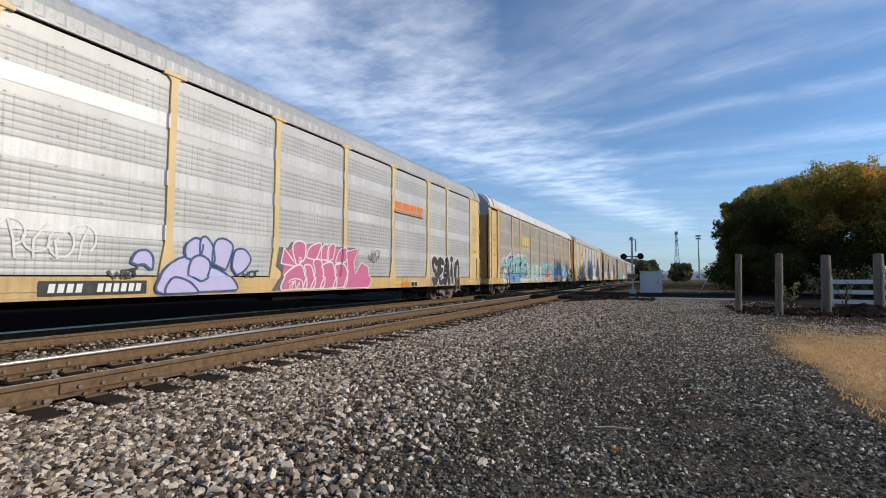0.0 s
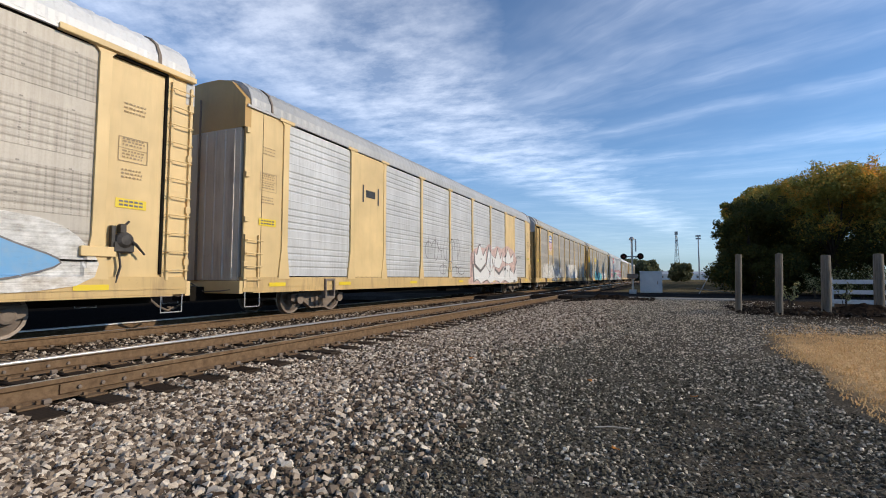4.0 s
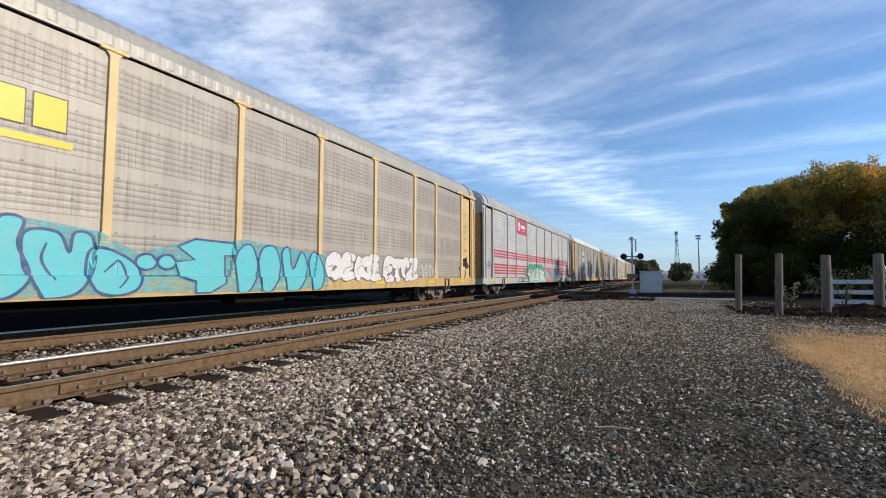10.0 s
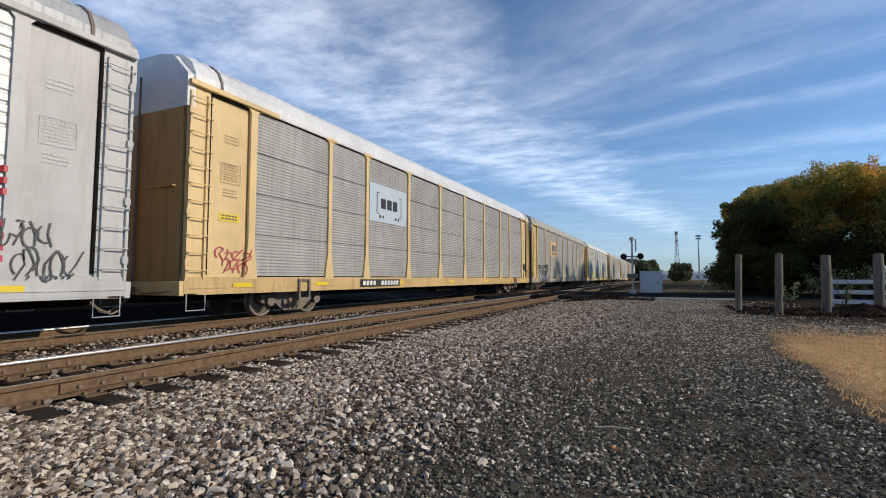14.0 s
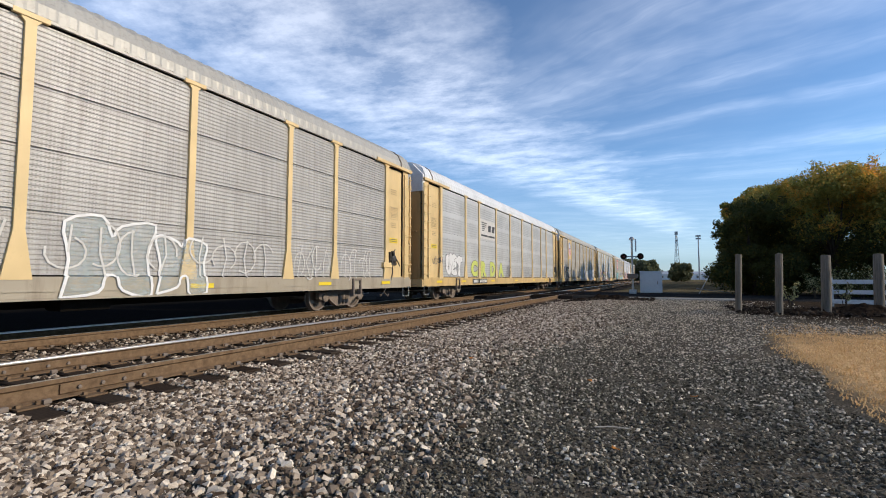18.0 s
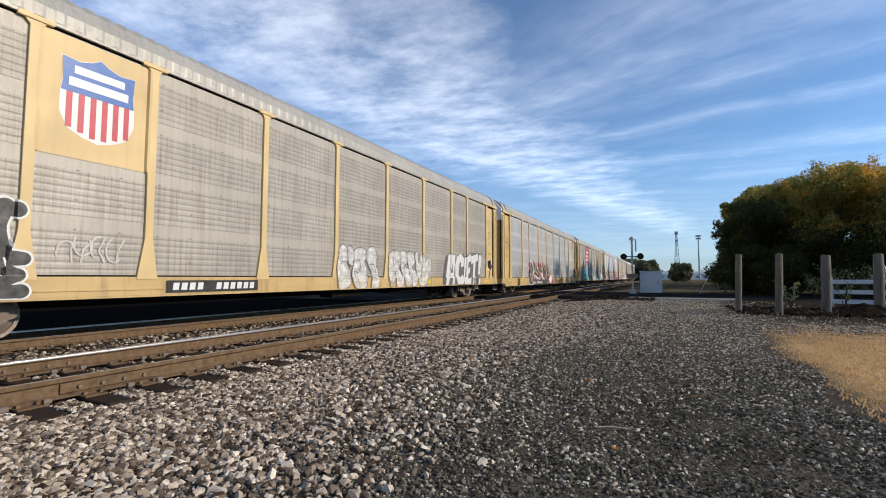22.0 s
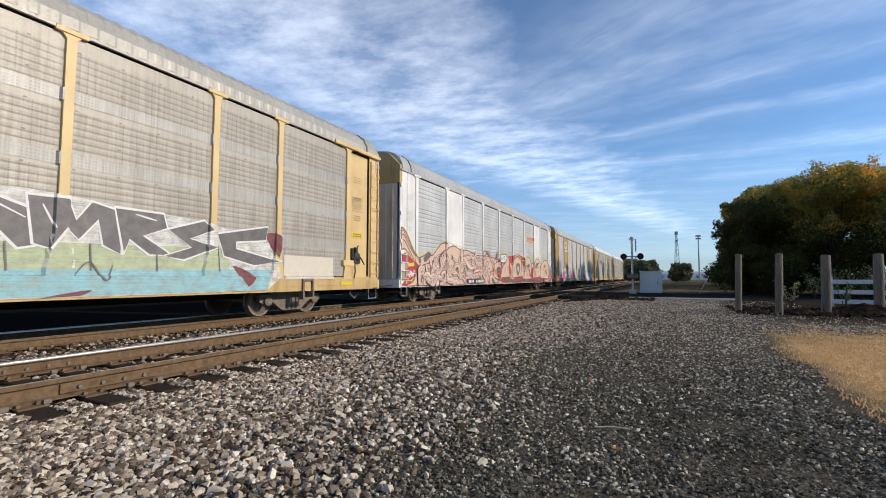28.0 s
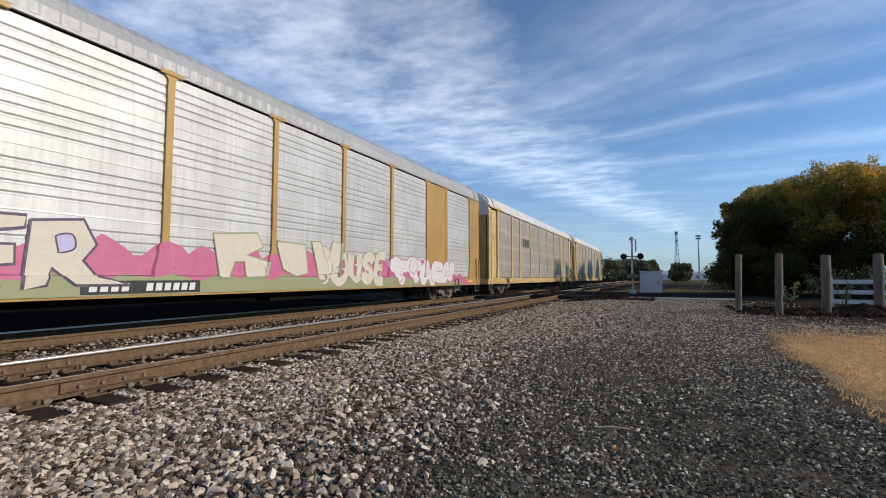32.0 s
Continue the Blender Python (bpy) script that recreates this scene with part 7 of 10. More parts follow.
def piece_10(p):
    p.plate("red", None, 0, -7.6, 1.81, -7.48, 2.06, -7.21, 2.24, -7.06, 2.21, -6.89, 1.91, -6.18, 2.19, -6, 2.47, -5.8, 2.34, -5.53, 2.05, -5.2, 2.08, -5.1, 2.32, -4.91, 2, -4.42, 2.35, -3.99, 1.95, -3.24, 2.22, -3.07, 1.96, -2.87, 2.46, -2.47, 2.08, -1.88, 1.82, -1.69, 2.29, -1.47, 1.85, -0.82, 2.29, -0.44, 1.74, 0.34, 1.25, 0.97, 0.86, 0.92, 0.51, -3.57, 0.51, -7.54, 0.51)
    p.plate("black", None, 0, -7.41, 0.51, -7.14, 0.79, -5.84, 0.96, -4.3, 1.06, -0.5, 0.91, -0.53, 0.51, -3.57, 0.51, -6.83, 0.51)
    p.blob("black", "white", 0.1, -7.54, 1.14, -7.4, 1.68, -7.05, 2.12, -6.67, 2.3, -6.22, 2.13, -5.92, 1.69, -5.85, 1.17, -6.07, 0.65, -6.67, 0.51, -7.27, 0.54, -7.49, 0.8)
    p.blob("white", None, 0, -7.05, 1.24, -6.95, 1.43, -6.46, 1.46, -6.23, 1.26, -6.31, 0.96, -6.52, 0.82, -6.88, 0.87)
    p.plate("black", "white", 0.05, -6.78, 0.78, -6.82, 1.72, -6.65, 1.91, -6.47, 1.7, -6.44, 0.96, -6.51, 0.77)
    p.blob("maroon", None, 0, -6.99, 0.97, -6.93, 1.15, -6.85, 1.11, -6.88, 0.85)
    p.blob("red", None, 0, -6.43, 1.16, -6.28, 1.26, -6.31, 1.01, -6.42, 0.86)
    p.plate("black", "white", 0.075, -5.78, 1.25, -5.82, 2.07, -5.54, 2.38, -5.31, 2.07, -5.35, 1.62, -4.8, 2.24, -4.59, 1.9, -4.37, 1.55, -4.43, 1.06, -4.81, 0.95, -5.05, 1.21, -5.7, 1.2)
    p.edge("white", 0.06, -5.73, 1.51, -5.29, 1.6, -4.7, 1.4)
    p.blob("white", None, 0, -5.37, 1.21, -4.66, 1.06, -4.92, 0.86, -5.21, 0.93)
    p.plate("red", None, 0, -5.21, 0.95, -4.68, 0.89, -4.17, 1, -4.91, 0.6)
    p.plate("black", "white", 0.065, -4.46, 1.71, -3.72, 2.43, -2.98, 1.8, -2.95, 0.93, -3.36, 0.94, -3.61, 1.46, -3.98, 1.51, -4.16, 0.92, -4.37, 0.98)
    p.plate("white", None, 0, -3.48, 1.4, -2.95, 0.93, -2.61, 0.86, -2.77, 1.52)
    p.plate("white", None, 0, -4.3, 0.88, -4.02, 1.54, -3.83, 1.52, -4.09, 0.88)
    p.plate("black", "white", 0.06, -2.98, 1.74, -2.38, 2.33, -1.74, 1.81, -1.71, 0.89, -2.07, 1.37, -2.43, 0.9, -2.78, 0.97)
    p.plate("black", "white", 0.055, -1.62, 1.04, -1.58, 1.84, -1.27, 2.36, -1.01, 1.87, -1.14, 1.52, -0.33, 2.08, -0.15, 1.92, -0.91, 1.28, -0.25, 0.91, -0.13, 1.98, 0.1, 1.42, -0.25, 0.77, -1.22, 0.51)
    p.plate("white", None, 0, -1.12, 0.92, -0.55, 1.07, 0.47, 1.34, 0.43, 0.9, -0.04, 0.51, -0.54, 0.74)
    p.blob("yellow", None, 0, -5.86, 1.43, -5.91, 1.3, -6.03, 1.26, -6.13, 1.35, -6.14, 1.49, -6.04, 1.58, -5.92, 1.56)
    p.blob("yellow", None, 0, -5.8, 1.36, -5.83, 1.29, -5.89, 1.27, -5.95, 1.31, -5.95, 1.39, -5.9, 1.44, -5.83, 1.43)
    p.blob("yellow", None, 0, -4.63, 1.9, -4.67, 1.81, -4.77, 1.78, -4.84, 1.83, -4.85, 1.93, -4.77, 2, -4.68, 1.99)
    p.blob("yellow", None, 0, -4.63, 1.76, -4.66, 1.69, -4.73, 1.67, -4.79, 1.71, -4.79, 1.78, -4.74, 1.83, -4.66, 1.82)
    p.blob("yellow", None, 0, -4.61, 1.4, -4.64, 1.33, -4.72, 1.31, -4.78, 1.35, -4.78, 1.43, -4.72, 1.48, -4.65, 1.47)
    p.blob("yellow", None, 0, -3.3, 1.83, -3.35, 1.73, -3.46, 1.7, -3.56, 1.76, -3.56, 1.87, -3.47, 1.94, -3.35, 1.93)
    p.blob("yellow", None, 0, -3.26, 1.67, -3.29, 1.62, -3.35, 1.6, -3.41, 1.64, -3.41, 1.7, -3.36, 1.74, -3.29, 1.73)
    p.blob("yellow", None, 0, -1.94, 1.82, -1.99, 1.73, -2.11, 1.7, -2.2, 1.76, -2.2, 1.85, -2.11, 1.91, -2, 1.9)
    p.blob("yellow", None, 0, -1.43, 1.23, -1.49, 1.14, -1.61, 1.11, -1.71, 1.18, -1.71, 1.27, -1.62, 1.33, -1.49, 1.31)
    p.blob("yellow", None, 0, -0.65, 1.32, -0.7, 1.24, -0.82, 1.22, -0.92, 1.27, -0.92, 1.36, -0.83, 1.42, -0.71, 1.4)
    p.blob("yellow", None, 0, -2.99, 0.93, -3.02, 0.86, -3.11, 0.85, -3.17, 0.9, -3.18, 0.97, -3.11, 1.02, -3.03, 1)
    p.blob("yellow", None, 0, -5.92, 0.72, -5.95, 0.64, -6.02, 0.63, -6.08, 0.68, -6.08, 0.77, -6.03, 0.82, -5.95, 0.8)
    p.blob("yellow", None, 0, -1.16, 0.63, -1.21, 0.56, -1.31, 0.54, -1.4, 0.6, -1.41, 0.68, -1.32, 0.73, -1.21, 0.71)
    p.blob("yellow", None, 0, -7.51, 1.62, -7.53, 1.56, -7.57, 1.55, -7.61, 1.58, -7.61, 1.65, -7.58, 1.69, -7.53, 1.68)
    p.blob("cream", None, 0, -3.3, 0.64, -3.36, 0.52, -3.51, 0.51, -3.62, 0.58, -3.63, 0.72, -3.52, 0.8, -3.37, 0.77)


def piece_11(p):
    p.plate("white", None, 0, -2.36, 2.54, -2.27, 2.56, -2.22, 2.44, -1.8, 2.44, -1.75, 1.66, -1.26, 1.7, -1.25, 1.94, -1.21, 1.67, -0.93, 1.52, -0.74, 1.06, -0.64, 0.71, -1.39, 0.71, -2.26, 0.71)
    p.plate("black", None, 0, -2.35, 2.33, -1.92, 2.37, -1.89, 1.77, -2.05, 1.68, -2.31, 1.62)
    p.plate("cyan", None, 0, -2.35, 2.31, -1.96, 2.33, -2.09, 1.95, -2.33, 1.85)
    p.edge("white", 0.04, -1.93, 2.33, -2.12, 1.87)
    p.edge("white", 0.04, -2, 2.12, -1.98, 1.69)
    p.plate("black", None, 0, -2.31, 1.59, -1.97, 1.67, -2.15, 1.32, -2.29, 1.16)
    p.plate("black", None, 0, -1.87, 1.51, -1.01, 1.53, -0.75, 0.99, -0.79, 0.84, -1.32, 0.71, -2.26, 0.71, -2.29, 1.08, -2.03, 1.34)
    p.line("teal", 0.045, -1.69, 1.2, -1.6, 1.32, -1.61, 1.06, -1.73, 1.06, -1.48, 1.17, -1.54, 1.29, -1.46, 1.11, -1.57, 0.98)
    p.plate("ghost", None, 0, 0.87, 2.14, 1.34, 2.38, 3.79, 2.47, 6.92, 2.28, 8.76, 1.93, 9.17, 1.08, 8.7, 0.73, 5.77, 0.71, 4.74, 0.71, 2.33, 0.71, 1.7, 0.71, 0.34, 0.81, 0.21, 1.18, 0.97, 1.31)
    p.plate("lime_mist", None, 0, 1.23, 1.54, 7.59, 1.73, 7.6, 1.24, 1.25, 1.14)
    p.plate("sky_mist", None, 0, 0.32, 1.13, 8.85, 1.25, 8.7, 0.73, 2.01, 0.73, 0.45, 0.85)
    p.plate("chalk", None, 0, -0.76, 1.06, -0.57, 1.22, -0.27, 1.28, -0.05, 1.12, 0.35, 1.16, 0.36, 0.89, -0.7, 0.91)
    p.blob("maroon", None, 0, 0.44, 1.77, 0.67, 2.2, 0.94, 2.07, 0.98, 1.62, 0.64, 1.52)
    p.blob("maroon", None, 0, 1.29, 0.79, 1.46, 1.07, 1.73, 0.78)
    p.blob("maroon", None, 0, 2.64, 0.76, 2.92, 1.16, 3.27, 0.71)
    p.blob("maroon", None, 0, 4.02, 0.71, 4.74, 0.83, 4.51, 0.71)
    p.blob("maroon", None, 0, 7.67, 1.32, 8.32, 1.08, 8.03, 0.82)
    p.blob("coral", None, 0, 1.31, 1.7, 1.42, 1.9, 1.46, 1.58)
    p.blob("maroon", None, 0, 8.61, 2.13, 9.16, 2.12, 9.01, 1.51)
    p.plate("smoke", "white", 0.05, 1.04, 2.27, 2.31, 2.38, 2.68, 1.92, 2.41, 1.6, 1.82, 1.5, 1.5, 2.04, 1.1, 2.06)
    p.plate("white", None, 0, 1.73, 2.05, 2.12, 2.16, 2.3, 1.83, 1.89, 1.71)
    p.plate("smoke", "white", 0.05, 2.45, 2.43, 3.18, 2.4, 3.93, 2.14, 4.07, 1.59, 3.71, 1.5, 3.39, 1.87, 3.01, 1.62, 2.7, 1.61, 3, 2.02, 2.46, 2.16)
    p.plate("smoke", "white", 0.045, 3.79, 2.39, 4.37, 2.4, 4.49, 2.05, 4.72, 2.4, 5.25, 2.27, 5.24, 1.47, 4.91, 1.62, 4.83, 2.07, 4.55, 1.69, 4.36, 1.88, 4.14, 1.52, 3.9, 1.59)
    p.plate("smoke", "white", 0.045, 5.09, 2.35, 6.01, 2.34, 6.1, 2.04, 5.63, 1.86, 6.23, 1.5, 5.75, 1.48, 5.37, 1.76, 5.27, 1.47)
    p.plate("smoke", "white", 0.04, 6.1, 2.04, 6.92, 2.31, 7.15, 2.1, 6.61, 1.88, 7.25, 1.72, 6.47, 1.41, 6.03, 1.49, 6.62, 1.69)
    p.plate("smoke", "white", 0.04, 7.25, 2.05, 8.72, 2.35, 8.65, 1.98, 7.76, 1.88, 7.77, 1.74, 9.17, 1.47, 8.31, 1.33, 7.43, 1.53)
    p.line("white", 0.03, 1.21, 2.17, 2.2, 2.27, 2.46, 1.91)
    p.line("white", 0.03, 2.63, 2.35, 3.19, 2.29, 3.8, 2)
    p.line("white", 0.03, 4.01, 2.25, 4.2, 1.87)
    p.line("white", 0.03, 5.46, 2.26, 5.87, 2.18)
    p.edge("smoke", 0.03, 2.06, 1.54, 2.09, 1.14)
    p.edge("smoke", 0.03, 2.65, 1.56, 2.68, 1.14)
    p.edge("smoke", 0.03, 3.56, 1.6, 3.6, 1.15)
    p.edge("smoke", 0.03, 4.72, 1.65, 4.75, 1.16)
    p.edge("smoke", 0.03, 5.88, 1.7, 5.92, 1.17)
    p.edge("smoke", 0.03, 7.25, 1.76, 7.3, 1.18)
    p.line("smoke", 0.03, 0.4, 1.3, 0.58, 1.48, 0.65, 1.24, 0.76, 1.52, 0.9, 1.31, 0.96, 1.56)
    p.line("smoke", 0.03, 4.49, 1.07, 4.72, 1.32, 4.98, 0.99, 5.1, 1.28)


def piece_12(p):
    p.blob("salmon", "maroon", 0.05, -13.2, 2.94, -13.07, 2.97, -12.77, 2.78, -12.44, 2.38, -12.1, 2.02, -11.8, 1.88, -11.24, 1.99, -10.83, 2.15, -10.53, 2.02, -9.9, 2.42, -9.47, 2.64, -8.97, 2.62, -9.18, 2.21, -10.52, 1.69, -11.79, 1.45, -12.2, 1.73, -12.58, 2.01, -12.94, 2.18, -13.2, 2.19)
    p.line("lime", 0.04, -13.2, 2.99, -13.05, 3.02, -12.73, 2.82, -12.39, 2.41, -12.04, 2.06, -11.75, 1.97, -11.21, 2.08, -10.8, 2.22, -10.5, 2.14, -9.87, 2.52, -9.42, 2.72, -8.81, 2.7, -7.49, 2.59, -6.46, 2.63)
    p.line("maroon", 0.04, -13.2, 2.71, -12.96, 2.71, -12.54, 2.29, -11.86, 1.78)
    p.line("maroon", 0.04, -13.2, 2.51, -12.95, 2.5, -12.59, 2.17, -11.97, 1.61)
    p.line("maroon", 0.03, -13.2, 2.85, -13.02, 2.87, -12.64, 2.51, -12.21, 2.01)
    p.blob("smoke", None, 0, -11.36, 1.85, -10.97, 2.1, -10.61, 2.08, -10.96, 1.79, -11.29, 1.7)
    p.blob("smoke", None, 0, -11.86, 1.82, -11.56, 1.84, -11.59, 1.66, -11.83, 1.67)
    p.plate("red", "lime", 0.045, -13.2, 1.94, -12.84, 2.05, -12.31, 1.84, -11.78, 1.53, -12.17, 1.06, -12.49, 0.93, -13.2, 0.94)
    p.plate("cream", None, 0, -13.18, 1.69, -12.87, 1.67, -12.87, 1.27, -13.13, 1.34)
    p.plate("olive", None, 0, -13.18, 1.26, -12.9, 1.29, -12.86, 1.01, -13.17, 1.04)
    p.plate("yellow", None, 0, -12.67, 1.61, -12.18, 1.67, -12.15, 1.53, -12.65, 1.49)
    p.line("white", 0.05, -12.69, 1.29, -12.55, 1.06, -12.5, 1.33, -12.39, 1.08, -12.38, 1.3, -12.26, 1.12, -12.19, 1.38, -12.13, 1.12)
    p.line("white", 0.05, -12.72, 1.17, -12.12, 1.22)
    p.blob("salmon", "maroon", 0.05, -12.83, 0.71, -12.28, 0.93, -11.85, 1.45, -10.52, 1.76, -9.37, 2.26, -8.39, 2.58, -7.48, 2.44, -6.45, 2.46, -5.26, 2.28, -3.88, 2.27, -2.16, 2.16, -1.7, 1.27, -2.15, 0.71, -6.41, 0.71, -10.48, 0.71)
    p.blob("salmon", "maroon", 0.05, -4.29, 2.46, -4.04, 2.54, -3.62, 2.59, -3.24, 2.53, -2.89, 2.25, -2.52, 1.93, -2.44, 1.58, -2.56, 1.16, -2.09, 0.96, -0.93, 0.8, -1.07, 0.71, -3.23, 0.71, -4.2, 0.71)
    p.blob("smoke", None, 0, -3.83, 2.43, -3.62, 2.56, -3.24, 2.44, -2.98, 2.19, -3.23, 2.23, -3.54, 2.37)
    p.blob("smoke", None, 0, -3, 0.87, -2.84, 1.06, -2.38, 0.8, -2.26, 0.71, -2.83, 0.71)
    p.blob("smoke", None, 0, -2.6, 1.57, -2.32, 1.69, -2.12, 1.6, -2.5, 1.4, -2.73, 1.39)
    p.blob("smoke", None, 0, -3.54, 0.74, -3.44, 0.97, -3.31, 0.71)
    p.line("maroon", 0.05, -4.02, 2.13, -3.74, 2.04, -3.37, 1.9, -3.58, 1.69, -4, 1.64)
    p.line("maroon", 0.05, -3.37, 1.9, -2.97, 2.04, -2.63, 1.67, -2.94, 1.38, -3.35, 1.41)
    p.line("maroon", 0.04, -3.5, 1.42, -3.43, 1.57, -3.11, 1.54, -3.02, 1.25, -3.26, 1.14, -3.45, 1.27)
    p.line("maroon", 0.05, -3.58, 1.51, -3.33, 0.97, -3.54, 0.71)
    p.line("maroon", 0.05, -2.85, 1.29, -2.2, 1.15, -1.75, 0.71)
    p.line("maroon", 0.04, -3.39, 2.46, -3.14, 2.21, -2.66, 1.87)
    p.line("maroon", 0.04, -4.03, 2.31, -3.82, 2.3, -3.71, 2.13)
    p.line("maroon", 0.04, -3.95, 1.4, -3.71, 1.32, -3.62, 0.97, -3.82, 0.8)
    p.blob("salmon", "maroon", 0.05, -2.28, 1.83, -1.49, 2.04, -1.09, 1.78, -1.01, 1.18, -1.32, 0.93, -2.09, 0.99, -2.49, 1.27)
    p.blob("salmon", "maroon", 0.05, -2.47, 1.92, -2.15, 2.29, -1.85, 2.62, -1.65, 2.53, -1.71, 2.24, -2.03, 1.96, -2.28, 1.86)
    p.blob("smoke", None, 0, -2.19, 2.16, -1.86, 2.56, -1.72, 2.46, -1.78, 2.23, -2.04, 2.07)
    p.blob("smoke", None, 0, -1.98, 1.53, -1.64, 1.7, -1.21, 1.59, -1.13, 1.18, -1.5, 0.96, -1.86, 1.04)
    p.blob("red", None, 0, -1.84, 1.23, -1.69, 1.45, -1.35, 1.47, -1.27, 1.24, -1.5, 1.03, -1.73, 1.05)
    p.plate("orange", None, 0, -2.38, 1.46, -2.17, 1.61, -1.9, 1.37, -2.05, 1.15)
    p.line("maroon", 0.04, -1.48, 1.98, -1.14, 1.75, -0.8, 1.77)
    p.line("maroon", 0.04, -1.05, 1.66, -1.07, 1.18, -0.89, 0.95)
    p.plate("red", None, 0, 0.35, 2.46, 1.12, 2.51, 2.77, 2.7, 4.68, 2.46, 4.06, 2.1, 2.11, 2.44, 1.24, 1.77, 0.9, 1.18, 0.47, 1.38)
    p.blob("salmon", "maroon", 0.05, -1.02, 1.04, -0.98, 1.42, -0.73, 1.74, -0.03, 2.11, 0.35, 2.42, 0.55, 2.17, 0.49, 1.61, 0.59, 1.04)
    p.line("lime", 0.05, -1.05, 1.66, -0.8, 1.86, -0.03, 2.18, 0.43, 2.5, 0.61, 2.14)
    p.line("maroon", 0.04, -0.36, 1.19, -0.24, 1.64, 0.05, 1.92)
    p.line("maroon", 0.04, 0.08, 1.07, 0.17, 1.6, 0.37, 1.88)
    p.blob("white", "black", 0.06, -1.4, 2.22, -1.14, 2.46, -0.62, 2.55, -0.05, 2.53, 0.06, 2.25, -0.32, 2.01, -1, 2.01, -1.31, 2.09)
    p.line("black", 0.045, -1.21, 2.34, -1.06, 2.32, -1.03, 2.17, -1.2, 2.1, -1.21, 2.34)
    p.edge("black", 0.04, -0.94, 2.39, -0.86, 2.15, -0.79, 2.31, -0.7, 2.15, -0.63, 2.41)
    p.line("black", 0.045, -0.22, 2.42, -0.44, 2.38, -0.46, 2.21, -0.24, 2.18)
    p.line("lime", 0.05, -1.38, 2.43, -1.02, 2.55, -0.13, 2.63, 0.19, 2.47)
    p.blob("salmon", "lime", 0.05, 0.73, 2.04, 1.37, 1.66, 1.58, 1.04, 0.81, 1.04, 1.15, 1.5)
    p.blob("salmon", "maroon", 0.05, 1.26, 1.04, 1.24, 1.79, 1.61, 2.19, 2.32, 2.49, 3.02, 2.4, 3.84, 1.95, 3.92, 1.04)
    p.line("lime", 0.05, 1.14, 1.79, 1.6, 2.29, 2.32, 2.58, 3.14, 2.49, 4, 1.99)
    p.blob("smoke", None, 0, 2.13, 1.69, 2.34, 2.02, 2.91, 2.06, 3.18, 1.74, 2.7, 1.2, 2.25, 1.35)
    p.blob("salmon", None, 0, 2.41, 1.7, 2.68, 1.91, 2.94, 1.65, 2.58, 1.39)
    p.line("maroon", 0.04, 1.74, 1.1, 1.82, 1.68, 2.12, 2.08)
    p.line("maroon", 0.04, 3.29, 1.11, 3.4, 1.75)
    p.blob("smoke", None, 0, 0.04, 0.86, -0.08, 0.71, -0.34, 0.71, -0.56, 0.79, -0.56, 0.95, -0.36, 1.05, -0.09, 1.01)
    p.blob("red", None, 0, -0.03, 0.72, -0.12, 0.71, -0.33, 0.71, -0.49, 0.71, -0.49, 0.77, -0.33, 0.81, -0.12, 0.79)
    p.blob("smoke", None, 0, 0.72, 0.85, 0.58, 0.71, 0.28, 0.71, 0.05, 0.77, 0.04, 0.94, 0.27, 1.05, 0.57, 1.01)
    p.blob("red", None, 0, 0.64, 0.71, 0.53, 0.71, 0.3, 0.71, 0.12, 0.71, 0.12, 0.75, 0.3, 0.8, 0.53, 0.78)
    p.blob("smoke", None, 0, 1.42, 0.78, 1.33, 0.71, 1.13, 0.71, 0.97, 0.73, 0.96, 0.85, 1.12, 0.92, 1.32, 0.89)
    p.blob("smoke", None, 0, 2.01, 0.77, 1.91, 0.71, 1.69, 0.71, 1.52, 0.71, 1.52, 0.84, 1.69, 0.92, 1.91, 0.89)
    p.blob("smoke", None, 0, 2.66, 0.75, 2.56, 0.71, 2.31, 0.71, 2.12, 0.71, 2.12, 0.83, 2.31, 0.91, 2.55, 0.88)
    p.blob("smoke", None, 0, 3.38, 0.74, 3.26, 0.71, 2.99, 0.71, 2.79, 0.71, 2.78, 0.82, 2.99, 0.91, 3.25, 0.87)
    p.blob("salmon", "maroon", 0.05, 3.82, 0.95, 3.93, 1.45, 4.04, 1.84, 4.47, 2.19, 4.95, 2.53, 5.49, 2.58, 5.99, 2.32, 6.21, 1.92, 6.15, 1.55, 5.81, 1.28, 5.87, 0.92)
    p.line("lime", 0.06, 2.84, 2.29, 3.39, 2.33, 3.85, 2.27, 4.55, 2.35, 5.05, 2.61, 5.73, 2.65, 6.21, 2.35, 6.3, 1.68)
    p.line("lime", 0.06, 3.35, 2.32, 3.41, 1.88, 3.62, 1.36)
    p.line("lime", 0.06, 6.89, 2.08, 7.43, 2.53, 8.3, 2.69, 9.16, 2.21, 10.02, 2.4, 11.38, 2.63)
    p.plate("red", None, 0, 3.42, 1.83, 3.57, 1.84, 3.61, 1.48, 3.54, 1.43)
    p.blob("smoke", None, 0, 3.4, 2.33, 3.5, 2.39, 3.58, 2.08, 3.54, 1.8, 3.44, 2.06)
    p.line("maroon", 0.05, 4.75, 1.15, 4.78, 1.59, 4.97, 1.91, 5.42, 2.06)
    p.line("maroon", 0.06, 5, 1.13, 5.03, 1.72, 5.23, 2.03, 5.63, 2.01, 5.82, 1.65, 5.68, 1.29)
    p.line("maroon", 0.04, 5.24, 1.15, 5.22, 1.51, 5.35, 1.79, 5.64, 1.82)
    p.blob("smoke", None, 0, 5.11, 1.59, 5.2, 1.97, 5.65, 2.07, 5.78, 1.89, 5.41, 1.85, 5.29, 1.49)
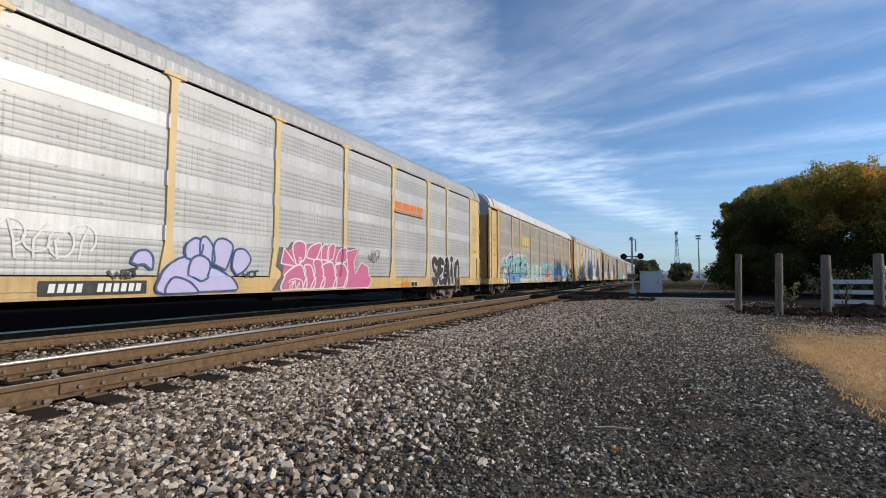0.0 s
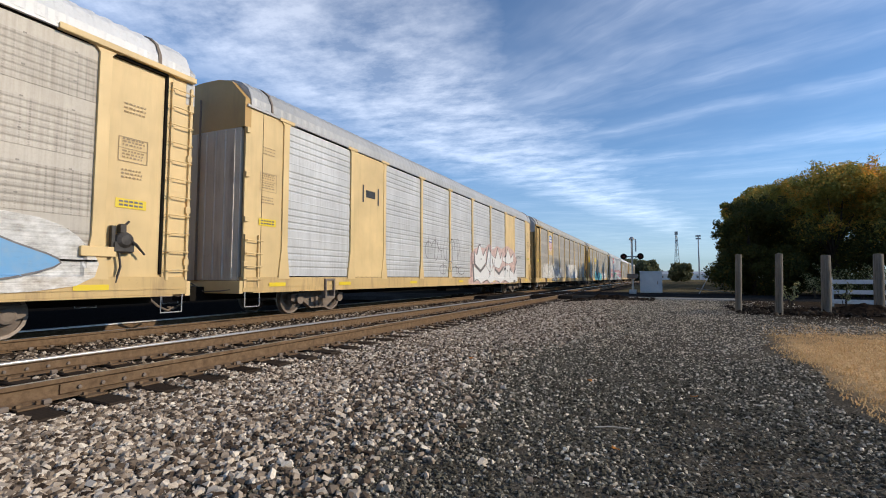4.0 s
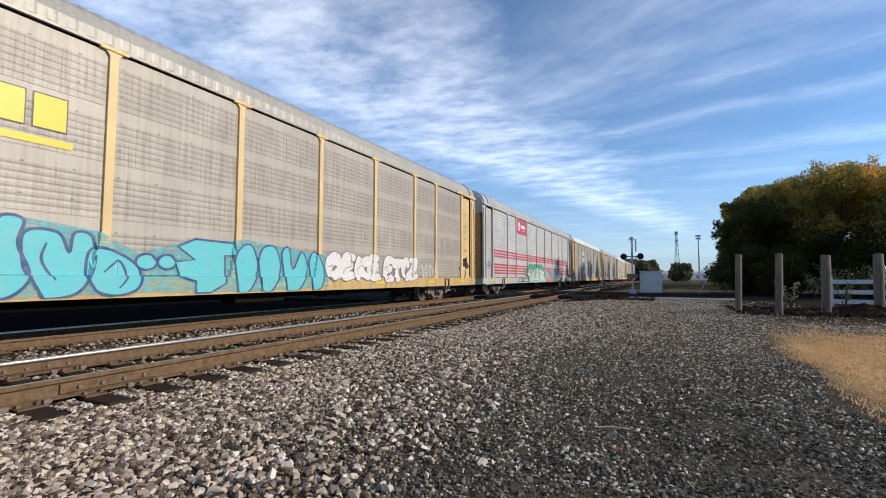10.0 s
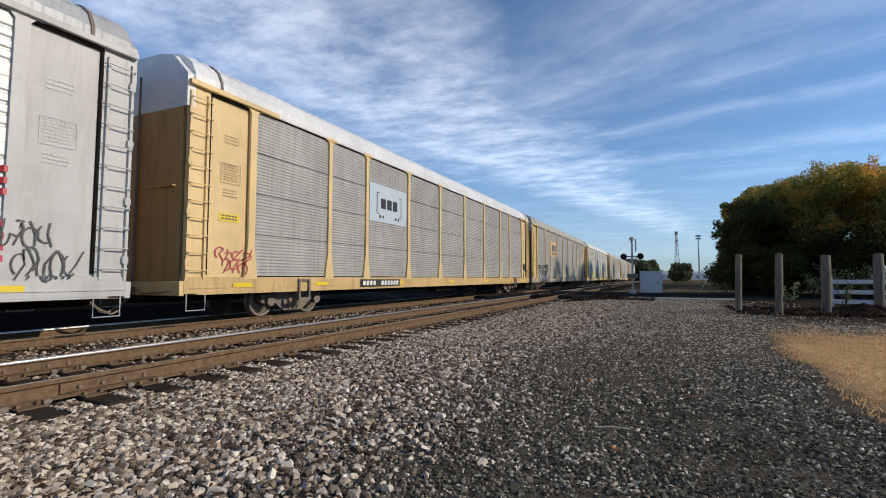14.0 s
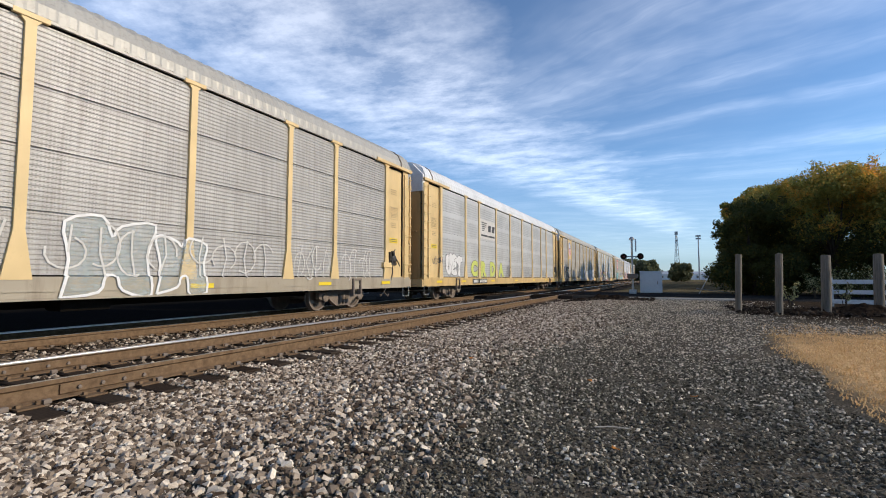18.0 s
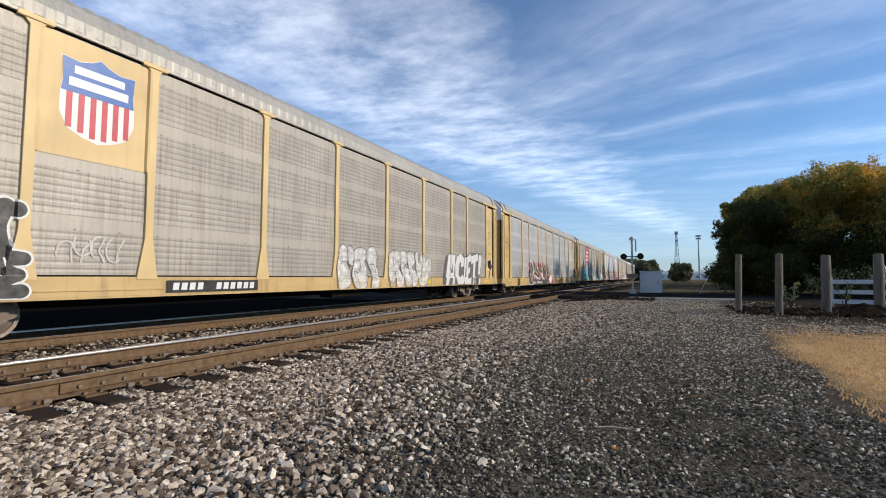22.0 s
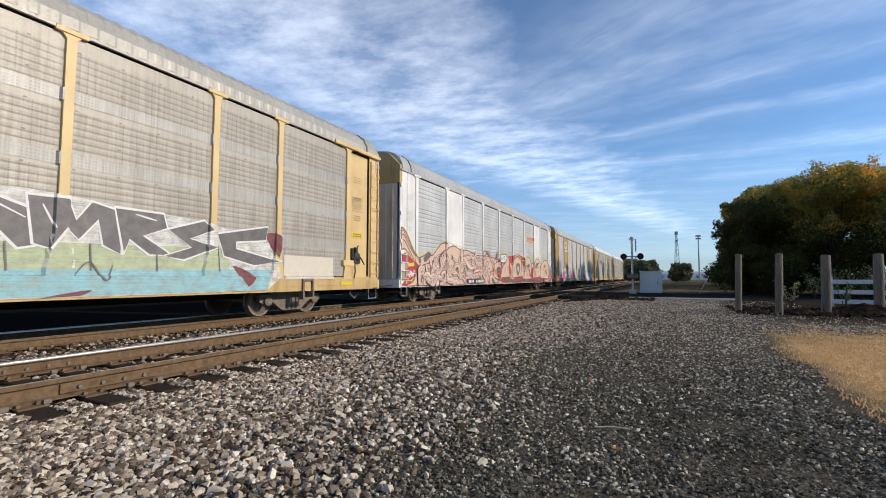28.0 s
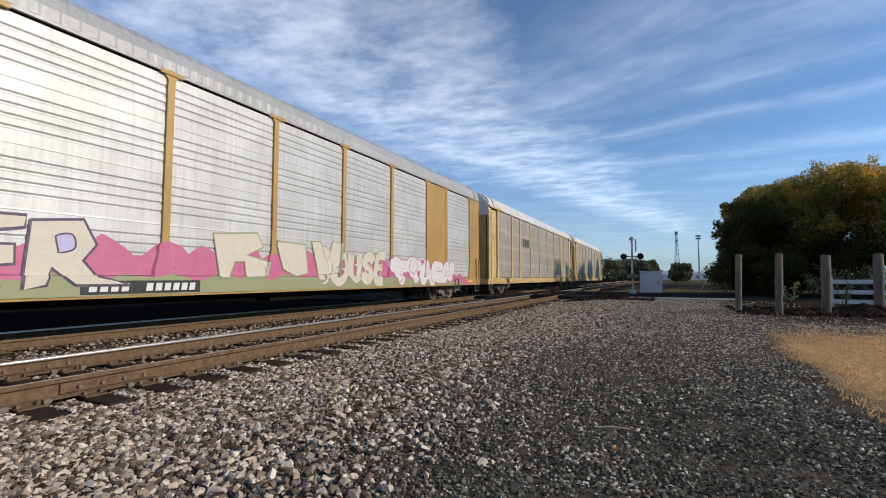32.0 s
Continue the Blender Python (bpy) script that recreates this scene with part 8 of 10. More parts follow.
    p.blob("red", None, 0, 5.44, 1.56, 5.53, 1.7, 5.72, 1.65, 5.73, 1.45, 5.6, 1.39)
    p.blob("smoke", None, 0, 5.37, 1.29, 5.54, 1.46, 5.67, 1.18, 5.49, 1.12)
    p.blob("smoke", None, 0, 4.22, 1.71, 4.31, 1.95, 4.71, 2.01, 4.87, 1.92, 4.49, 1.73, 4.27, 1.59)
    p.line("maroon", 0.05, 3.98, 1.16, 4.05, 1.45, 4.35, 1.62, 4.6, 1.27, 4.85, 1.11)
    p.line("maroon", 0.03, 3.8, 1.72, 4.2, 2.11, 4.75, 2.33)
    p.line("yellow", 0.07, 4.4, 1.65, 4.48, 1.55, 4.5, 1.37)
    p.blob("salmon", "maroon", 0.04, 6.27, 1.78, 6.28, 2.21, 6.53, 2.17, 6.85, 2.08, 6.57, 1.8)
    p.blob("salmon", "maroon", 0.05, 6.78, 1.04, 6.83, 1.71, 6.97, 2.15, 7.59, 2.52, 8.31, 2.53, 8.85, 2.21, 8.96, 1.68, 8.78, 1.04)
    p.line("maroon", 0.07, 7.24, 1.07, 7.29, 1.74, 7.61, 2.1, 8.35, 2.24)
    p.line("maroon", 0.05, 7.73, 1.07, 7.79, 1.7, 8.14, 1.93, 8.76, 1.75)
    p.line("maroon", 0.04, 8.02, 1.07, 8.12, 1.47, 8.53, 1.59)
    p.blob("smoke", None, 0, 7.23, 1.84, 7.6, 2.2, 8.55, 2.23, 8.13, 2.08, 7.45, 1.72)
    p.blob("smoke", None, 0, 8.31, 1.07, 8.44, 1.29, 8.64, 1.07)
    p.line("maroon", 0.05, 7.11, 1.59, 7.16, 1.13)
    p.blob("salmon", "maroon", 0.05, 9.05, 1.04, 9.12, 2, 9.67, 2.28, 10.77, 2.55, 11.68, 2.36, 12.06, 1.64, 11.71, 1.04, 11.08, 0.95)
    p.line("maroon", 0.05, 10.05, 1.07, 10.16, 1.74, 10.79, 2.03, 11.55, 1.8)
    p.line("maroon", 0.04, 10.42, 1.07, 10.54, 1.55, 10.93, 1.78)
    p.blob("smoke", None, 0, 10.8, 1.6, 11.06, 1.82, 11.35, 1.44, 11.02, 1.22)
    p.blob("smoke", None, 0, 10.15, 1.91, 10.39, 2.17, 10.78, 2.12, 10.4, 1.84)
    p.blob("red", None, 0, 11.89, 1.08, 12.05, 2.21, 12.44, 1.66, 12.26, 0.98)
    p.line("salmon", 0.13, 10.3, 0.86, 11.65, 0.84, 12.42, 1.37, 12.24, 2.12)
    p.line("maroon", 0.03, 10.43, 0.77, 11.81, 0.75, 12.65, 1.31)
    p.blob("smoke", None, 0, 3.47, 0.79, 3.37, 0.71, 3.17, 0.71, 3, 0.73, 2.99, 0.88, 3.15, 0.97, 3.36, 0.93)
    p.blob("orange", None, 0, 3.39, 0.73, 3.33, 0.71, 3.18, 0.71, 3.06, 0.71, 3.06, 0.77, 3.17, 0.81, 3.32, 0.79)
    p.blob("smoke", None, 0, 4.07, 0.77, 3.98, 0.71, 3.78, 0.71, 3.62, 0.71, 3.61, 0.86, 3.76, 0.96, 3.97, 0.92)
    p.blob("orange", None, 0, 4, 0.71, 3.93, 0.71, 3.79, 0.71, 3.68, 0.71, 3.68, 0.75, 3.79, 0.79, 3.93, 0.77)
    p.blob("smoke", None, 0, 4.69, 0.75, 4.6, 0.71, 4.39, 0.71, 4.22, 0.71, 4.22, 0.85, 4.37, 0.96, 4.59, 0.91)
    p.blob("orange", None, 0, 4.62, 0.71, 4.55, 0.71, 4.4, 0.71, 4.29, 0.71, 4.28, 0.73, 4.4, 0.78, 4.55, 0.75)
    p.blob("smoke", None, 0, 5.05, 0.74, 5, 0.71, 4.87, 0.71, 4.77, 0.71, 4.76, 0.84, 4.85, 0.95, 4.99, 0.91)
    p.blob("red", None, 0, 5.01, 0.71, 4.97, 0.71, 4.88, 0.71, 4.81, 0.71, 4.8, 0.71, 4.87, 0.76, 4.96, 0.74)
    p.blob("smoke", None, 0, 5.72, 0.72, 5.65, 0.71, 5.47, 0.71, 5.33, 0.71, 5.32, 0.83, 5.45, 0.95, 5.63, 0.9)
    p.blob("red", None, 0, 5.66, 0.71, 5.61, 0.71, 5.48, 0.71, 5.39, 0.71, 5.38, 0.71, 5.48, 0.74, 5.6, 0.72)
    p.blob("smoke", None, 0, 6.47, 0.71, 6.37, 0.71, 6.12, 0.71, 5.93, 0.71, 5.92, 0.81, 6.11, 0.94, 6.35, 0.89)
    p.blob("red", None, 0, 6.39, 0.71, 6.31, 0.71, 6.14, 0.71, 6.01, 0.71, 6, 0.71, 6.13, 0.73, 6.31, 0.71)
    p.blob("smoke", None, 0, 7.23, 0.71, 7.11, 0.71, 6.84, 0.71, 6.62, 0.71, 6.61, 0.8, 6.82, 0.93, 7.1, 0.88)
    p.blob("red", None, 0, 7.14, 0.71, 7.05, 0.71, 6.86, 0.71, 6.7, 0.71, 6.7, 0.71, 6.85, 0.71, 7.04, 0.71)
    p.blob("smoke", None, 0, 8.11, 0.71, 8.01, 0.71, 7.77, 0.71, 7.59, 0.71, 7.58, 0.78, 7.76, 0.92, 7.99, 0.87)
    p.blob("red", None, 0, 8.03, 0.71, 7.95, 0.71, 7.79, 0.71, 7.66, 0.71, 7.66, 0.71, 7.78, 0.71, 7.95, 0.71)
    p.blob("smoke", None, 0, 8.83, 0.71, 8.73, 0.71, 8.5, 0.71, 8.32, 0.71, 8.31, 0.76, 8.49, 0.92, 8.72, 0.86)
    p.blob("red", None, 0, 8.75, 0.71, 8.68, 0.71, 8.52, 0.71, 8.39, 0.71, 8.39, 0.71, 8.51, 0.71, 8.68, 0.71)
    p.blob("smoke", None, 0, 9.6, 0.71, 9.45, 0.71, 9.13, 0.71, 8.87, 0.71, 8.86, 0.75, 9.11, 0.91, 9.44, 0.85)
    p.blob("red", None, 0, 9.48, 0.71, 9.38, 0.71, 9.15, 0.71, 8.97, 0.71, 8.97, 0.71, 9.14, 0.71, 9.37, 0.71)
    p.blob("smoke", None, 0, 10.59, 0.71, 10.44, 0.71, 10.11, 0.71, 9.85, 0.71, 9.84, 0.73, 10.09, 0.9, 10.43, 0.83)
    p.blob("red", None, 0, 10.47, 0.71, 10.36, 0.71, 10.13, 0.71, 9.95, 0.71, 9.94, 0.71, 10.12, 0.71, 10.36, 0.71)


def piece_13(p):
    p.plate("cream", "purple", 0.05, -10.3, 2.12, -9.65, 2.11, -9.67, 1.62, -9.88, 1.04, -10.2, 1, -10.27, 1.14, -10, 1.6, -10.27, 1.62)
    p.plate("lilac", "purple", 0.05, -9.53, 2.06, -9.3, 2.08, -9.29, 1.7, -9.52, 1.71)
    p.plate("purple", None, 0, -9.6, 1.53, -9.24, 1.6, -9.27, 1.26, -9.55, 1.25)
    p.plate("cream", "purple", 0.05, -9.23, 2.07, -8.42, 2.09, -8.37, 1.76, -8.88, 1.65, -8.87, 1.47, -8.44, 1.49, -8.37, 1.22, -8.86, 1.16, -8.88, 0.96, -8.46, 0.93, -8.66, 0.75, -9.01, 0.88, -8.97, 1.57, -9.19, 1.55)
    p.plate("cream", "purple", 0.05, -8.36, 1.95, -8.1, 2.09, -7.7, 2.05, -7.55, 1.71, -7.67, 1.29, -8.03, 1.17, -8.14, 0.73, -8.45, 0.71, -8.33, 1.28)
    p.blob("lilac", "purple", 0.03, -8.07, 1.62, -7.92, 1.67, -7.84, 1.46, -8.04, 1.38)
    p.plate("cream", "purple", 0.05, -7.39, 2.02, -6.51, 2.04, -6.53, 1.84, -7.03, 1.74, -7.02, 1.56, -6.64, 1.57, -6.63, 1.26, -7.01, 1.21, -7.08, 0.94, -6.81, 0.92, -7.12, 0.71, -7.41, 0.81)
    p.plate("cream", "purple", 0.05, -6.46, 1.97, -5.72, 2.06, -5.5, 1.63, -5.7, 1.34, -5.48, 1.07, -4.93, 0.9, -5.82, 0.91, -6.15, 1.2, -6.23, 0.91, -6.54, 0.85)
    p.blob("lilac", "purple", 0.03, -6.12, 1.73, -5.88, 1.78, -5.84, 1.54, -6.11, 1.47)
    p.plate("black", None, 0, -9.03, 0.84, -8.62, 0.85, -8.65, 0.71, -9, 0.71)
    p.line("haze", 0.05, -9.58, 0.97, -9.8, 0.79, -9.87, 0.71)
    p.line("white", 0.04, -7.84, 1.29, -7.94, 0.84, -8.07, 0.71)
    p.plate("pink", None, 0, -7.84, 1.15, -7.66, 1.18, -7.69, 0.71, -7.93, 0.71)
    p.plate("cream", "olive", 0.04, -3.18, 2.04, -1.94, 2.16, -1.76, 1.81, -2.26, 1.6, -1.54, 1.45, -1.62, 1.08, -2.25, 1.04, -2.31, 1.43, -2.58, 1.42, -2.73, 1.04, -2.98, 1.04)
    p.plate("cream", "olive", 0.04, -1.34, 2.01, -0.25, 1.98, -0.13, 1.18, -0.58, 1.08, -1.07, 1.27)
    p.plate("cream", "olive", 0.04, 0, 2.09, 0.37, 2.11, 0.68, 1.5, 0.95, 2.15, 1.4, 2.13, 1.25, 1.19, 0.31, 1.12)


def livery(k, car):
    reflectors(car)
    door_marks(car, "haze" if k in (5, 12) else "stencil", k not in (5, 12, 13))
    if k == 0:
        for z in (4.12, 2.93, 1.80):
            blocks("plain_band", [rect(a + 0.02, b - 0.02, z, z + 0.30) for a, b in SPANS], M_GALV, car, 0.6)
        board(car, -6.4, -4.7)
        piece_0(Piece(car, "rounded lilac shape, then pink letters outlined in white"))
        scrawl(car, 7.5, 10.5, 0.71, 2.0, 5, "black", "white", 18, "bubble", text="SEAIO", w=0.045, dense=0, label="black sprayed rounded letters outlined in white")
        tags(car, 2.75, 3.4, 1.6, 2.0, "smoke", 17, 3)
        blocks("orange_mark", [rect(4.88 + 0.22 * i, 5.05 + 0.22 * i, 0.70, 0.88) for i in range(3)], INK["orange"], car, 1)
        n = film("notice", [rect(5.6, 6.15, 0.71, 0.92)], SIGN["white"], car, 1, (), "small white notice with black fields")
        blocks("black_field", [rect(5.63, 5.86, 0.71, 0.89), rect(5.89, 6.12, 0.71, 0.89)], SIGN["black"], n, 2)
        tags(car, -7.6, -5.6, 1.35, 1.95, "white", 16, 6, 0.035)
        e = film("emblem", [rect(4.4 + i * 0.58, 4.9 + i * 0.58, 3.72, 3.98, 0.06) for i in range(4)], SIGN["orange"], car, 1, (), "orange slanted emblem bars over a dark line")
        blocks("white_bar", [rect(4.3, 6.7, 3.60, 3.68)], SIGN["orange"], e, 1)
        film("dark_line", [rect(4.3, 6.7, 3.52, 3.57)], SIGN["black"], e, 1)
    elif k == 1:
        b = film("emblem", [rect(-6.45 + 0.56 * i, -5.98 + 0.56 * i, 3.42, 4.02) for i in range(3)], SIGN["yellow"], car, 1, (), "yellow emblem blocks over a line")
        film("yellow_line", [rect(-6.45, -4.85, 3.16, 3.26)], SIGN["yellow"], b, 1)
        film("backdrop_coat", [clamp_z(wisp(random.Random(21), -11.3, -5.0, 0.71, 2.6, 18))], INK["ghost"], car, 0, (), "white cloud behind the letters")
        piece_1(Piece(car, "teal sprayed letters shaded purple over blue"))
        scrawl(car, -5.2, -0.2, 0.75, 2.05, 11, ("mint", "teal", "white"), "smoke", 22, "wild", back="ghost", w=0.02, dense=2, label="small crowded teal letters outlined in dark grey")
        crested_wave(Piece(car, "crested cyan wave over a red mouth, beside blue letters"))
        board(car, -7.0, -5.1, plate=False)
        blocks("dark_slot", [rect(a - 0.04, b + 0.04, 1.325, 1.355) for a, b in SPANS], M_BLACK, car, 7.5)
    elif k == 2:
        p = (1, 7)
        piece_2(Piece(car, "white crown-like letters with dark shading on pink", p, base=0.4))
        tags(car, -3.9, -0.3, 1.9, 2.9, "smoke", 31, 6, 0.028, p)
        tags(car, -2.5, 0.3, 1.2, 1.8, "smoke", 32, 4, 0.028, p)
        film("emblem", [rect(-8.5, -8.42, 3.6, 4.2), rect(-7.6, -7.52, 3.6, 4.2), rect(-8.3, -7.75, 3.8, 4.05)], SIGN["black"], car, 1, p, "small dark emblem")
        tags(car, 9.3, 10.8, 2.3, 2.55, "smoke", 33, 5, 0.02, p)
    elif k in (3, 9):
        film("emblem_plate", [rect(-9.0, -7.18, 3.1, 5.19)], M_YELLOW, car, 0.5, (), "plain yellow plate behind the emblem")
        shield(car, -8.08, 4.2, 1.2, 1.55, ())
        board(car, *((-7.8, -5.55) if k == 3 else (-6.75, -4.45)))
        if k == 3:
            scrawl(car, -11.0, -4.4, 1.02, 2.3, 7, ("ghost", "chalk"), "stencil", 41, "wild", back="ghost", w=0.014, dense=3, label="faded white sprayed shapes with thin dark lines")
            scrawl(car, -5.0, -3.2, 1.1, 2.0, 2, "ghost", "ghost", 44, "wild", w=0.05, dense=1)
            piece_3(Piece(car, "patchy white sprayed blocks and loops", base=0.6))
        else:
            scrawl(car, -11.45, -9.1, 1.45, 2.25, 5, "black", "white", 94, "bubble", text="RUPET", w=0.035, dense=0, label="black rounded letters with white outlines")
            scrawl(car, -11.45, -8.95, 0.71, 1.5, 4, "black", "white", 95, "bubble", text="SANE", w=0.035, dense=0, label="black rounded letters with white outlines")
            tags(car, -8.6, -7.6, 1.3, 1.75, "chalk", 91, 4)
            piece_9(Piece(car, "bold white sprayed letters with dark shade"))
    elif k == 4:
        b = film("emblem", [grow(rect(-6.55 + 0.57 * i, -6.1 + 0.57 * i, 3.5, 4.05), 0.03) for i in range(3)], SIGN["black"], car, 1, (), "yellow emblem blocks edged in black")
        blocks("yellow_block", [rect(-6.55 + 0.57 * i, -6.1 + 0.57 * i, 3.5, 4.05) for i in range(3)] + [rect(-6.6, -4.85, 3.22, 3.34)], SIGN["yellow"], b, 2)
        piece_4(Piece(car, "bright cyan bubble letters outlined in dark blue", base=0.8))
        scrawl(car, 1.7, 4.6, 0.9, 1.85, 4, "white", "smoke", 54, w=0.02)
        scrawl(car, 4.9, 7.3, 0.9, 1.8, 4, "white", "smoke", 55, w=0.02)
        tags(car, 7.6, 9.0, 1.0, 1.6, "white", 56, 5)
        tags(car, -12.2, -10.7, 1.0, 1.2, "red", 57, 6, 0.025)
        film("painted_patch", [rect(-12.2, -11.95, 1.0, 1.5)], INK["coral"], car, 1, (), "small red and white patch")
        film("notice_panel", [rect(-12.75, -12.05, 3.3, 4.0)], SIGN["yellow"], car, 1, (), "bright yellow notice panel")
    elif k == 5:
        film("sign_panel", [rect(-6.95, -4.45, 4.15, 5.18)], SIGN["red"], car, 1, (), "red sign panel with white emblem shapes")
        ball = arc(-6.35, 4.7, 0.3, 0.32, 0, 360, 20)
        blocks("white_shape", [ball[:-1], rect(-5.9, -4.75, 4.62, 4.84), rect(-5.5, -4.8, 4.42, 4.48)], SIGN["white"], car, 2)
        film("red_wave", stroke([(-6.65, 4.72), (-6.4, 4.78), (-6.2, 4.64), (-6.02, 4.62)], 0.05) + stroke([(-6.6, 4.58), (-6.4, 4.64), (-6.2, 4.5), (-6.05, 4.52)], 0.05), SIGN["red"], car, 3)
        for z in (2.72, 2.54, 2.365, 1.87, 1.69, 1.51, 1.335):
            blocks("red_stripe", [rect(a + 0.03, b - 0.03, z - 0.055, z + 0.045) for a, b in SPANS], SIGN["red"], car, 0.6)
        piece_5(Piece(car, "pale letters with black edges on deep green"))
        scrawl(car, 1.7, 6.6, 0.71, 1.75, 5, "teal", "navy", 62, "block", back="coral", glow="coral", text="HITEK", dense=1, inner="mint", label="teal letters on a pink red field", w=0.035)
        film("painted_patch", [clamp_z(glyph(random.Random(3), 4.2, 1.85, 0.45, 0.55, "bubble"))], INK["lilac"], car, 4)
        tags(car, 0.9, 1.8, 1.5, 1.75, "white", 63, 3)
        board(car, -6.8, -4.3)
        tags(car, -13.0, -12.2, 1.6, 2.0, "smoke", 64, 3)
        tags(car, 11.75, 12.55, 1.55, 1.95, "black", 65, 4, 0.028)
        tags(car, 12.0, 12.9, 1.02, 1.5, "black", 66, 5, 0.028)
    elif k == 6:
        film("emblem_plate", [rect(-6.95, -4.45, 3.05, 4.4)], SIGN["sky"], car, 1, (), "pale blue emblem field with dark brackets")
        film("emblem", stroke([(-6.35, 4.1), (-6.5, 4.1), (-6.5, 3.35), (-6.35, 3.35)], 0.05) + stroke([(-5.0, 4.1), (-4.85, 4.1), (-4.85, 3.35), (-5.0, 3.35)], 0.05) + [rect(-6.25 + 0.4 * i, -5.93 + 0.4 * i, 3.55, 3.92) for i in range(3)] + [rect(y, y + 0.1, 3.2, 3.3) for y in (-6.35, -6.15, -5.3, -5.1)], SIGN["black"], car, 2)
        board(car, -7.5, -5.0)
        tags(car, -12.9, -12.0, 1.45, 1.72, "red", 67, 4, 0.03)
        tags(car, -12.7, -12.1, 1.15, 1.45, "red", 68, 3, 0.03)
    elif k == 7:
        film("emblem_plate", [rect(-6.98, -4.42, 3.0, 4.35)], M_YELLOW, car, 1, (), "yellow plate with dark emblem blocks")
        film("emblem", [rect(-6.4 + 0.58 * i, -5.92 + 0.58 * i, 3.52, 4.1) for i in range(3)] + [rect(-6.45, -4.65, 3.2, 3.3), rect(-6.45, -4.65, 3.36, 3.4)], SIGN["black"], car, 2)
        piece_7(Piece(car, "black blocks with white lines and blue spots"))
        tags(car, -7.3, -6.7, 1.1, 1.9, "white", 72, 4)
        board(car, -7.5, -5.2, plate=False)
        for i, (a, b) in enumerate(((-3.5, -2.7), (0.3, 1.2), (1.8, 4.0), (4.3, 6.6), (7.4, 8.8), (9.4, 11.2))):
            tags(car, a, b, 1.05, 1.95, "chalk", 73 + i, 4, 0.035)
        g1, g2 = glyph(random.Random(5), 2.75, 1.35, 1.5, 1.3, "block"), glyph(random.Random(8), 4.15, 1.3, 1.1, 1.15, "block")
        lines = stroke(spline(g1 + g1[:1], 3), 0.05) + stroke(spline(g2 + g2[:1], 3), 0.05)
        b = film("graffiti", [clamp_z(x) for x in lines], INK["white"], car, 3, (), "thin white outlines of two sprayed letters")
        film("fill_coat", [clamp_z(spline(g1 + g1[:1], 3)[:-1]), clamp_z(spline(g2 + g2[:1], 3)[:-1])], INK["ghost_blue"], b, 2)
    elif k == 8:
        film("emblem_plate", [rect(-6.95, -4.45, 3.25, 4.35)], INK["chalk"], car, 1, (), "faded pale field with dark emblem stripes")
        film("emblem", [rect(-6.75 + 0.03 * i, -5.85 - 0.12 * i, 4.15 - 0.11 * i, 4.21 - 0.11 * i) for i in range(5)] + [rect(-5.7, -5.25, 3.72, 4.1, 0.08), rect(-5.05, -4.6, 3.72, 4.1, 0.08)] + [rect(-6.8, -5.75, 3.4, 3.5), rect(-5.65, -4.55, 3.4, 3.5)], SIGN["black"], car, 2)
        for ch, a, b in (("C", -8.35, -7.35), ("R", -6.9, -5.95), ("D", -5.4, -4.45), ("A", -3.9, -2.8)):
            word(car, ch, a, b, 1.08, 2.0, "lime", "smoke", 0.0, 0.07, rim=0.03, label="yellow-green sprayed letter with dark outline")
        scrawl(car, -11.4, -9.6, 1.1, 2.15, 3, "white", "smoke", 81, w=0.025, label="white bubble shapes with black shadow")
        board(car, -8.2, -6.0)
        for i, (a, b) in enumerate(((-2.3, -1.6), (-1.2, 1.2), (2.0, 4.0), (4.6, 6.8), (7.4, 8.8), (9.3, 11.0))):
            tags(car, a, b, 1.1, 1.85, "chalk" if i % 2 else "smoke", 82 + i, 5, 0.025)
        tags(car, -12.7, -11.9, 1.7, 2.0, "smoke", 88, 4)
    elif k == 10:
        piece_10(Piece(car, "black pointed letters edged in white on red with yellow spots", low=0.50))
        board(car, -6.6, -3.6, 0.56, 0.80, plate=False, layer=8)
        tags(car, -11.3, -9.2, 1.1, 2.0, "smoke", 102, 8, 0.02)
        tags(car, -12.8, -12.0, 2.9, 3.4, "smoke", 103, 3, 0.02)
        for i, (a, b) in enumerate(((2.2, 3.9), (4.6, 6.8), (9.4, 11.0))):
            tags(car, a, b, 1.05, 1.95, "haze" if i < 2 else "smoke", 104 + i, 5, 0.03)
        blocks("orange_mark", [rect(5.0 + 0.4 * i, 5.32 + 0.4 * i, 0.71, 0.92) for i in range(3)], INK["orange"], car, 1)
    elif k == 11:
        for z in (4.05, 2.95, 1.95):
            blocks("plain_band", [rect(a + 0.02, b - 0.02, z, z + 0.22) for a, b in SPANS], M_SCREEN_GREY, car, 0.6)
        film("sign_panel", [rect(-7.0, -4.4, 3.0, 5.2)], SIGN["red"], car, 1, (), "red sign panel with three white bars")
        blocks("white_bar", [rect(-6.7, -4.9, z, z + 0.22) for z in (4.35, 3.85, 3.35)], SIGN["white"], car, 2)
        scrawl(car, -9.0, -4.2, 0.71, 2.2, 6, "teal", "black", 111, "wild", back="smoke", inner="cyan", w=0.05, label="teal letters over black")
        piece_11(Piece(car, "dark letters edged in white on pale mist, beside a black and white figure", base=1.0))
        tags(car, -0.4, 0.7, 1.2, 1.6, "smoke", 113, 4)
        film("chalk_patch", [rect(9.3, 11.3, 1.0, 1.65)], INK["cream"], car, 0.5)
    elif k == 12:
        p = (1, 7)
        rnd = random.Random(12)
        film("backdrop_coat", [clamp_z(wisp(rnd, -13.2, 12.9, 0.71, 2.45, 60))], INK["red"], car, 0, p, "red sprayed field along the whole base")
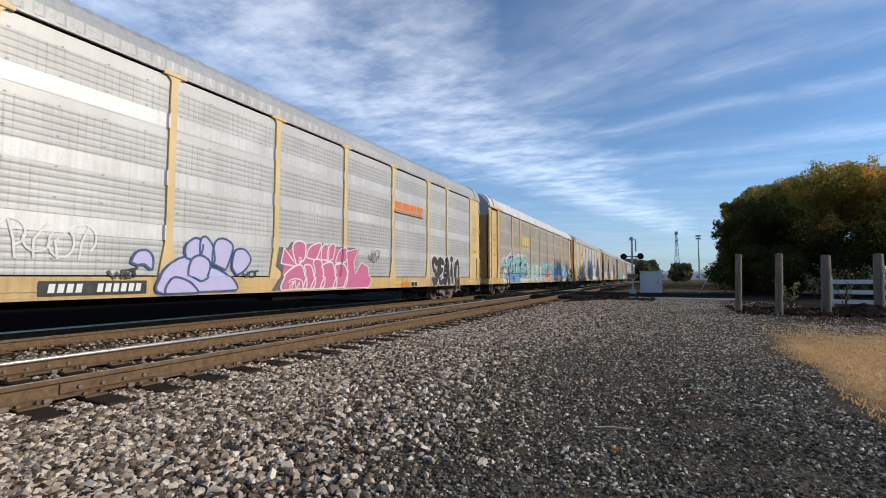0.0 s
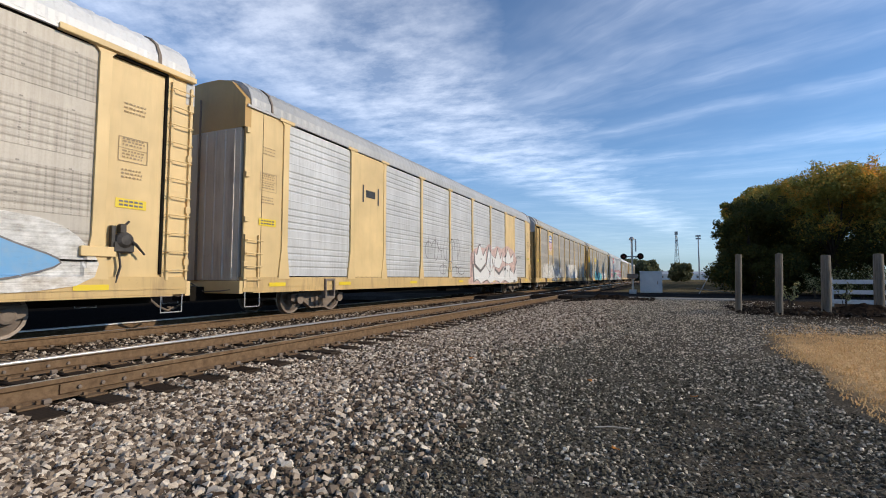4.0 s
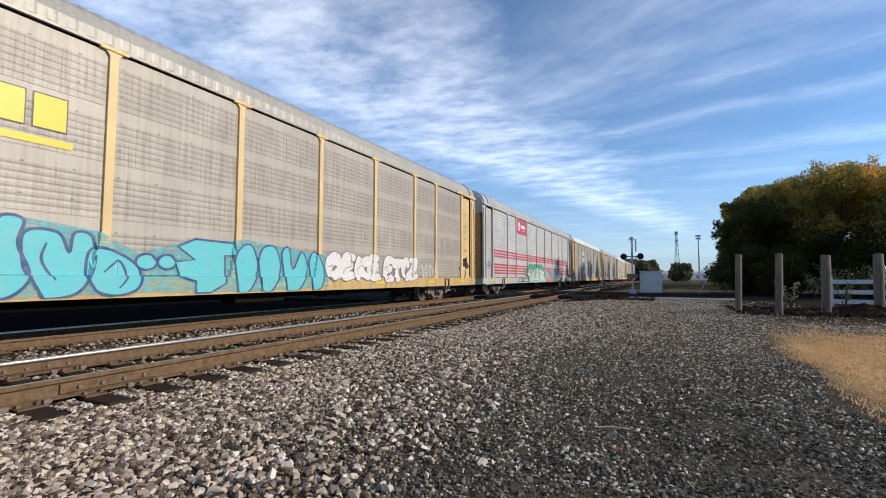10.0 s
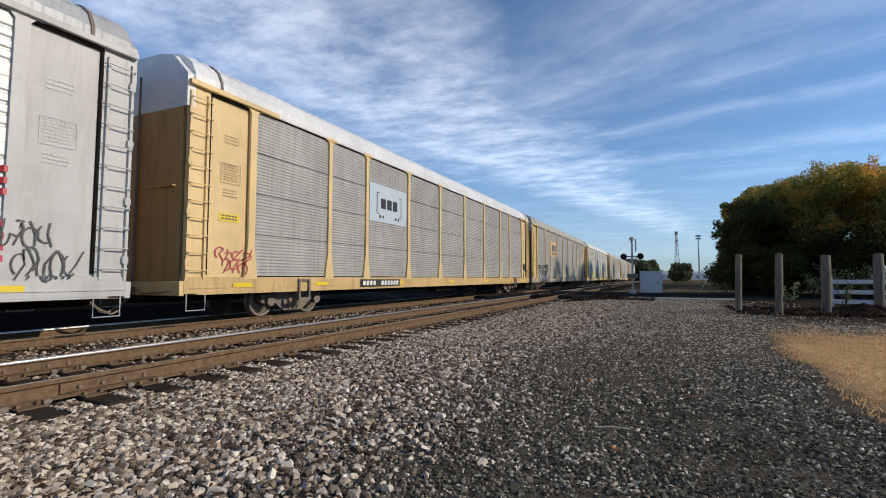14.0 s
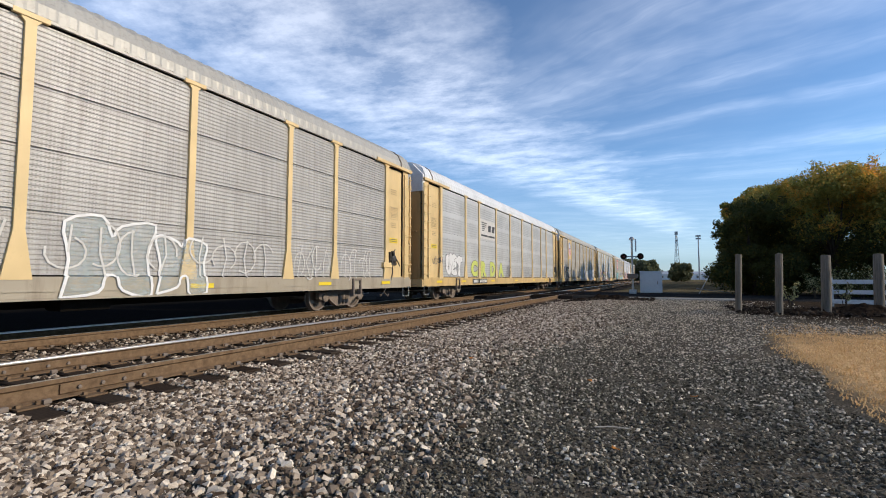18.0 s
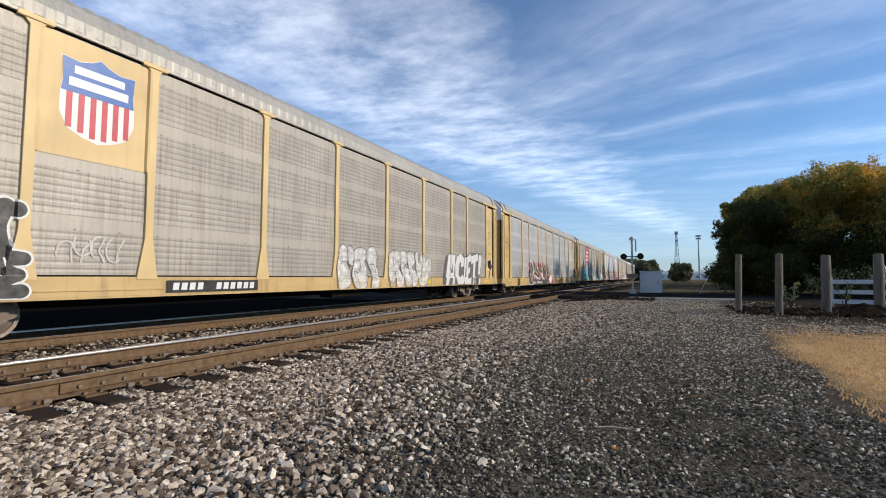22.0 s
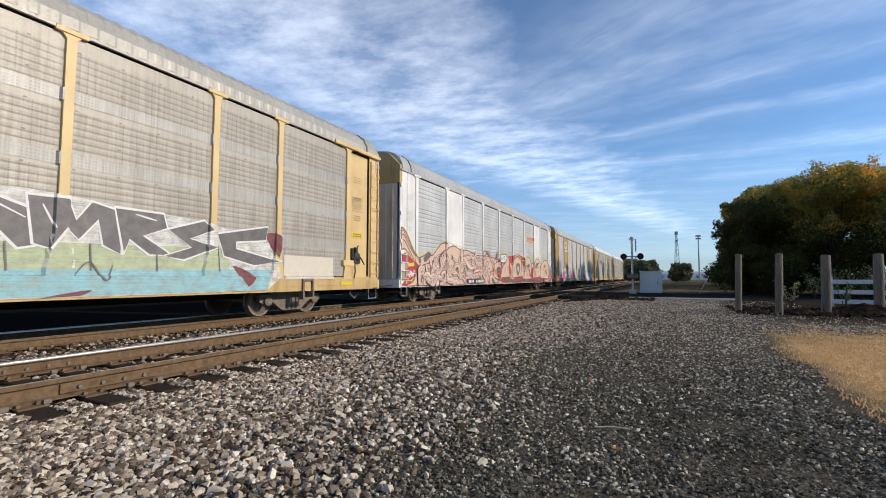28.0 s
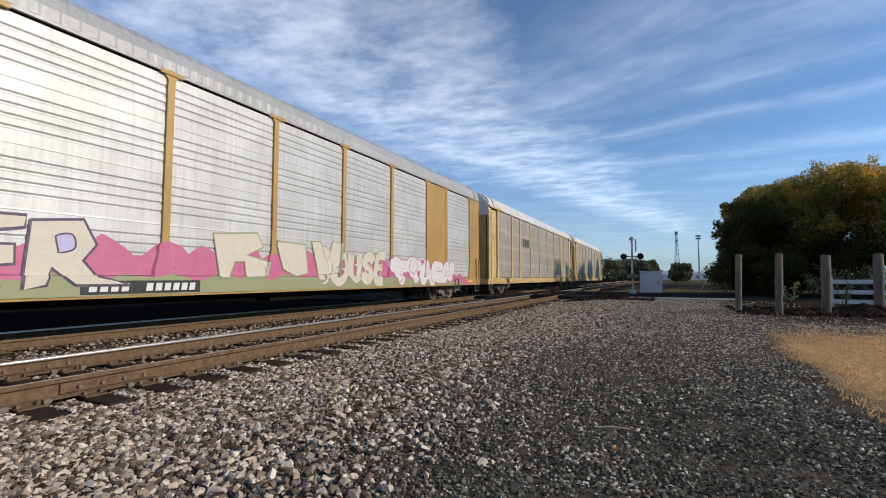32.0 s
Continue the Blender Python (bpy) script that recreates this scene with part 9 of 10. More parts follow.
        p12 = Piece(car, "fleshy intertwined letters outlined in brown and lime on red", p, base=0.4)
        piece_12(p12)
        p12.layer = 2.6
        worms(p12, -11.7, -4.0, 40, 121)
        film("red_field", [[(10.9, 0.71), (13.15, 0.71), (13.15, 1.75), (12.4, 2.0), (11.6, 2.35), (10.9, 2.3)]], INK["red"], car, 0.6, p, "red sprayed field on the end plate")
        e = film("emblem", [rect(5.1 + i * 0.5, 5.5 + i * 0.5, 3.88, 4.15, 0.06) for i in range(4)] + [rect(5.0, 7.0, 3.76, 3.83)], SIGN["orange"], car, 1, p, "orange slanted emblem bars")
        board(car, -6.8, -4.4, layer=17)
        tags(car, 12.2, 13.1, 2.4, 3.3, "smoke", 125, 4, 0.02)
    elif k == 13:
        p = (1, 7)
        e = film("emblem", stroke(arc(-8.35, 4.45, 0.38, 0.32, 40, 320, 16), 0.13), SIGN["white"], car, 1, p, "white rounded line emblem with two upright bars")
        blocks("white_bar", [rect(-7.85, -7.72, 4.13, 4.76), rect(-7.45, -7.32, 4.13, 4.76), rect(-8.5, -7.35, 3.8, 3.93)], SIGN["white"], e, 1, p)
        rnd = random.Random(13)
        film("backdrop_coat", [clamp_z(wisp(rnd, -13.3, 12.0, 0.71, 1.9, 60))], INK["pink"], car, 0, p, "pink sprayed field along the base")
        film("olive_coat", [clamp_z(wisp(rnd, -10.3, 11.0, 0.71, 1.15, 50))], INK["olive"], car, 0.6, p)
        piece_13(Piece(car, "cream block letters with purple outlines", p, base=1.2))
        scrawl(car, 0.3, 3.8, 0.8, 1.9, 5, "cream", "olive", 132, "block", w=0.03, plates=p, inner="white", text="ROUSE", dense=1)
        scrawl(car, 4.3, 9.8, 0.8, 1.75, 5, "white", "pink", 133, w=0.03, plates=p)
        board(car, -5.75, -3.5)
    elif k == 14:
        film("emblem", [rect(-6.35 + 0.6 * i, -5.9 + 0.6 * i, 3.3, 3.9) for i in range(3)], SIGN["black"], car, 1, (), "dark emblem blocks")
        tags(car, -9, 9, 1.1, 1.9, "chalk", 141, 14, 0.03)
    else:
        tags(car, -8, 6, 1.1, 1.8, "chalk", 151, 9, 0.03)


yl, sc, gy = M_YELLOW, M_SCREEN, M_SCREEN_GREY
SPECS = [
    dict(label="autorack railcar with yellow posts, grey slatted sides and a grey roof", frame=yl, panel=M_SCREEN_PALE, roof=M_ROOF_GREY, kind="fine", box_end=True),
    dict(label="autorack railcar with yellow posts, beige sides and a white roof", frame=yl, panel=sc, roof=M_ROOF_WHITE, kind="fine", cap=M_ROOF_GREY),
    dict(label="yellow autorack railcar with bright corrugated panels and yellow plates", frame=yl, panel=M_GALV, roof=M_ROOF_GREY, kind="wide", plates=(1, 7), box_end=True, door=M_END_GREY, cap=M_BROWN_YELLOW),
    dict(label="weathered autorack railcar with beige sides and a shield emblem", frame=yl, panel=sc, roof=M_ROOF_BEIGE, kind="fine", end=M_YELLOW_DIRTY, cap=M_GREY_PAINT),
    dict(label="weathered autorack railcar with beige sides and bright blue scrawl", frame=yl, panel=sc, roof=M_ROOF_BEIGE, kind="fine", cap=M_WHITE_PAINT),
    dict(label="pale grey autorack railcar with red stripes along its sides", frame=M_GREY_PAINT, panel=M_GALV, roof=M_ROOF_GREY, kind="wide"),
    dict(label="autorack railcar with pale grey corrugated sides and a white roof", frame=yl, panel=gy, roof=M_ROOF_WHITE, kind="slot"),
    dict(label="autorack railcar with grey corrugated sides and yellow ends", sill=M_SILL_DULL, frame=yl, panel=gy, roof=M_ROOF_BEIGE, kind="slot"),
    dict(label="autorack railcar with pale grey sides, yellow ends and a white roof", frame=yl, panel=M_SCREEN_PALE, roof=M_ROOF_WHITE, kind="fine"),
    dict(label="autorack railcar with grey-beige sides and a shield on a yellow plate", frame=yl, panel=sc, roof=M_ROOF_BEIGE, kind="fine", cap=M_WHITE_PAINT),
    dict(label="autorack railcar with pale grey sides and red and black lettering", deep_sill=True, frame=yl, panel=M_SCREEN_PALE, roof=M_ROOF_BEIGE, kind="fine", cap=M_WHITE_PAINT),
    dict(label="autorack railcar with grey sides, a red sign and painted scrawl", frame=yl, panel=sc, roof=M_ROOF_BEIGE, kind="fine", cap=M_GREY_PAINT),
    dict(label="white autorack railcar with red and pink scrawl along its base", frame=M_WHITE_PAINT, panel=M_GALV, roof=M_ROOF_GREY, kind="wide", plates=(1, 7), box_end=True, cap=M_YELLOW_DIRTY, door=M_END_GREY),
    dict(label="brownish yellow autorack railcar with bright corrugated panels", frame=M_BROWN_YELLOW, panel=M_GALV, roof=M_ROOF_GREY, kind="wide", plates=(1, 7), box_end=True, door=M_END_GREY, cap=M_BROWN_YELLOW),
    dict(label="autorack railcar with beige sides and a white roof", frame=yl, panel=sc, roof=M_ROOF_WHITE, kind="fine"),
    dict(label="last autorack railcar of the train with beige sides", frame=yl, panel=sc, roof=M_ROOF_WHITE, kind="fine"),
]
SLACK = (-0.3, -0.3, -0.42, -0.43, -0.18) + (0.0,) * 11      # how far each coupling is drawn out
CARS = [build_car(s) for s in SPECS]
for i_car, one_car in enumerate(CARS):
    BODY["boxed"] = bool(SPECS[i_car].get("box_end"))
    livery(i_car, one_car)


# ---- loose stones ----
def stone_material(name, stops, rough=0.9):
    n = Nodes(name)
    g = n.add("NewGeometry")
    col = n.ramp(g.outputs["Random Per Island"], stops)
    f = n.noise(n.world(), 45, 4, 0.7)
    col = n.mix(n.math("MULTIPLY", n.grey(f, 0.45, 0.75), 0.4), col, (0.12, 0.10, 0.085))
    n.bump(f, 0.3, 0.01)
    return n.done(col, 0.95, spec=0.0)


def stone_templates(rng, count=24):
    """Broken angular stones: four jittered corners below, a slanting three-cornered face above."""
    base = np.array([(-1, -1, -0.9), (1, -1, -0.9), (1, 1, -0.9), (-1, 1, -0.9)], float)
    top = np.array([(-0.55, -0.6, 0.7), (0.75, -0.15, 0.7), (-0.35, 0.7, 0.7)], float)
    f0 = np.array([(0, 1, 4), (1, 5, 4), (1, 2, 5), (2, 6, 5), (2, 3, 6), (3, 4, 6), (3, 0, 4), (4, 5, 6)])
    out = []
    for _ in range(count):
        b = base * (1 + rng.uniform(-0.35, 0.15, (4, 1)))
        t = top + rng.uniform(-0.3, 0.3, (3, 3))
        v = np.concatenate([b, t]) * 0.86
        out.append(v * np.array([rng.uniform(0.9, 1.4), rng.uniform(0.6, 1.0), rng.uniform(0.6, 1.05)]))
    return out, f0


TEMPLATES, STONE_FACES = stone_templates(np.random.default_rng(3))


def stones(name, places, mat, label, parent=None):
    """Many stones (x, y, z, size) joined as one mesh."""
    rng = np.random.default_rng(len(places))
    n = len(places)
    nv = len(TEMPLATES[0])
    V = np.empty((n, nv, 3))
    pick = rng.integers(0, len(TEMPLATES), n)
    ang, tilt = rng.uniform(0, 2 * math.pi, n), rng.uniform(-0.75, 0.75, n)
    for t, tv in enumerate(TEMPLATES):
        s = np.where(pick == t)[0]
        ca, sa, ct, st = np.cos(ang[s]), np.sin(ang[s]), np.cos(tilt[s]), np.sin(tilt[s])
        x = tv[None, :, 0] * ca[:, None] - tv[None, :, 1] * sa[:, None]
        y = tv[None, :, 0] * sa[:, None] + tv[None, :, 1] * ca[:, None]
        z = tv[None, :, 2] * 0.75 + 0 * x
        y, z = y * ct[:, None] - z * st[:, None], y * st[:, None] + z * ct[:, None]
        V[s] = np.stack([x, y, z], -1) * places[s, 3][:, None, None] + places[s, None, :3]
    me = bpy.data.meshes.new(name)
    F = (STONE_FACES[None] + (np.arange(n) * nv)[:, None, None]).reshape(-1, 3)
    me.vertices.add(n * nv)
    me.vertices.foreach_set("co", V.reshape(-1).astype(np.float32))
    me.loops.add(F.size)
    me.loops.foreach_set("vertex_index", F.reshape(-1).astype(np.int32))
    me.polygons.add(len(F))
    me.polygons.foreach_set("loop_start", np.arange(0, F.size, 3, dtype=np.int32))
    me.update(calc_edges=True)
    me.shade_flat()
    me.materials.append(mat)
    ob = new(name, me)
    return tagged(ob, label, "stones", kind="stuff")


def sprinkle(n, x0, x1, y0, y1, s0, s1, rng, keep=None, near=False, lift=0.2):
    """n places on the ground; with near, thicker close to the camera's end of the field."""
    x = rng.uniform(x0, x1, n)
    u = rng.uniform(0, 1, n)
    y = y0 + (y1 - y0) * (u ** 1.8 if near else u)
    s = s0 + (s1 - s0) * rng.uniform(0, 1, n) ** 2.2
    z = np.array([ground_z(a, b) for a, b in zip(x, y)]) + s * lift
    p = np.stack([x, y, z, s], 1)
    return p[keep(x, y, rng)] if keep else p


M_BALLAST = stone_material("ballast_stone", [(0.0, (0.045, 0.031, 0.022)), (0.25, (0.14, 0.102, 0.073)), (0.5, (0.31, 0.242, 0.18)), (0.75, (0.52, 0.425, 0.33)), (1.0, (0.80, 0.70, 0.57))])
# stones of the track bed, darker than those beside the track
M_BED = stone_material("sooty_ballast_stone", [(0.0, (0.03, 0.021, 0.015)), (0.3, (0.095, 0.069, 0.049)), (0.6, (0.23, 0.178, 0.132)), (0.85, (0.43, 0.35, 0.27)), (1.0, (0.68, 0.58, 0.47))])
# paler copy of the lot's gravel, so the ground brightens with distance
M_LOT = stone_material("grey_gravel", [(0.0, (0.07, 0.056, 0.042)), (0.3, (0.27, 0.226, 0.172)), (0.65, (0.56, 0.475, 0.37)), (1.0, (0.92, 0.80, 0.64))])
M_PEBBLE = stone_material("dark_gravel", [(0.0, (0.028, 0.025, 0.018)), (0.4, (0.095, 0.085, 0.063)), (0.75, (0.20, 0.178, 0.134)), (0.95, (0.37, 0.325, 0.25)), (1.0, (0.68, 0.60, 0.48))])
rg = np.random.default_rng(11)
TY = np.array(TIE_YS)


def edge(x, y, rng):
    """Ballast thins out towards the lot, and leaves the ties' ends bare."""
    keep = rng.uniform(0, 1, len(x)) < np.clip((-1.5 + 0.7 * np.clip((y - 3) / 9, 0, 1) - x + 0.35 * np.sin(y * 0.7)) / 1.9, 0.003, 1)
    return keep & ~((x < -4.42) & bare(y))


def bare(y):
    i = np.clip(np.searchsorted(TY, y), 1, len(TY) - 1)
    return np.minimum(np.abs(y - TY[i - 1]), np.abs(y - TY[i])) < 0.15


def off_grass(x, y, rng):
    return (x < 1.5 + 0.15 * np.sin(y * 2.1)) | (y > 9.3 + 0.55 * x)


stones("near_ballast", np.concatenate([
    sprinkle(5000, -5.0, -1.2, -6.0, 0.5, 0.016, 0.04, rg, edge, lift=0.4),
    sprinkle(104000, -5.0, -0.2, 0.3, 9.0, 0.009, 0.034, rg, edge, near=True, lift=0.6),
    sprinkle(42000, -5.0, -0.6, 8.0, 25.0, 0.014, 0.036, rg, edge, near=True, lift=0.5)]), M_BALLAST, "pale pinkish grey crushed ballast stones beside the track")
stones("track_ballast", np.concatenate([
    sprinkle(12000, NEAR_X - 1.6, -5.0, 0.5, 25.0, 0.018, 0.042, rg, lambda x, y, r_: ~bare(y), near=True, lift=0.25),
    sprinkle(9000, TRAIN_X - 0.2, NEAR_X - 1.2, 1.5, 25.0, 0.02, 0.05, rg, near=True, lift=0.4)]), M_BED, "pale crushed ballast between rails and ties")
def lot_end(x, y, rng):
    """The lot's paler gravel: comes in with distance, thinning out towards the soil at the posts."""
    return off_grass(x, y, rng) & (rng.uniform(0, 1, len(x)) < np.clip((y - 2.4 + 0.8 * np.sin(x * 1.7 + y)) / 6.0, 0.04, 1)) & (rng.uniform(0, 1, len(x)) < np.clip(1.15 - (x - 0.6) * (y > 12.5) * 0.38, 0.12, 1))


stones("gravel", np.concatenate([sprinkle(4000, -2.6, 1.6, -5.0, 0.6, 0.009, 0.022, rg, lift=0.45), sprinkle(92000, -2.6, 2.6, 0.7, 7.5, 0.005, 0.016, rg, off_grass, near=True, lift=0.55)]), M_PEBBLE, "dark grey crushed gravel of the lot")
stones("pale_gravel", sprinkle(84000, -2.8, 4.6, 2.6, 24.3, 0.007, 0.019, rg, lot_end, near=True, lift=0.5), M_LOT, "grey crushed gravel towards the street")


# ---- grass ----
def blades(name, pts, h0, h1, mat, label, rng, width=0.006):
    """Thin bent blades, joined as one mesh."""
    n = len(pts)
    a = rng.uniform(0, 2 * math.pi, n)
    h = rng.uniform(h0, h1, n)
    lean = rng.uniform(0.6, 2.6, n) * h
    d = np.stack([np.cos(a), np.sin(a)], 1)
    s = np.stack([-np.sin(a), np.cos(a)], 1) * width
    P = np.array(pts)
    V = np.zeros((n, 5, 3))
    V[:, 0, :2], V[:, 1, :2] = P[:, :2] - s, P[:, :2] + s
    V[:, 0, 2] = V[:, 1, 2] = P[:, 2] - 0.01
    mid = P[:, :2] + d * (lean * 0.35)[:, None]
    V[:, 2, :2], V[:, 3, :2] = mid + s * 0.8, mid - s * 0.8
    V[:, 2, 2] = V[:, 3, 2] = P[:, 2] + h * 0.7
    V[:, 4, :2] = P[:, :2] + d * lean[:, None]
    V[:, 4, 2] = P[:, 2] + h
    me = bpy.data.meshes.new(name)
    fs = []
    for i in range(n):
        o = 5 * i
        fs += [(o, o + 1, o + 2, o + 3), (o + 3, o + 2, o + 4)]
    me.from_pydata(V.reshape(-1, 3).tolist(), [], fs)
    me.materials.append(mat)
    return tagged(new(name, me), label, "grass", kind="stuff")


def leaf_material(name, stops, rough=0.6, patch=None):
    n = Nodes(name)
    g = n.add("NewGeometry")
    pick = g.outputs["Random Per Island"]
    if patch:
        pick = n.math("ADD", n.math("MULTIPLY", pick, 0.4), n.math("MULTIPLY", n.grey(n.noise(n.world(), 1.5, 3), 0.36, 0.64), 0.6))
    col = n.ramp(pick, stops)
    big = n.noise(n.world(), 0.55, 3)
    col = n.mix(n.grey(big, 0.35, 0.7), col, patch or tuple(x * 0.8 for x in stops[len(stops) // 2][1]))
    n.done(col, rough, spec=0.15)
    tr = n.add("BsdfTranslucent")
    n.link(col, tr.inputs["Color"])
    mx = n.add("MixShader")
    mx.inputs[0].default_value = 0.42
    n.link(n.bsdf.outputs[0], mx.inputs[1])
    n.link(tr.outputs[0], mx.inputs[2])
    n.link(mx.outputs[0], n.out.inputs["Surface"])
    return n.mat


M_STRAW = leaf_material("straw_grass", [(0.0, (0.46, 0.265, 0.11)), (0.5, (0.74, 0.475, 0.22)), (1.0, (0.92, 0.69, 0.40))])
gx = rg.uniform(1.45, 7.5, 60000)
gy_ = np.concatenate([rg.uniform(1.2, 13.5, 52000), rg.uniform(-6.0, 1.2, 8000)])
ok = (gx > 1.6 + 0.2 * np.sin(gy_ * 2.1) + rg.normal(0, 0.16, len(gx))) & (gy_ < 9.3 + 0.55 * gx + 0.6 * np.sin(gx * 3.1) + 0.4 * np.sin(gx * 7.3) + rg.normal(0, 0.8, len(gx))) & ((gx - gy_ * 0.9) < 3.0)
blades("dry_grass", [(a, b, ground_z(a, b)) for a, b in zip(gx[ok], gy_[ok])], 0.012, 0.038, M_STRAW, "short dry straw-coloured grass beside the gravel", rg)


# ---- wooden posts and board fence ----
def wood_grey():
    n = Nodes("weathered_post_wood")
    f = n.noise(n.coords((14, 14, 0.8)), 3, 6, 0.7)
    col = n.mix(n.grey(f, 0.3, 0.7), (0.075, 0.062, 0.048), (0.22, 0.188, 0.148))
    n.bump(f, 0.5, 0.02)
    return n.done(col, 0.9)


M_POST = wood_grey()
for px, py, h, r in ((1.96, 15.5, 1.70, 0.085), (2.9, 15.4, 1.68, 0.095), (4.22, 16.5, 1.66, 0.125), (5.6, 17.2, 1.70, 0.125)):
    m = Mesh().lathe([(r * 1.08, -0.3), (r, 0.0), (r * 0.98, h * 0.33), (r * 0.99, h * 0.66), (r * 0.93, h - 0.03), (r * 0.86, h), (0.001, h + 0.012)], "z", 12)
    solid("wooden_post", m, M_POST, "thick grey weathered wooden post standing in dark soil", "post", "row of wooden posts", at=pose(px, py, ground_z(px, py), 0, random.uniform(1.2, 2.2), 0), smooth=True)
M_SOIL = plain("dark_soil", (0.024, 0.017, 0.012), 1.0, 0, 0.5, 0.0)
M_FENCE = paint("white_fence_paint", (0.62, 0.62, 0.62), 0.6, 0.35, streak=False)
fence = thing("board_fence", "white painted three-board fence before the trees", "fence", at=pose(6.0, 20.6, 0.0, 0, 0, -10))
for i, x in enumerate((-0.55, 1.3, 3.1, 4.9)):
    part("fence_post", Mesh().box(x - 0.06, x + 0.06, 0.03, 0.14, -0.2, 1.02, 0.01), M_FENCE, fence)
for z in (0.16, 0.50, 0.86):
    part("board", Mesh().box(-0.65, 5.0, -0.02, 0.02, z - 0.075, z + 0.075, 0.006), M_FENCE, fence)



def mound(name, x0, x1, y0, y1, h, mat, label, seed):
    """A low uneven heap of earth on the ground."""
    m = Mesh()
    nx, ny = 150, 44
    for j in range(ny + 1):
        for i in range(nx + 1):
            u, v = i / nx, j / ny
            x, y = x0 + (x1 - x0) * u, y0 + (y1 - y0) * v
            k = max(0.0, math.sin(math.pi * u)) ** 0.5 * max(0.0, math.sin(math.pi * v))
            k = max(0.0, k * (0.35 + 1.5 * abs(noise.noise((x * 0.9, y * 1.1, seed)))) - 0.12)
            z = ground_z(x, y) - 0.02 + h * k + 0.06 * min(1, 3 * k) * noise.noise((x * 5, y * 5, seed)) + 0.035 * min(1, 3 * k) * noise.noise((x * 13, y * 13, seed))
            m.v.append((x, y, z))
    m.f = [(j * (nx + 1) + i, j * (nx + 1) + i + 1, (j + 1) * (nx + 1) + i + 1, (j + 1) * (nx + 1) + i) for j in range(ny) for i in range(nx)]
    return tagged(solid(name, m, mat, label, "soil"), kind="structure")


# dark heap fills in the shade beside the posts as well as their soil
mound("soil_mound", 2.2, 9.2, 15.0, 18.4, 0.24, M_SOIL, "low heap along the posts, dark with soil and painted shade", 2.0)
mound("soil_mound", -4.3, -0.4, 22.0, 24.7, 0.22, M_SOIL, "low bank of dark rubble at the street's edge", 5.0)
M_CLOD = stone_material("dark_clods", [(0.0, (0.012, 0.009, 0.007)), (0.6, (0.035, 0.026, 0.019)), (1.0, (0.10, 0.078, 0.058))])
stones("soil_clods", np.concatenate([
    sprinkle(1700, 1.9, 9.0, 14.6, 18.4, 0.012, 0.065, rg, lift=1.2),
    sprinkle(900, -4.2, -0.3, 21.6, 24.6, 0.02, 0.07, rg, lift=1.0)]), M_CLOD, "dark clods of soil and rubble")

# ---- small litter on the gravel ----
M_TWIG = plain("bleached_twig", (0.55, 0.48, 0.40), 0.9, 0, 0.2, 0.0)
M_DRY_LEAF = plain("dry_orange_leaf", (0.55, 0.22, 0.06), 0.8, 0, 0.3, 0.0)
tx, ty = -0.36, 3.62
solid("twig", Mesh().tube([(-0.12, -0.03, 0.012), (0.0, 0.01, 0.02), (0.13, 0.04, 0.01)], [0.005, 0.006, 0.003], 5), M_TWIG, "pale bleached twig lying on the gravel", "twig", at=(tx, ty, ground_z(tx, ty) + 0.015))
for lx, ly, turn in ((-2.4, 5.85, 20), (-0.73, 5.15, 70), (-0.3, 3.2, 130), (0.25, 4.9, 200)):
    leaf = Mesh()
    for dz in (0.0, 0.003):
        leaf.v += [(-0.035, 0, 0.012 + dz), (-0.01, 0.022, 0.004 + dz), (0.02, 0.02, 0.006 + dz), (0.04, 0, 0.016 + dz), (0.02, -0.02, 0.005 + dz), (-0.01, -0.022, 0.003 + dz)]
    leaf.f = [(0, 1, 2, 3, 4, 5), (6, 11, 10, 9, 8, 7)] + [(i, 6 + i, 6 + (i + 1) % 6, (i + 1) % 6) for i in range(6)]
    solid("fallen_leaf", leaf, M_DRY_LEAF, "small dry orange leaf lying on the gravel", "leaf", "fallen leaves", at=pose(lx, ly, ground_z(lx, ly) + 0.02, 12, 8, turn))

# ---- crossing signal, cabinet ----
M_CABINET = plain("cabinet_grey", (0.55, 0.57, 0.59), 0.4, 0.2, 0.05)
cab = thing("signal_cabinet", "pale grey metal signal cabinet beside the crossing", "cabinet", at=(-0.61, 31.5, 0.0))
part("body", Mesh().box(-0.63, 0.63, -0.4, 0.4, 0.06, 1.36, 0.02), M_CABINET, cab)
part("roof", Mesh().box(-0.67, 0.67, -0.44, 0.44, 1.36, 1.42, 0.02), M_CABINET, cab)
part("plinth", Mesh().box(-0.6, 0.6, -0.36, 0.36, -0.2, 0.06), M_ASPHALT, cab)
door = part("door", Mesh().box(-0.56, 0.56, -0.415, -0.40, 0.14, 1.3, 0.004), M_CABINET, cab)
part("handle", Mesh().box(0.36, 0.40, -0.44, -0.415, 0.6, 0.78), M_STEEL_DARK, door)
M_ALU = plain("dull_aluminium", (0.42, 0.43, 0.44), 0.45, 0.8, 0.1)
M_LENS = plain("dark_red_lens", (0.10, 0.01, 0.01), 0.15, 0.0, 0.1)
sig = thing("crossing_signal", "railway crossing signal mast with dark unlit twin lamps", "signal", at=(-1.62, 30.3, 0.0))
part("mast", Mesh().lathe([(0.16, -0.2), (0.16, 0.12), (0.075, 0.14), (0.07, 0.5), (0.06, 0.5), (0.06, 3.35), (0.001, 3.36)], "z", 12), M_ALU, sig)
part("foot", Mesh().box(-0.2, 0.2, -0.2, 0.2, -0.2, 0.28, 0.03), M_ALU, sig)
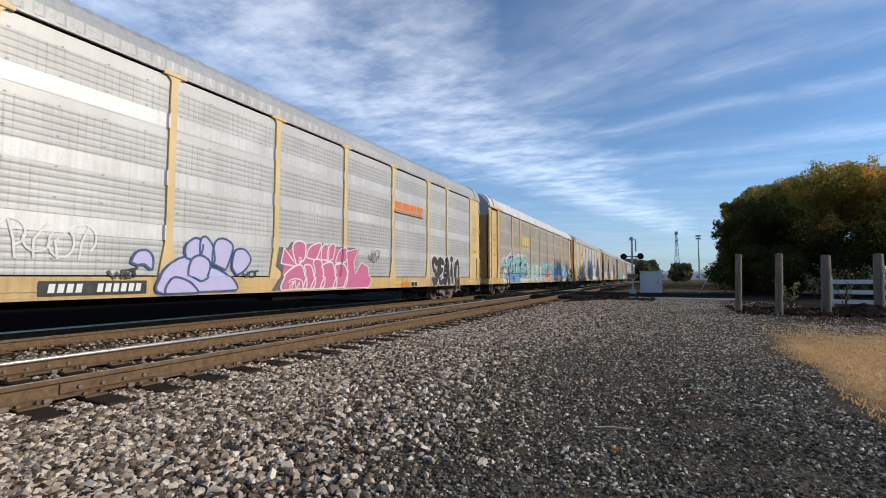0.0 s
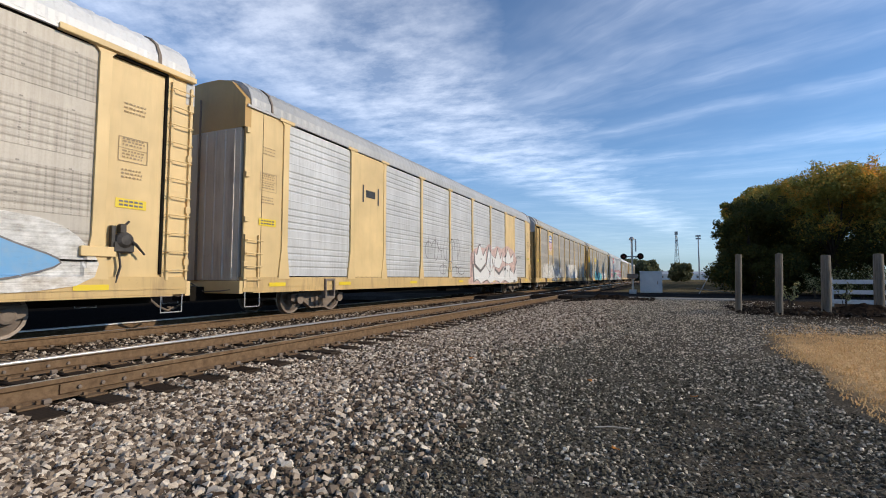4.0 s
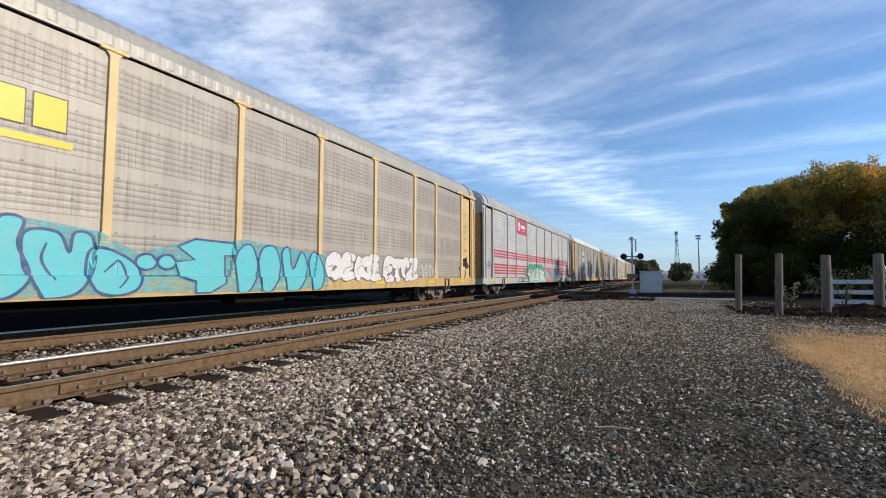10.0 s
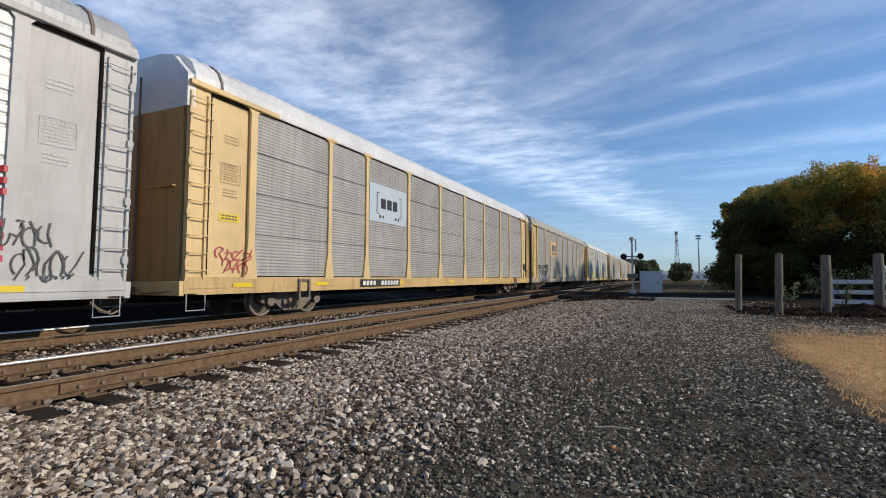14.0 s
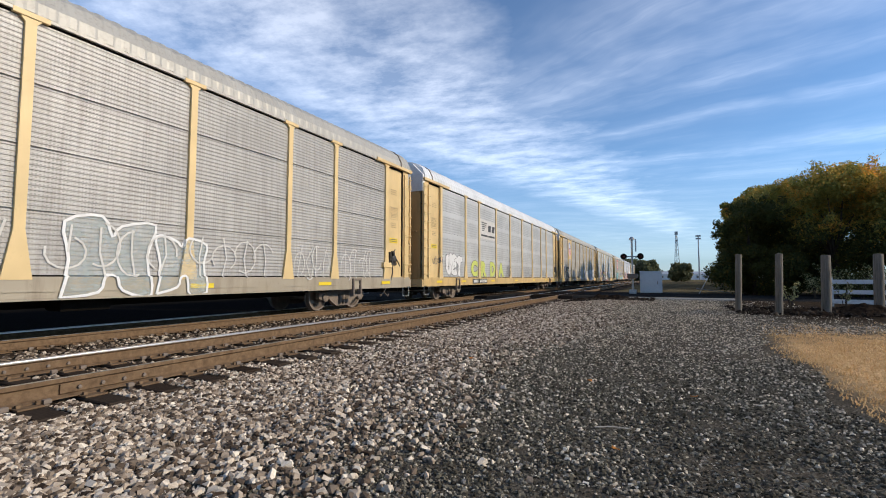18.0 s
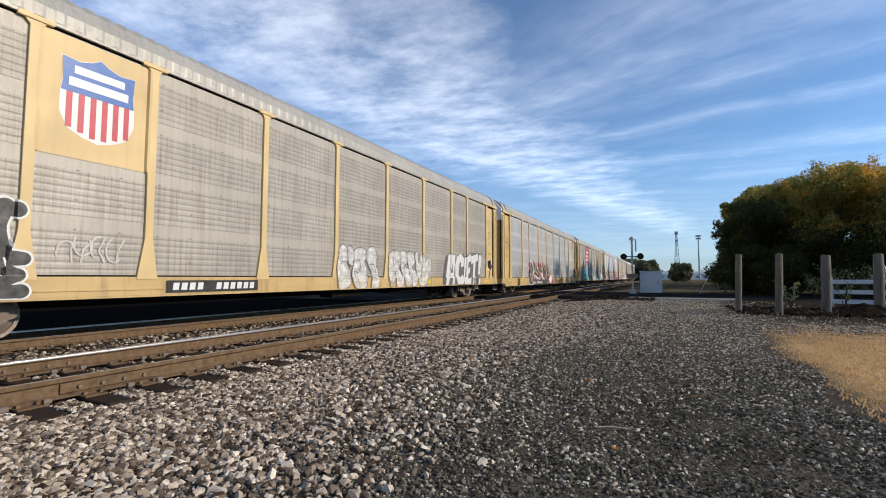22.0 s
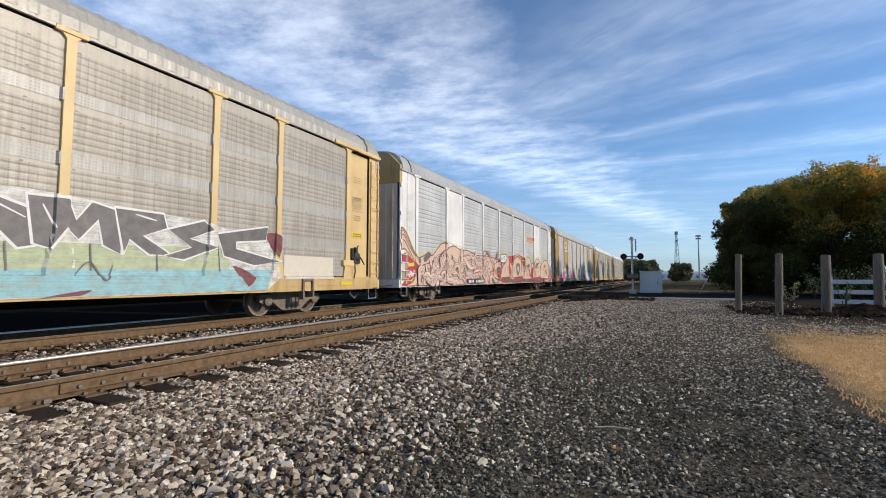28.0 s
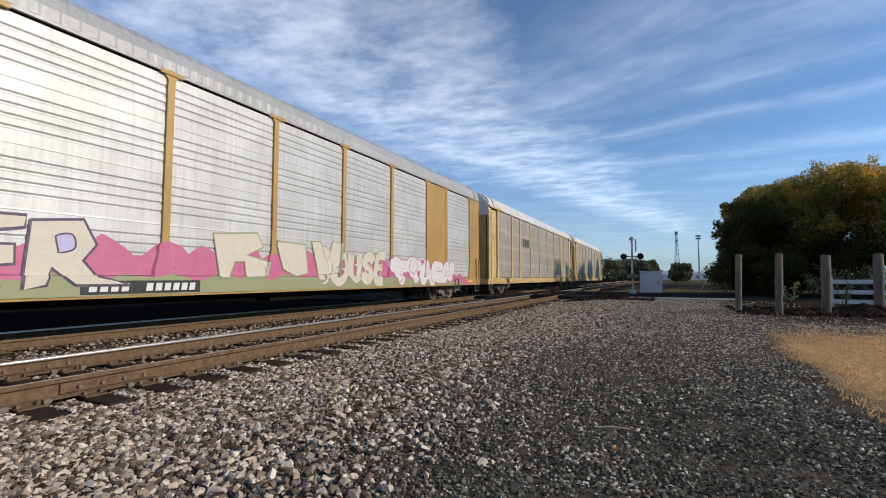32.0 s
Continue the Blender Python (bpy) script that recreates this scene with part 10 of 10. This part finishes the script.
part("bell", Mesh().lathe([(0.05, 3.3), (0.15, 3.36), (0.15, 3.46), (0.06, 3.55), (0.001, 3.56)], "z", 14), M_ALU, sig)
part("crossarm", Mesh().tube([(-0.55, 0, 2.32), (0.55, 0, 2.32)], 0.035, 8), M_ALU, sig)
for sx in (-1, 1):
    lamp = part("lamp", Mesh().lathe([(0.001, -0.12), (0.19, -0.12), (0.19, -0.10), (0.12, -0.09), (0.13, 0.10), (0.05, 0.16), (0.001, 0.16)], "y", 18, (sx * 0.48, 0, 2.32)), M_BLACK, sig, "round black lamp with backing disc")
    part("lens", Mesh().lathe([(0.001, -0.15), (0.08, -0.14), (0.10, -0.12), (0.001, -0.119)], "y", 14, (sx * 0.48, 0, 2.32)), M_LENS, lamp)
    part("hood", Mesh().sweep([[(sx * 0.48 + 0.12 * math.cos(a), yy, 2.32 + 0.12 * math.sin(a)) for a in [radians(20 + 14 * i) for i in range(11)]] + [(sx * 0.48 + 0.112 * math.cos(a), yy, 2.32 + 0.112 * math.sin(a)) for a in [radians(160 - 14 * i) for i in range(11)]] for yy in (-0.12, -0.40)]), M_BLACK, lamp)
part("relay_box", Mesh().box(-0.3, 0.3, -0.12, 0.14, 0.95, 1.25, 0.02), M_STEEL_DARK, sig)
part("sign_blade", Mesh().prism([(0.18, 2.62), (0.26, 2.62), (0.26, 3.4), (0.18, 3.4)], "y", -0.02, 0.02), M_ALU, sig)
gate = thing("guard_rail", "thin leaning rod and low pipe rail near the cabinet", "rail", at=(2.6, 33.4, 0.0))
part("rod", Mesh().tube([(-0.5, 0, -0.1), (0.0, 0, 0.9)], 0.025), M_ALU, gate)
part("pipe", Mesh().tube([(-0.6, 0, 0.3), (0.9, 0.2, 0.12), (2.2, 0.4, -0.1)], 0.03), M_ALU, gate)

# ---- trees ----
M_BARK = plain("bark", (0.07, 0.055, 0.043), 0.95, 0, 0.35, 0.0)
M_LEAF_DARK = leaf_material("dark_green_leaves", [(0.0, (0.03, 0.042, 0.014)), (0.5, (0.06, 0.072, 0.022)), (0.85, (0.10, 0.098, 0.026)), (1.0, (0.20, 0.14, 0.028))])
# autumn hues, raised in brightness for the sunlit crown
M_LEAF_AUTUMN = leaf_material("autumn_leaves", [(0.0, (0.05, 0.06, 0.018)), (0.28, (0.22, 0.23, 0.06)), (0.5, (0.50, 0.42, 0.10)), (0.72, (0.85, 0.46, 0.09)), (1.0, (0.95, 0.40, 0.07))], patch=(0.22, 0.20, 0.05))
M_LEAF_FAR = leaf_material("distant_leaves", [(0.0, (0.07, 0.085, 0.045)), (0.6, (0.16, 0.165, 0.085)), (1.0, (0.27, 0.23, 0.12))])


def leaf_cloud(clumps, count, size, rng):
    """Leaves as small bent quads spread over and inside ragged clumps (x, y, z, r, flat)."""
    weights = np.array([c[3] ** 2 for c in clumps])
    pick = rng.choice(len(clumps), count, p=weights / weights.sum())
    C = np.array(clumps)[pick]
    d = rng.normal(0, 1, (count, 3))
    d /= np.linalg.norm(d, axis=1)[:, None]
    r = C[:, 3] * rng.uniform(0.2, 1.5, count) ** 0.75
    P = C[:, :3] + d * r[:, None] * np.stack([np.ones(count), np.ones(count), C[:, 4]], 1)
    P[:, 2] = np.maximum(P[:, 2], 0.05 + 0.4 * rng.uniform(0, 1, count))
    u = rng.normal(0, 1, (count, 3))
    u /= np.linalg.norm(u, axis=1)[:, None]
    v = np.cross(u, d + 0.6 * rng.normal(0, 1, (count, 3)))
    v /= np.linalg.norm(v, axis=1)[:, None] + 1e-9
    s = size * rng.uniform(0.6, 1.5, count)
    a, b = u * s[:, None], v * (s * 0.55)[:, None]
    V = np.stack([P - a, P + b, P + a, P - b], 1)
    return V.reshape(-1, 3)


def leaf_mesh(name, V, mat):
    n = len(V) // 4
    me = bpy.data.meshes.new(name)
    me.vertices.add(len(V))
    me.vertices.foreach_set("co", V.reshape(-1).astype(np.float32))
    me.loops.add(4 * n)
    me.loops.foreach_set("vertex_index", np.arange(4 * n, dtype=np.int32))
    me.polygons.add(n)
    me.polygons.foreach_set("loop_start", np.arange(0, 4 * n, 4, dtype=np.int32))
    me.update(calc_edges=True)
    me.shade_flat()
    me.materials.append(mat)
    return me


def tree(x, y, h, r, seed, mats, leaves, label, group, low=0.12, size=0.062, cat="tree", twigs=True):
    rng = np.random.default_rng(seed)
    rnd = random.Random(seed)
    t = thing("tree", label, cat, group, at=(x, y, ground_z(x, y)))
    m = Mesh()
    lean = (rnd.uniform(-0.3, 0.3), rnd.uniform(-0.3, 0.3))
    m.tube([(0, 0, -0.2), (lean[0] * 0.3, lean[1] * 0.3, h * 0.25), (lean[0], lean[1], h * 0.5), (lean[0] * 1.4, lean[1] * 1.4, h * 0.82)], [h * 0.026, h * 0.02, h * 0.013, h * 0.004], 8)
    part("trunk", m, M_BARK, t)
    clumps, limbs = [], Mesh()
    n = 46
    for i in range(n):
        a = rnd.uniform(0, 2 * math.pi)
        k = rnd.uniform(low, 0.93)
        wide = r * (1 - 0.75 * abs(k - 0.42) ** 1.3 * 1.6)
        rr = wide * rnd.uniform(0.35, 1.0)
        cx, cy, cz = rr * math.cos(a), rr * math.sin(a), h * k
        cr = r * rnd.uniform(0.15, 0.36)
        clumps.append((cx, cy, min(cz, h - cr * 0.6), cr, rnd.uniform(0.6, 0.9)))
        if i % 3 == 0:
            z0 = h * rnd.uniform(0.2, 0.5)
            limbs.tube([(lean[0] * 0.5, lean[1] * 0.5, z0), (cx * 0.55, cy * 0.55, (z0 + cz) / 2 + 0.15), (cx, cy, cz)], [h * 0.009, h * 0.006, 0.012], 5)
    part("limbs", limbs, M_BARK, t)
    if twigs:
        # loose sprays that stand out of the crown
        for i in range(70):
            c = clumps[rnd.randrange(n)]
            d = Vector((rnd.uniform(-1, 1), rnd.uniform(-1, 1), rnd.uniform(-0.2, 1.0))).normalized()
            e = c[3] * rnd.uniform(1.1, 1.6)
            clumps.append((c[0] + d.x * e, c[1] + d.y * e, c[2] + d.z * e, r * rnd.uniform(0.05, 0.11), rnd.uniform(0.7, 1.5)))
    V = leaf_cloud(clumps, leaves, size, rng)
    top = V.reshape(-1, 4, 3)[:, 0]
    # brighter leaves go to the top and right, carrying the sunlit side
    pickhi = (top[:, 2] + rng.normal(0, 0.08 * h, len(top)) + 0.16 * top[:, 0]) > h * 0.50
    Q = V.reshape(-1, 4, 3)
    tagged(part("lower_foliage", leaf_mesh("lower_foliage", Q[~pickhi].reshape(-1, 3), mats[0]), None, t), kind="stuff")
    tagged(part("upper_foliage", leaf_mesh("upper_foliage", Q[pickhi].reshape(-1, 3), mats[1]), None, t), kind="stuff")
    if twigs:
        tw = Mesh()
        for i in range(70):
            c = clumps[rnd.randrange(len(clumps))]
            d = Vector((rnd.uniform(-1, 1), rnd.uniform(-1, 1), rnd.uniform(0.1, 1.0))).normalized()
            p = Vector(c[:3]) + d * c[3] * 0.8
            tw.tube([p, p + d * rnd.uniform(0.3, 0.75)], [0.008, 0.003], 3)
        tagged(part("twigs", tw, M_BARK, t), kind="stuff")
    return t


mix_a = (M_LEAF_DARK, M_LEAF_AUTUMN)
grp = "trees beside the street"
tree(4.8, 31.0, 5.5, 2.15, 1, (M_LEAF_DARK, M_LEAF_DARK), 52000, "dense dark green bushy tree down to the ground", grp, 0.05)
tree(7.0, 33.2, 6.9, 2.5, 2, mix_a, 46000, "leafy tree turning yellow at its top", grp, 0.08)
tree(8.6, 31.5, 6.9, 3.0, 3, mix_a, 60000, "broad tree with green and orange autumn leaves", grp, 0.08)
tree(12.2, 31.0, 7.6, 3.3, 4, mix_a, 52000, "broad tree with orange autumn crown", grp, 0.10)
tree(11.0, 35.5, 7.8, 3.2, 6, mix_a, 16000, "autumn tree behind the broad ones", grp, 0.10, 0.13)
tree(16.5, 32.0, 8.2, 3.6, 5, mix_a, 14000, "large autumn tree with yellowing leaves", grp, 0.12, 0.14)
# mostly unseen trees, added to throw shade on the train and street
for i, (tx, ty, th_, tr_) in enumerate(((10.4, 50.0, 10.0, 2.6), (11.0, 57.0, 11.0, 2.6), (11.0, 64.0, 12.4, 2.6), (11.0, 71.0, 13.4, 2.8), (25.0, 52.0, 19.5, 3.6), (27.0, 58.5, 20.5, 3.4), (29.5, 65.0, 21.5, 3.6), (32.0, 71.5, 22.5, 3.8), (35.0, 78.0, 24.0, 3.8), (38.0, 85.0, 25.5, 4.0), (9.9, 79.0, 14.2, 2.1), (10.9, 87.0, 13.4, 2.4), (11.8, 96.0, 14.6, 2.6), (13.2, 107.0, 15.0, 3.0), (15.0, 114.0, 13.0, 3.2), (19.0, 38.0, 8.5, 3.5), (24.0, 36.0, 8.5, 3.5))):
    tree(tx, ty, th_, tr_, 20 + i, mix_a, 12000 if tx < 18 else 7000, "tall tree added behind the others to cast shade, mostly unseen", grp, 0.12, 0.17, twigs=False)

# pale green with the sunlight on the low leaves put into it
M_LEAF_PALE = leaf_material("pale_green_leaves", [(0.0, (0.16, 0.17, 0.07)), (0.5, (0.34, 0.34, 0.16)), (1.0, (0.58, 0.50, 0.24))])


def sapling(x, y, h, r, leaves, seed, label):
    """A thin, sparsely leaved shoot with several stems."""
    rnd, rng = random.Random(seed), np.random.default_rng(seed)
    t = thing("sapling", label, "sapling", "saplings behind the posts", at=(x, y, ground_z(x, y)))
    clumps = []
    for i in range(5):
        a = rnd.uniform(0, 2 * math.pi)
        tip = (r * math.cos(a) * rnd.uniform(0.4, 1), r * math.sin(a) * rnd.uniform(0.4, 1), h * rnd.uniform(0.6, 1))
        m = Mesh()
        m.tube([(0, 0, -0.08), (tip[0] * 0.3, tip[1] * 0.3, tip[2] * 0.55), tip], [0.012, 0.009, 0.004], 4)
        part("stem", m, M_BARK, t)
        clumps += [(tip[0] * k, tip[1] * k, tip[2] * (0.25 + 0.75 * k), r * rnd.uniform(0.15, 0.3), 1.0) for k in (0.45, 0.75, 1.0)]
    V = leaf_cloud(clumps, leaves, 0.034, rng)
    tagged(part("leaves", leaf_mesh("leaves", V, M_LEAF_PALE), None, t), kind="stuff")


sapling(3.42, 16.6, 1.0, 0.34, 170, 81, "thin green sapling with few leaves beside a post")
sapling(4.75, 16.9, 0.9, 0.3, 120, 82, "thin green sapling with few leaves beside the fence")
for i, (tx, ty, th_) in enumerate(((6.6, 27.4, 1.3), (7.5, 27.8, 1.9), (8.3, 27.2, 1.6), (9.2, 27.6, 2.0), (10.1, 27.0, 1.7))):
    sapling(tx, ty, th_, 0.7, 420, 90 + i, "leafy green shoot in front of the tree trunks")

# ---- distance ----
far = "distant trees"
for i, (tx, ty, th_, tr_, n_) in enumerate(((-5.5, 190, 7.6, 4.6, 7000), (-9.5, 196, 6.8, 4.0, 4000), (-1.0, 300, 5.0, 4.0, 2500), (4.4, 128.0, 4.5, 2.7, 7000), (9.0, 330, 3.6, 4, 1500), (17.0, 335, 3.4, 5, 1500), (27.0, 335, 3.6, 6, 1500),
                                         (-16.0, 330, 14, 10, 3000), (-30.0, 320, 14, 11, 3000), (-44.0, 310, 13, 10, 3000), (-24.0, 340, 15, 10, 3000), (-58.0, 300, 13, 11, 3000), (-75.0, 300, 14, 12, 3000))):
    tree(tx, ty, th_, tr_, 60 + i, (M_LEAF_FAR, M_LEAF_FAR), n_, "rounded distant tree across the fields", far, 0.1, 0.35 if ty < 150 else 0.6, twigs=False)
M_SHED = plain("white_shed_wall", (0.7, 0.7, 0.7), 0.6, 0.0, 0.08)
M_SHED_ROOF = plain("pale_shed_roof", (0.45, 0.46, 0.48), 0.5, 0.4, 0.1)
for bx, by, bw, bl, bh in ((3.2, 262, 9, 7, 3.0), (17.0, 275, 10, 8, 3.0)):
    sh = thing("shed", "low white distant farm building with a pale roof", "building", at=(bx, by, -0.1))
    part("wall", Mesh().box(-bw / 2, bw / 2, -bl / 2, bl / 2, -0.3, bh), M_SHED, sh)
    part("roof", Mesh().prism([(-bl / 2 - 0.3, bh), (bl / 2 + 0.3, bh), (0, bh + 1.5)], "x", -bw / 2 - 0.3, bw / 2 + 0.3), M_SHED_ROOF, sh)
    for i in range(3):
        wn = part("window", Mesh().box(-bw / 3 + i * bw / 3 - 0.6, -bw / 3 + i * bw / 3 + 0.6, -bl / 2 - 0.06, -bl / 2 + 0.02, 1.1, 2.2), M_STEEL_DARK, sh)
M_MAST = plain("galvanised_mast", (0.30, 0.31, 0.33), 0.5, 0.6, 0.1)
twr = thing("lattice_tower", "slim grey lattice tower with a lamp bracket", "tower", at=(7.0, 250, 0))
for sx, sy in ((-1, -1), (1, -1), (0, 1)):
    part("leg", Mesh().tube([(sx * 1.5, sy * 1.5, -0.3), (sx * 0.25, sy * 0.25, 23.0)], 0.13, 5), M_MAST, twr)
for i in range(10):
    z0, z1 = i * 2.2, i * 2.2 + 2.2
    w0, w1 = 1.5 - 1.25 * z0 / 23, 1.5 - 1.25 * z1 / 23
    part("brace", Mesh().tube([(-w0, -w0, z0), (w1, -w1, z1), (0, w0, z0), (-w1, -w1, z1)], 0.07, 4), M_MAST, twr)
part("head", Mesh().box(-0.7, 0.7, -0.4, 0.4, 22.2, 23.8, 0.1).box(-0.5, 0.5, -0.3, 0.3, 19.0, 19.6, 0.1), M_MAST, twr)
fl = thing("floodlight_mast", "tall grey floodlight mast with two lamp tiers", "mast", at=(16.4, 250, 0))
part("pole", Mesh().tube([(0, 0, -0.3), (0, 0, 21.5)], [0.4, 0.22], 8), M_MAST, fl)
for z in (19.6, 20.9):
    part("lamp_bank", Mesh().box(-1.1, 1.1, -0.3, 0.3, z, z + 0.7, 0.1), M_MAST, fl)

# ---- cloud sheet ----
CLOUD_Z = 150.0
sheet = Mesh()
N_C = 12
sheet.v = [(-4600 + 9200 * i / N_C, -4600 + 9200 * j / N_C, 0.0) for j in range(N_C + 1) for i in range(N_C + 1)]
sheet.f = [(j * (N_C + 1) + i, j * (N_C + 1) + i + 1, (j + 1) * (N_C + 1) + i + 1, (j + 1) * (N_C + 1) + i) for j in range(N_C) for i in range(N_C)]
CLOUDS = solid("cloud_layer", sheet, cloud_material(), "thin white streaked cirrus clouds drifting over blue sky", "clouds", kind="backdrop", at=(0, 0, CLOUD_Z))


def along(t):
    """How far the train has come after t seconds."""
    return 11.5 * t + 0.0028 * t * t - 0.2


def motions():
    for k, car in enumerate(CARS):
        y0 = 24.49 + (k - 1) * PITCH_CAR + 14.25 + SLACK[k]
        walk(car, [(t, pose(TRAIN_X, y0 - along(t), TRAIN_Z)) for t in (0, 4, 8, 12, 16, 20, 24, 28, 32)])
    walk(CLOUDS, [(0, pose(0, 0, CLOUD_Z)), (32, pose(4.75, 19.5, CLOUD_Z))])
    # the wheels roll: one set of keys for each axle place, shared by all trucks
    for (place, flipped), wheels in WHEELS.items():
        first = wheels[0]
        sign = -1.0 if flipped else 1.0
        rows = []
        for i in range(0, 961):
            t = i / 30
            rows.append((t, pose(*first.location, math.degrees(sign * along(t) / 0.42), 0, 0)))
        walk(first, rows)
        for w in wheels[1:]:
            w.rotation_mode = "QUATERNION"
            a = w.animation_data_create()
            a.action = first.animation_data.action
            a.action_slot = first.animation_data.action_slot


motions()
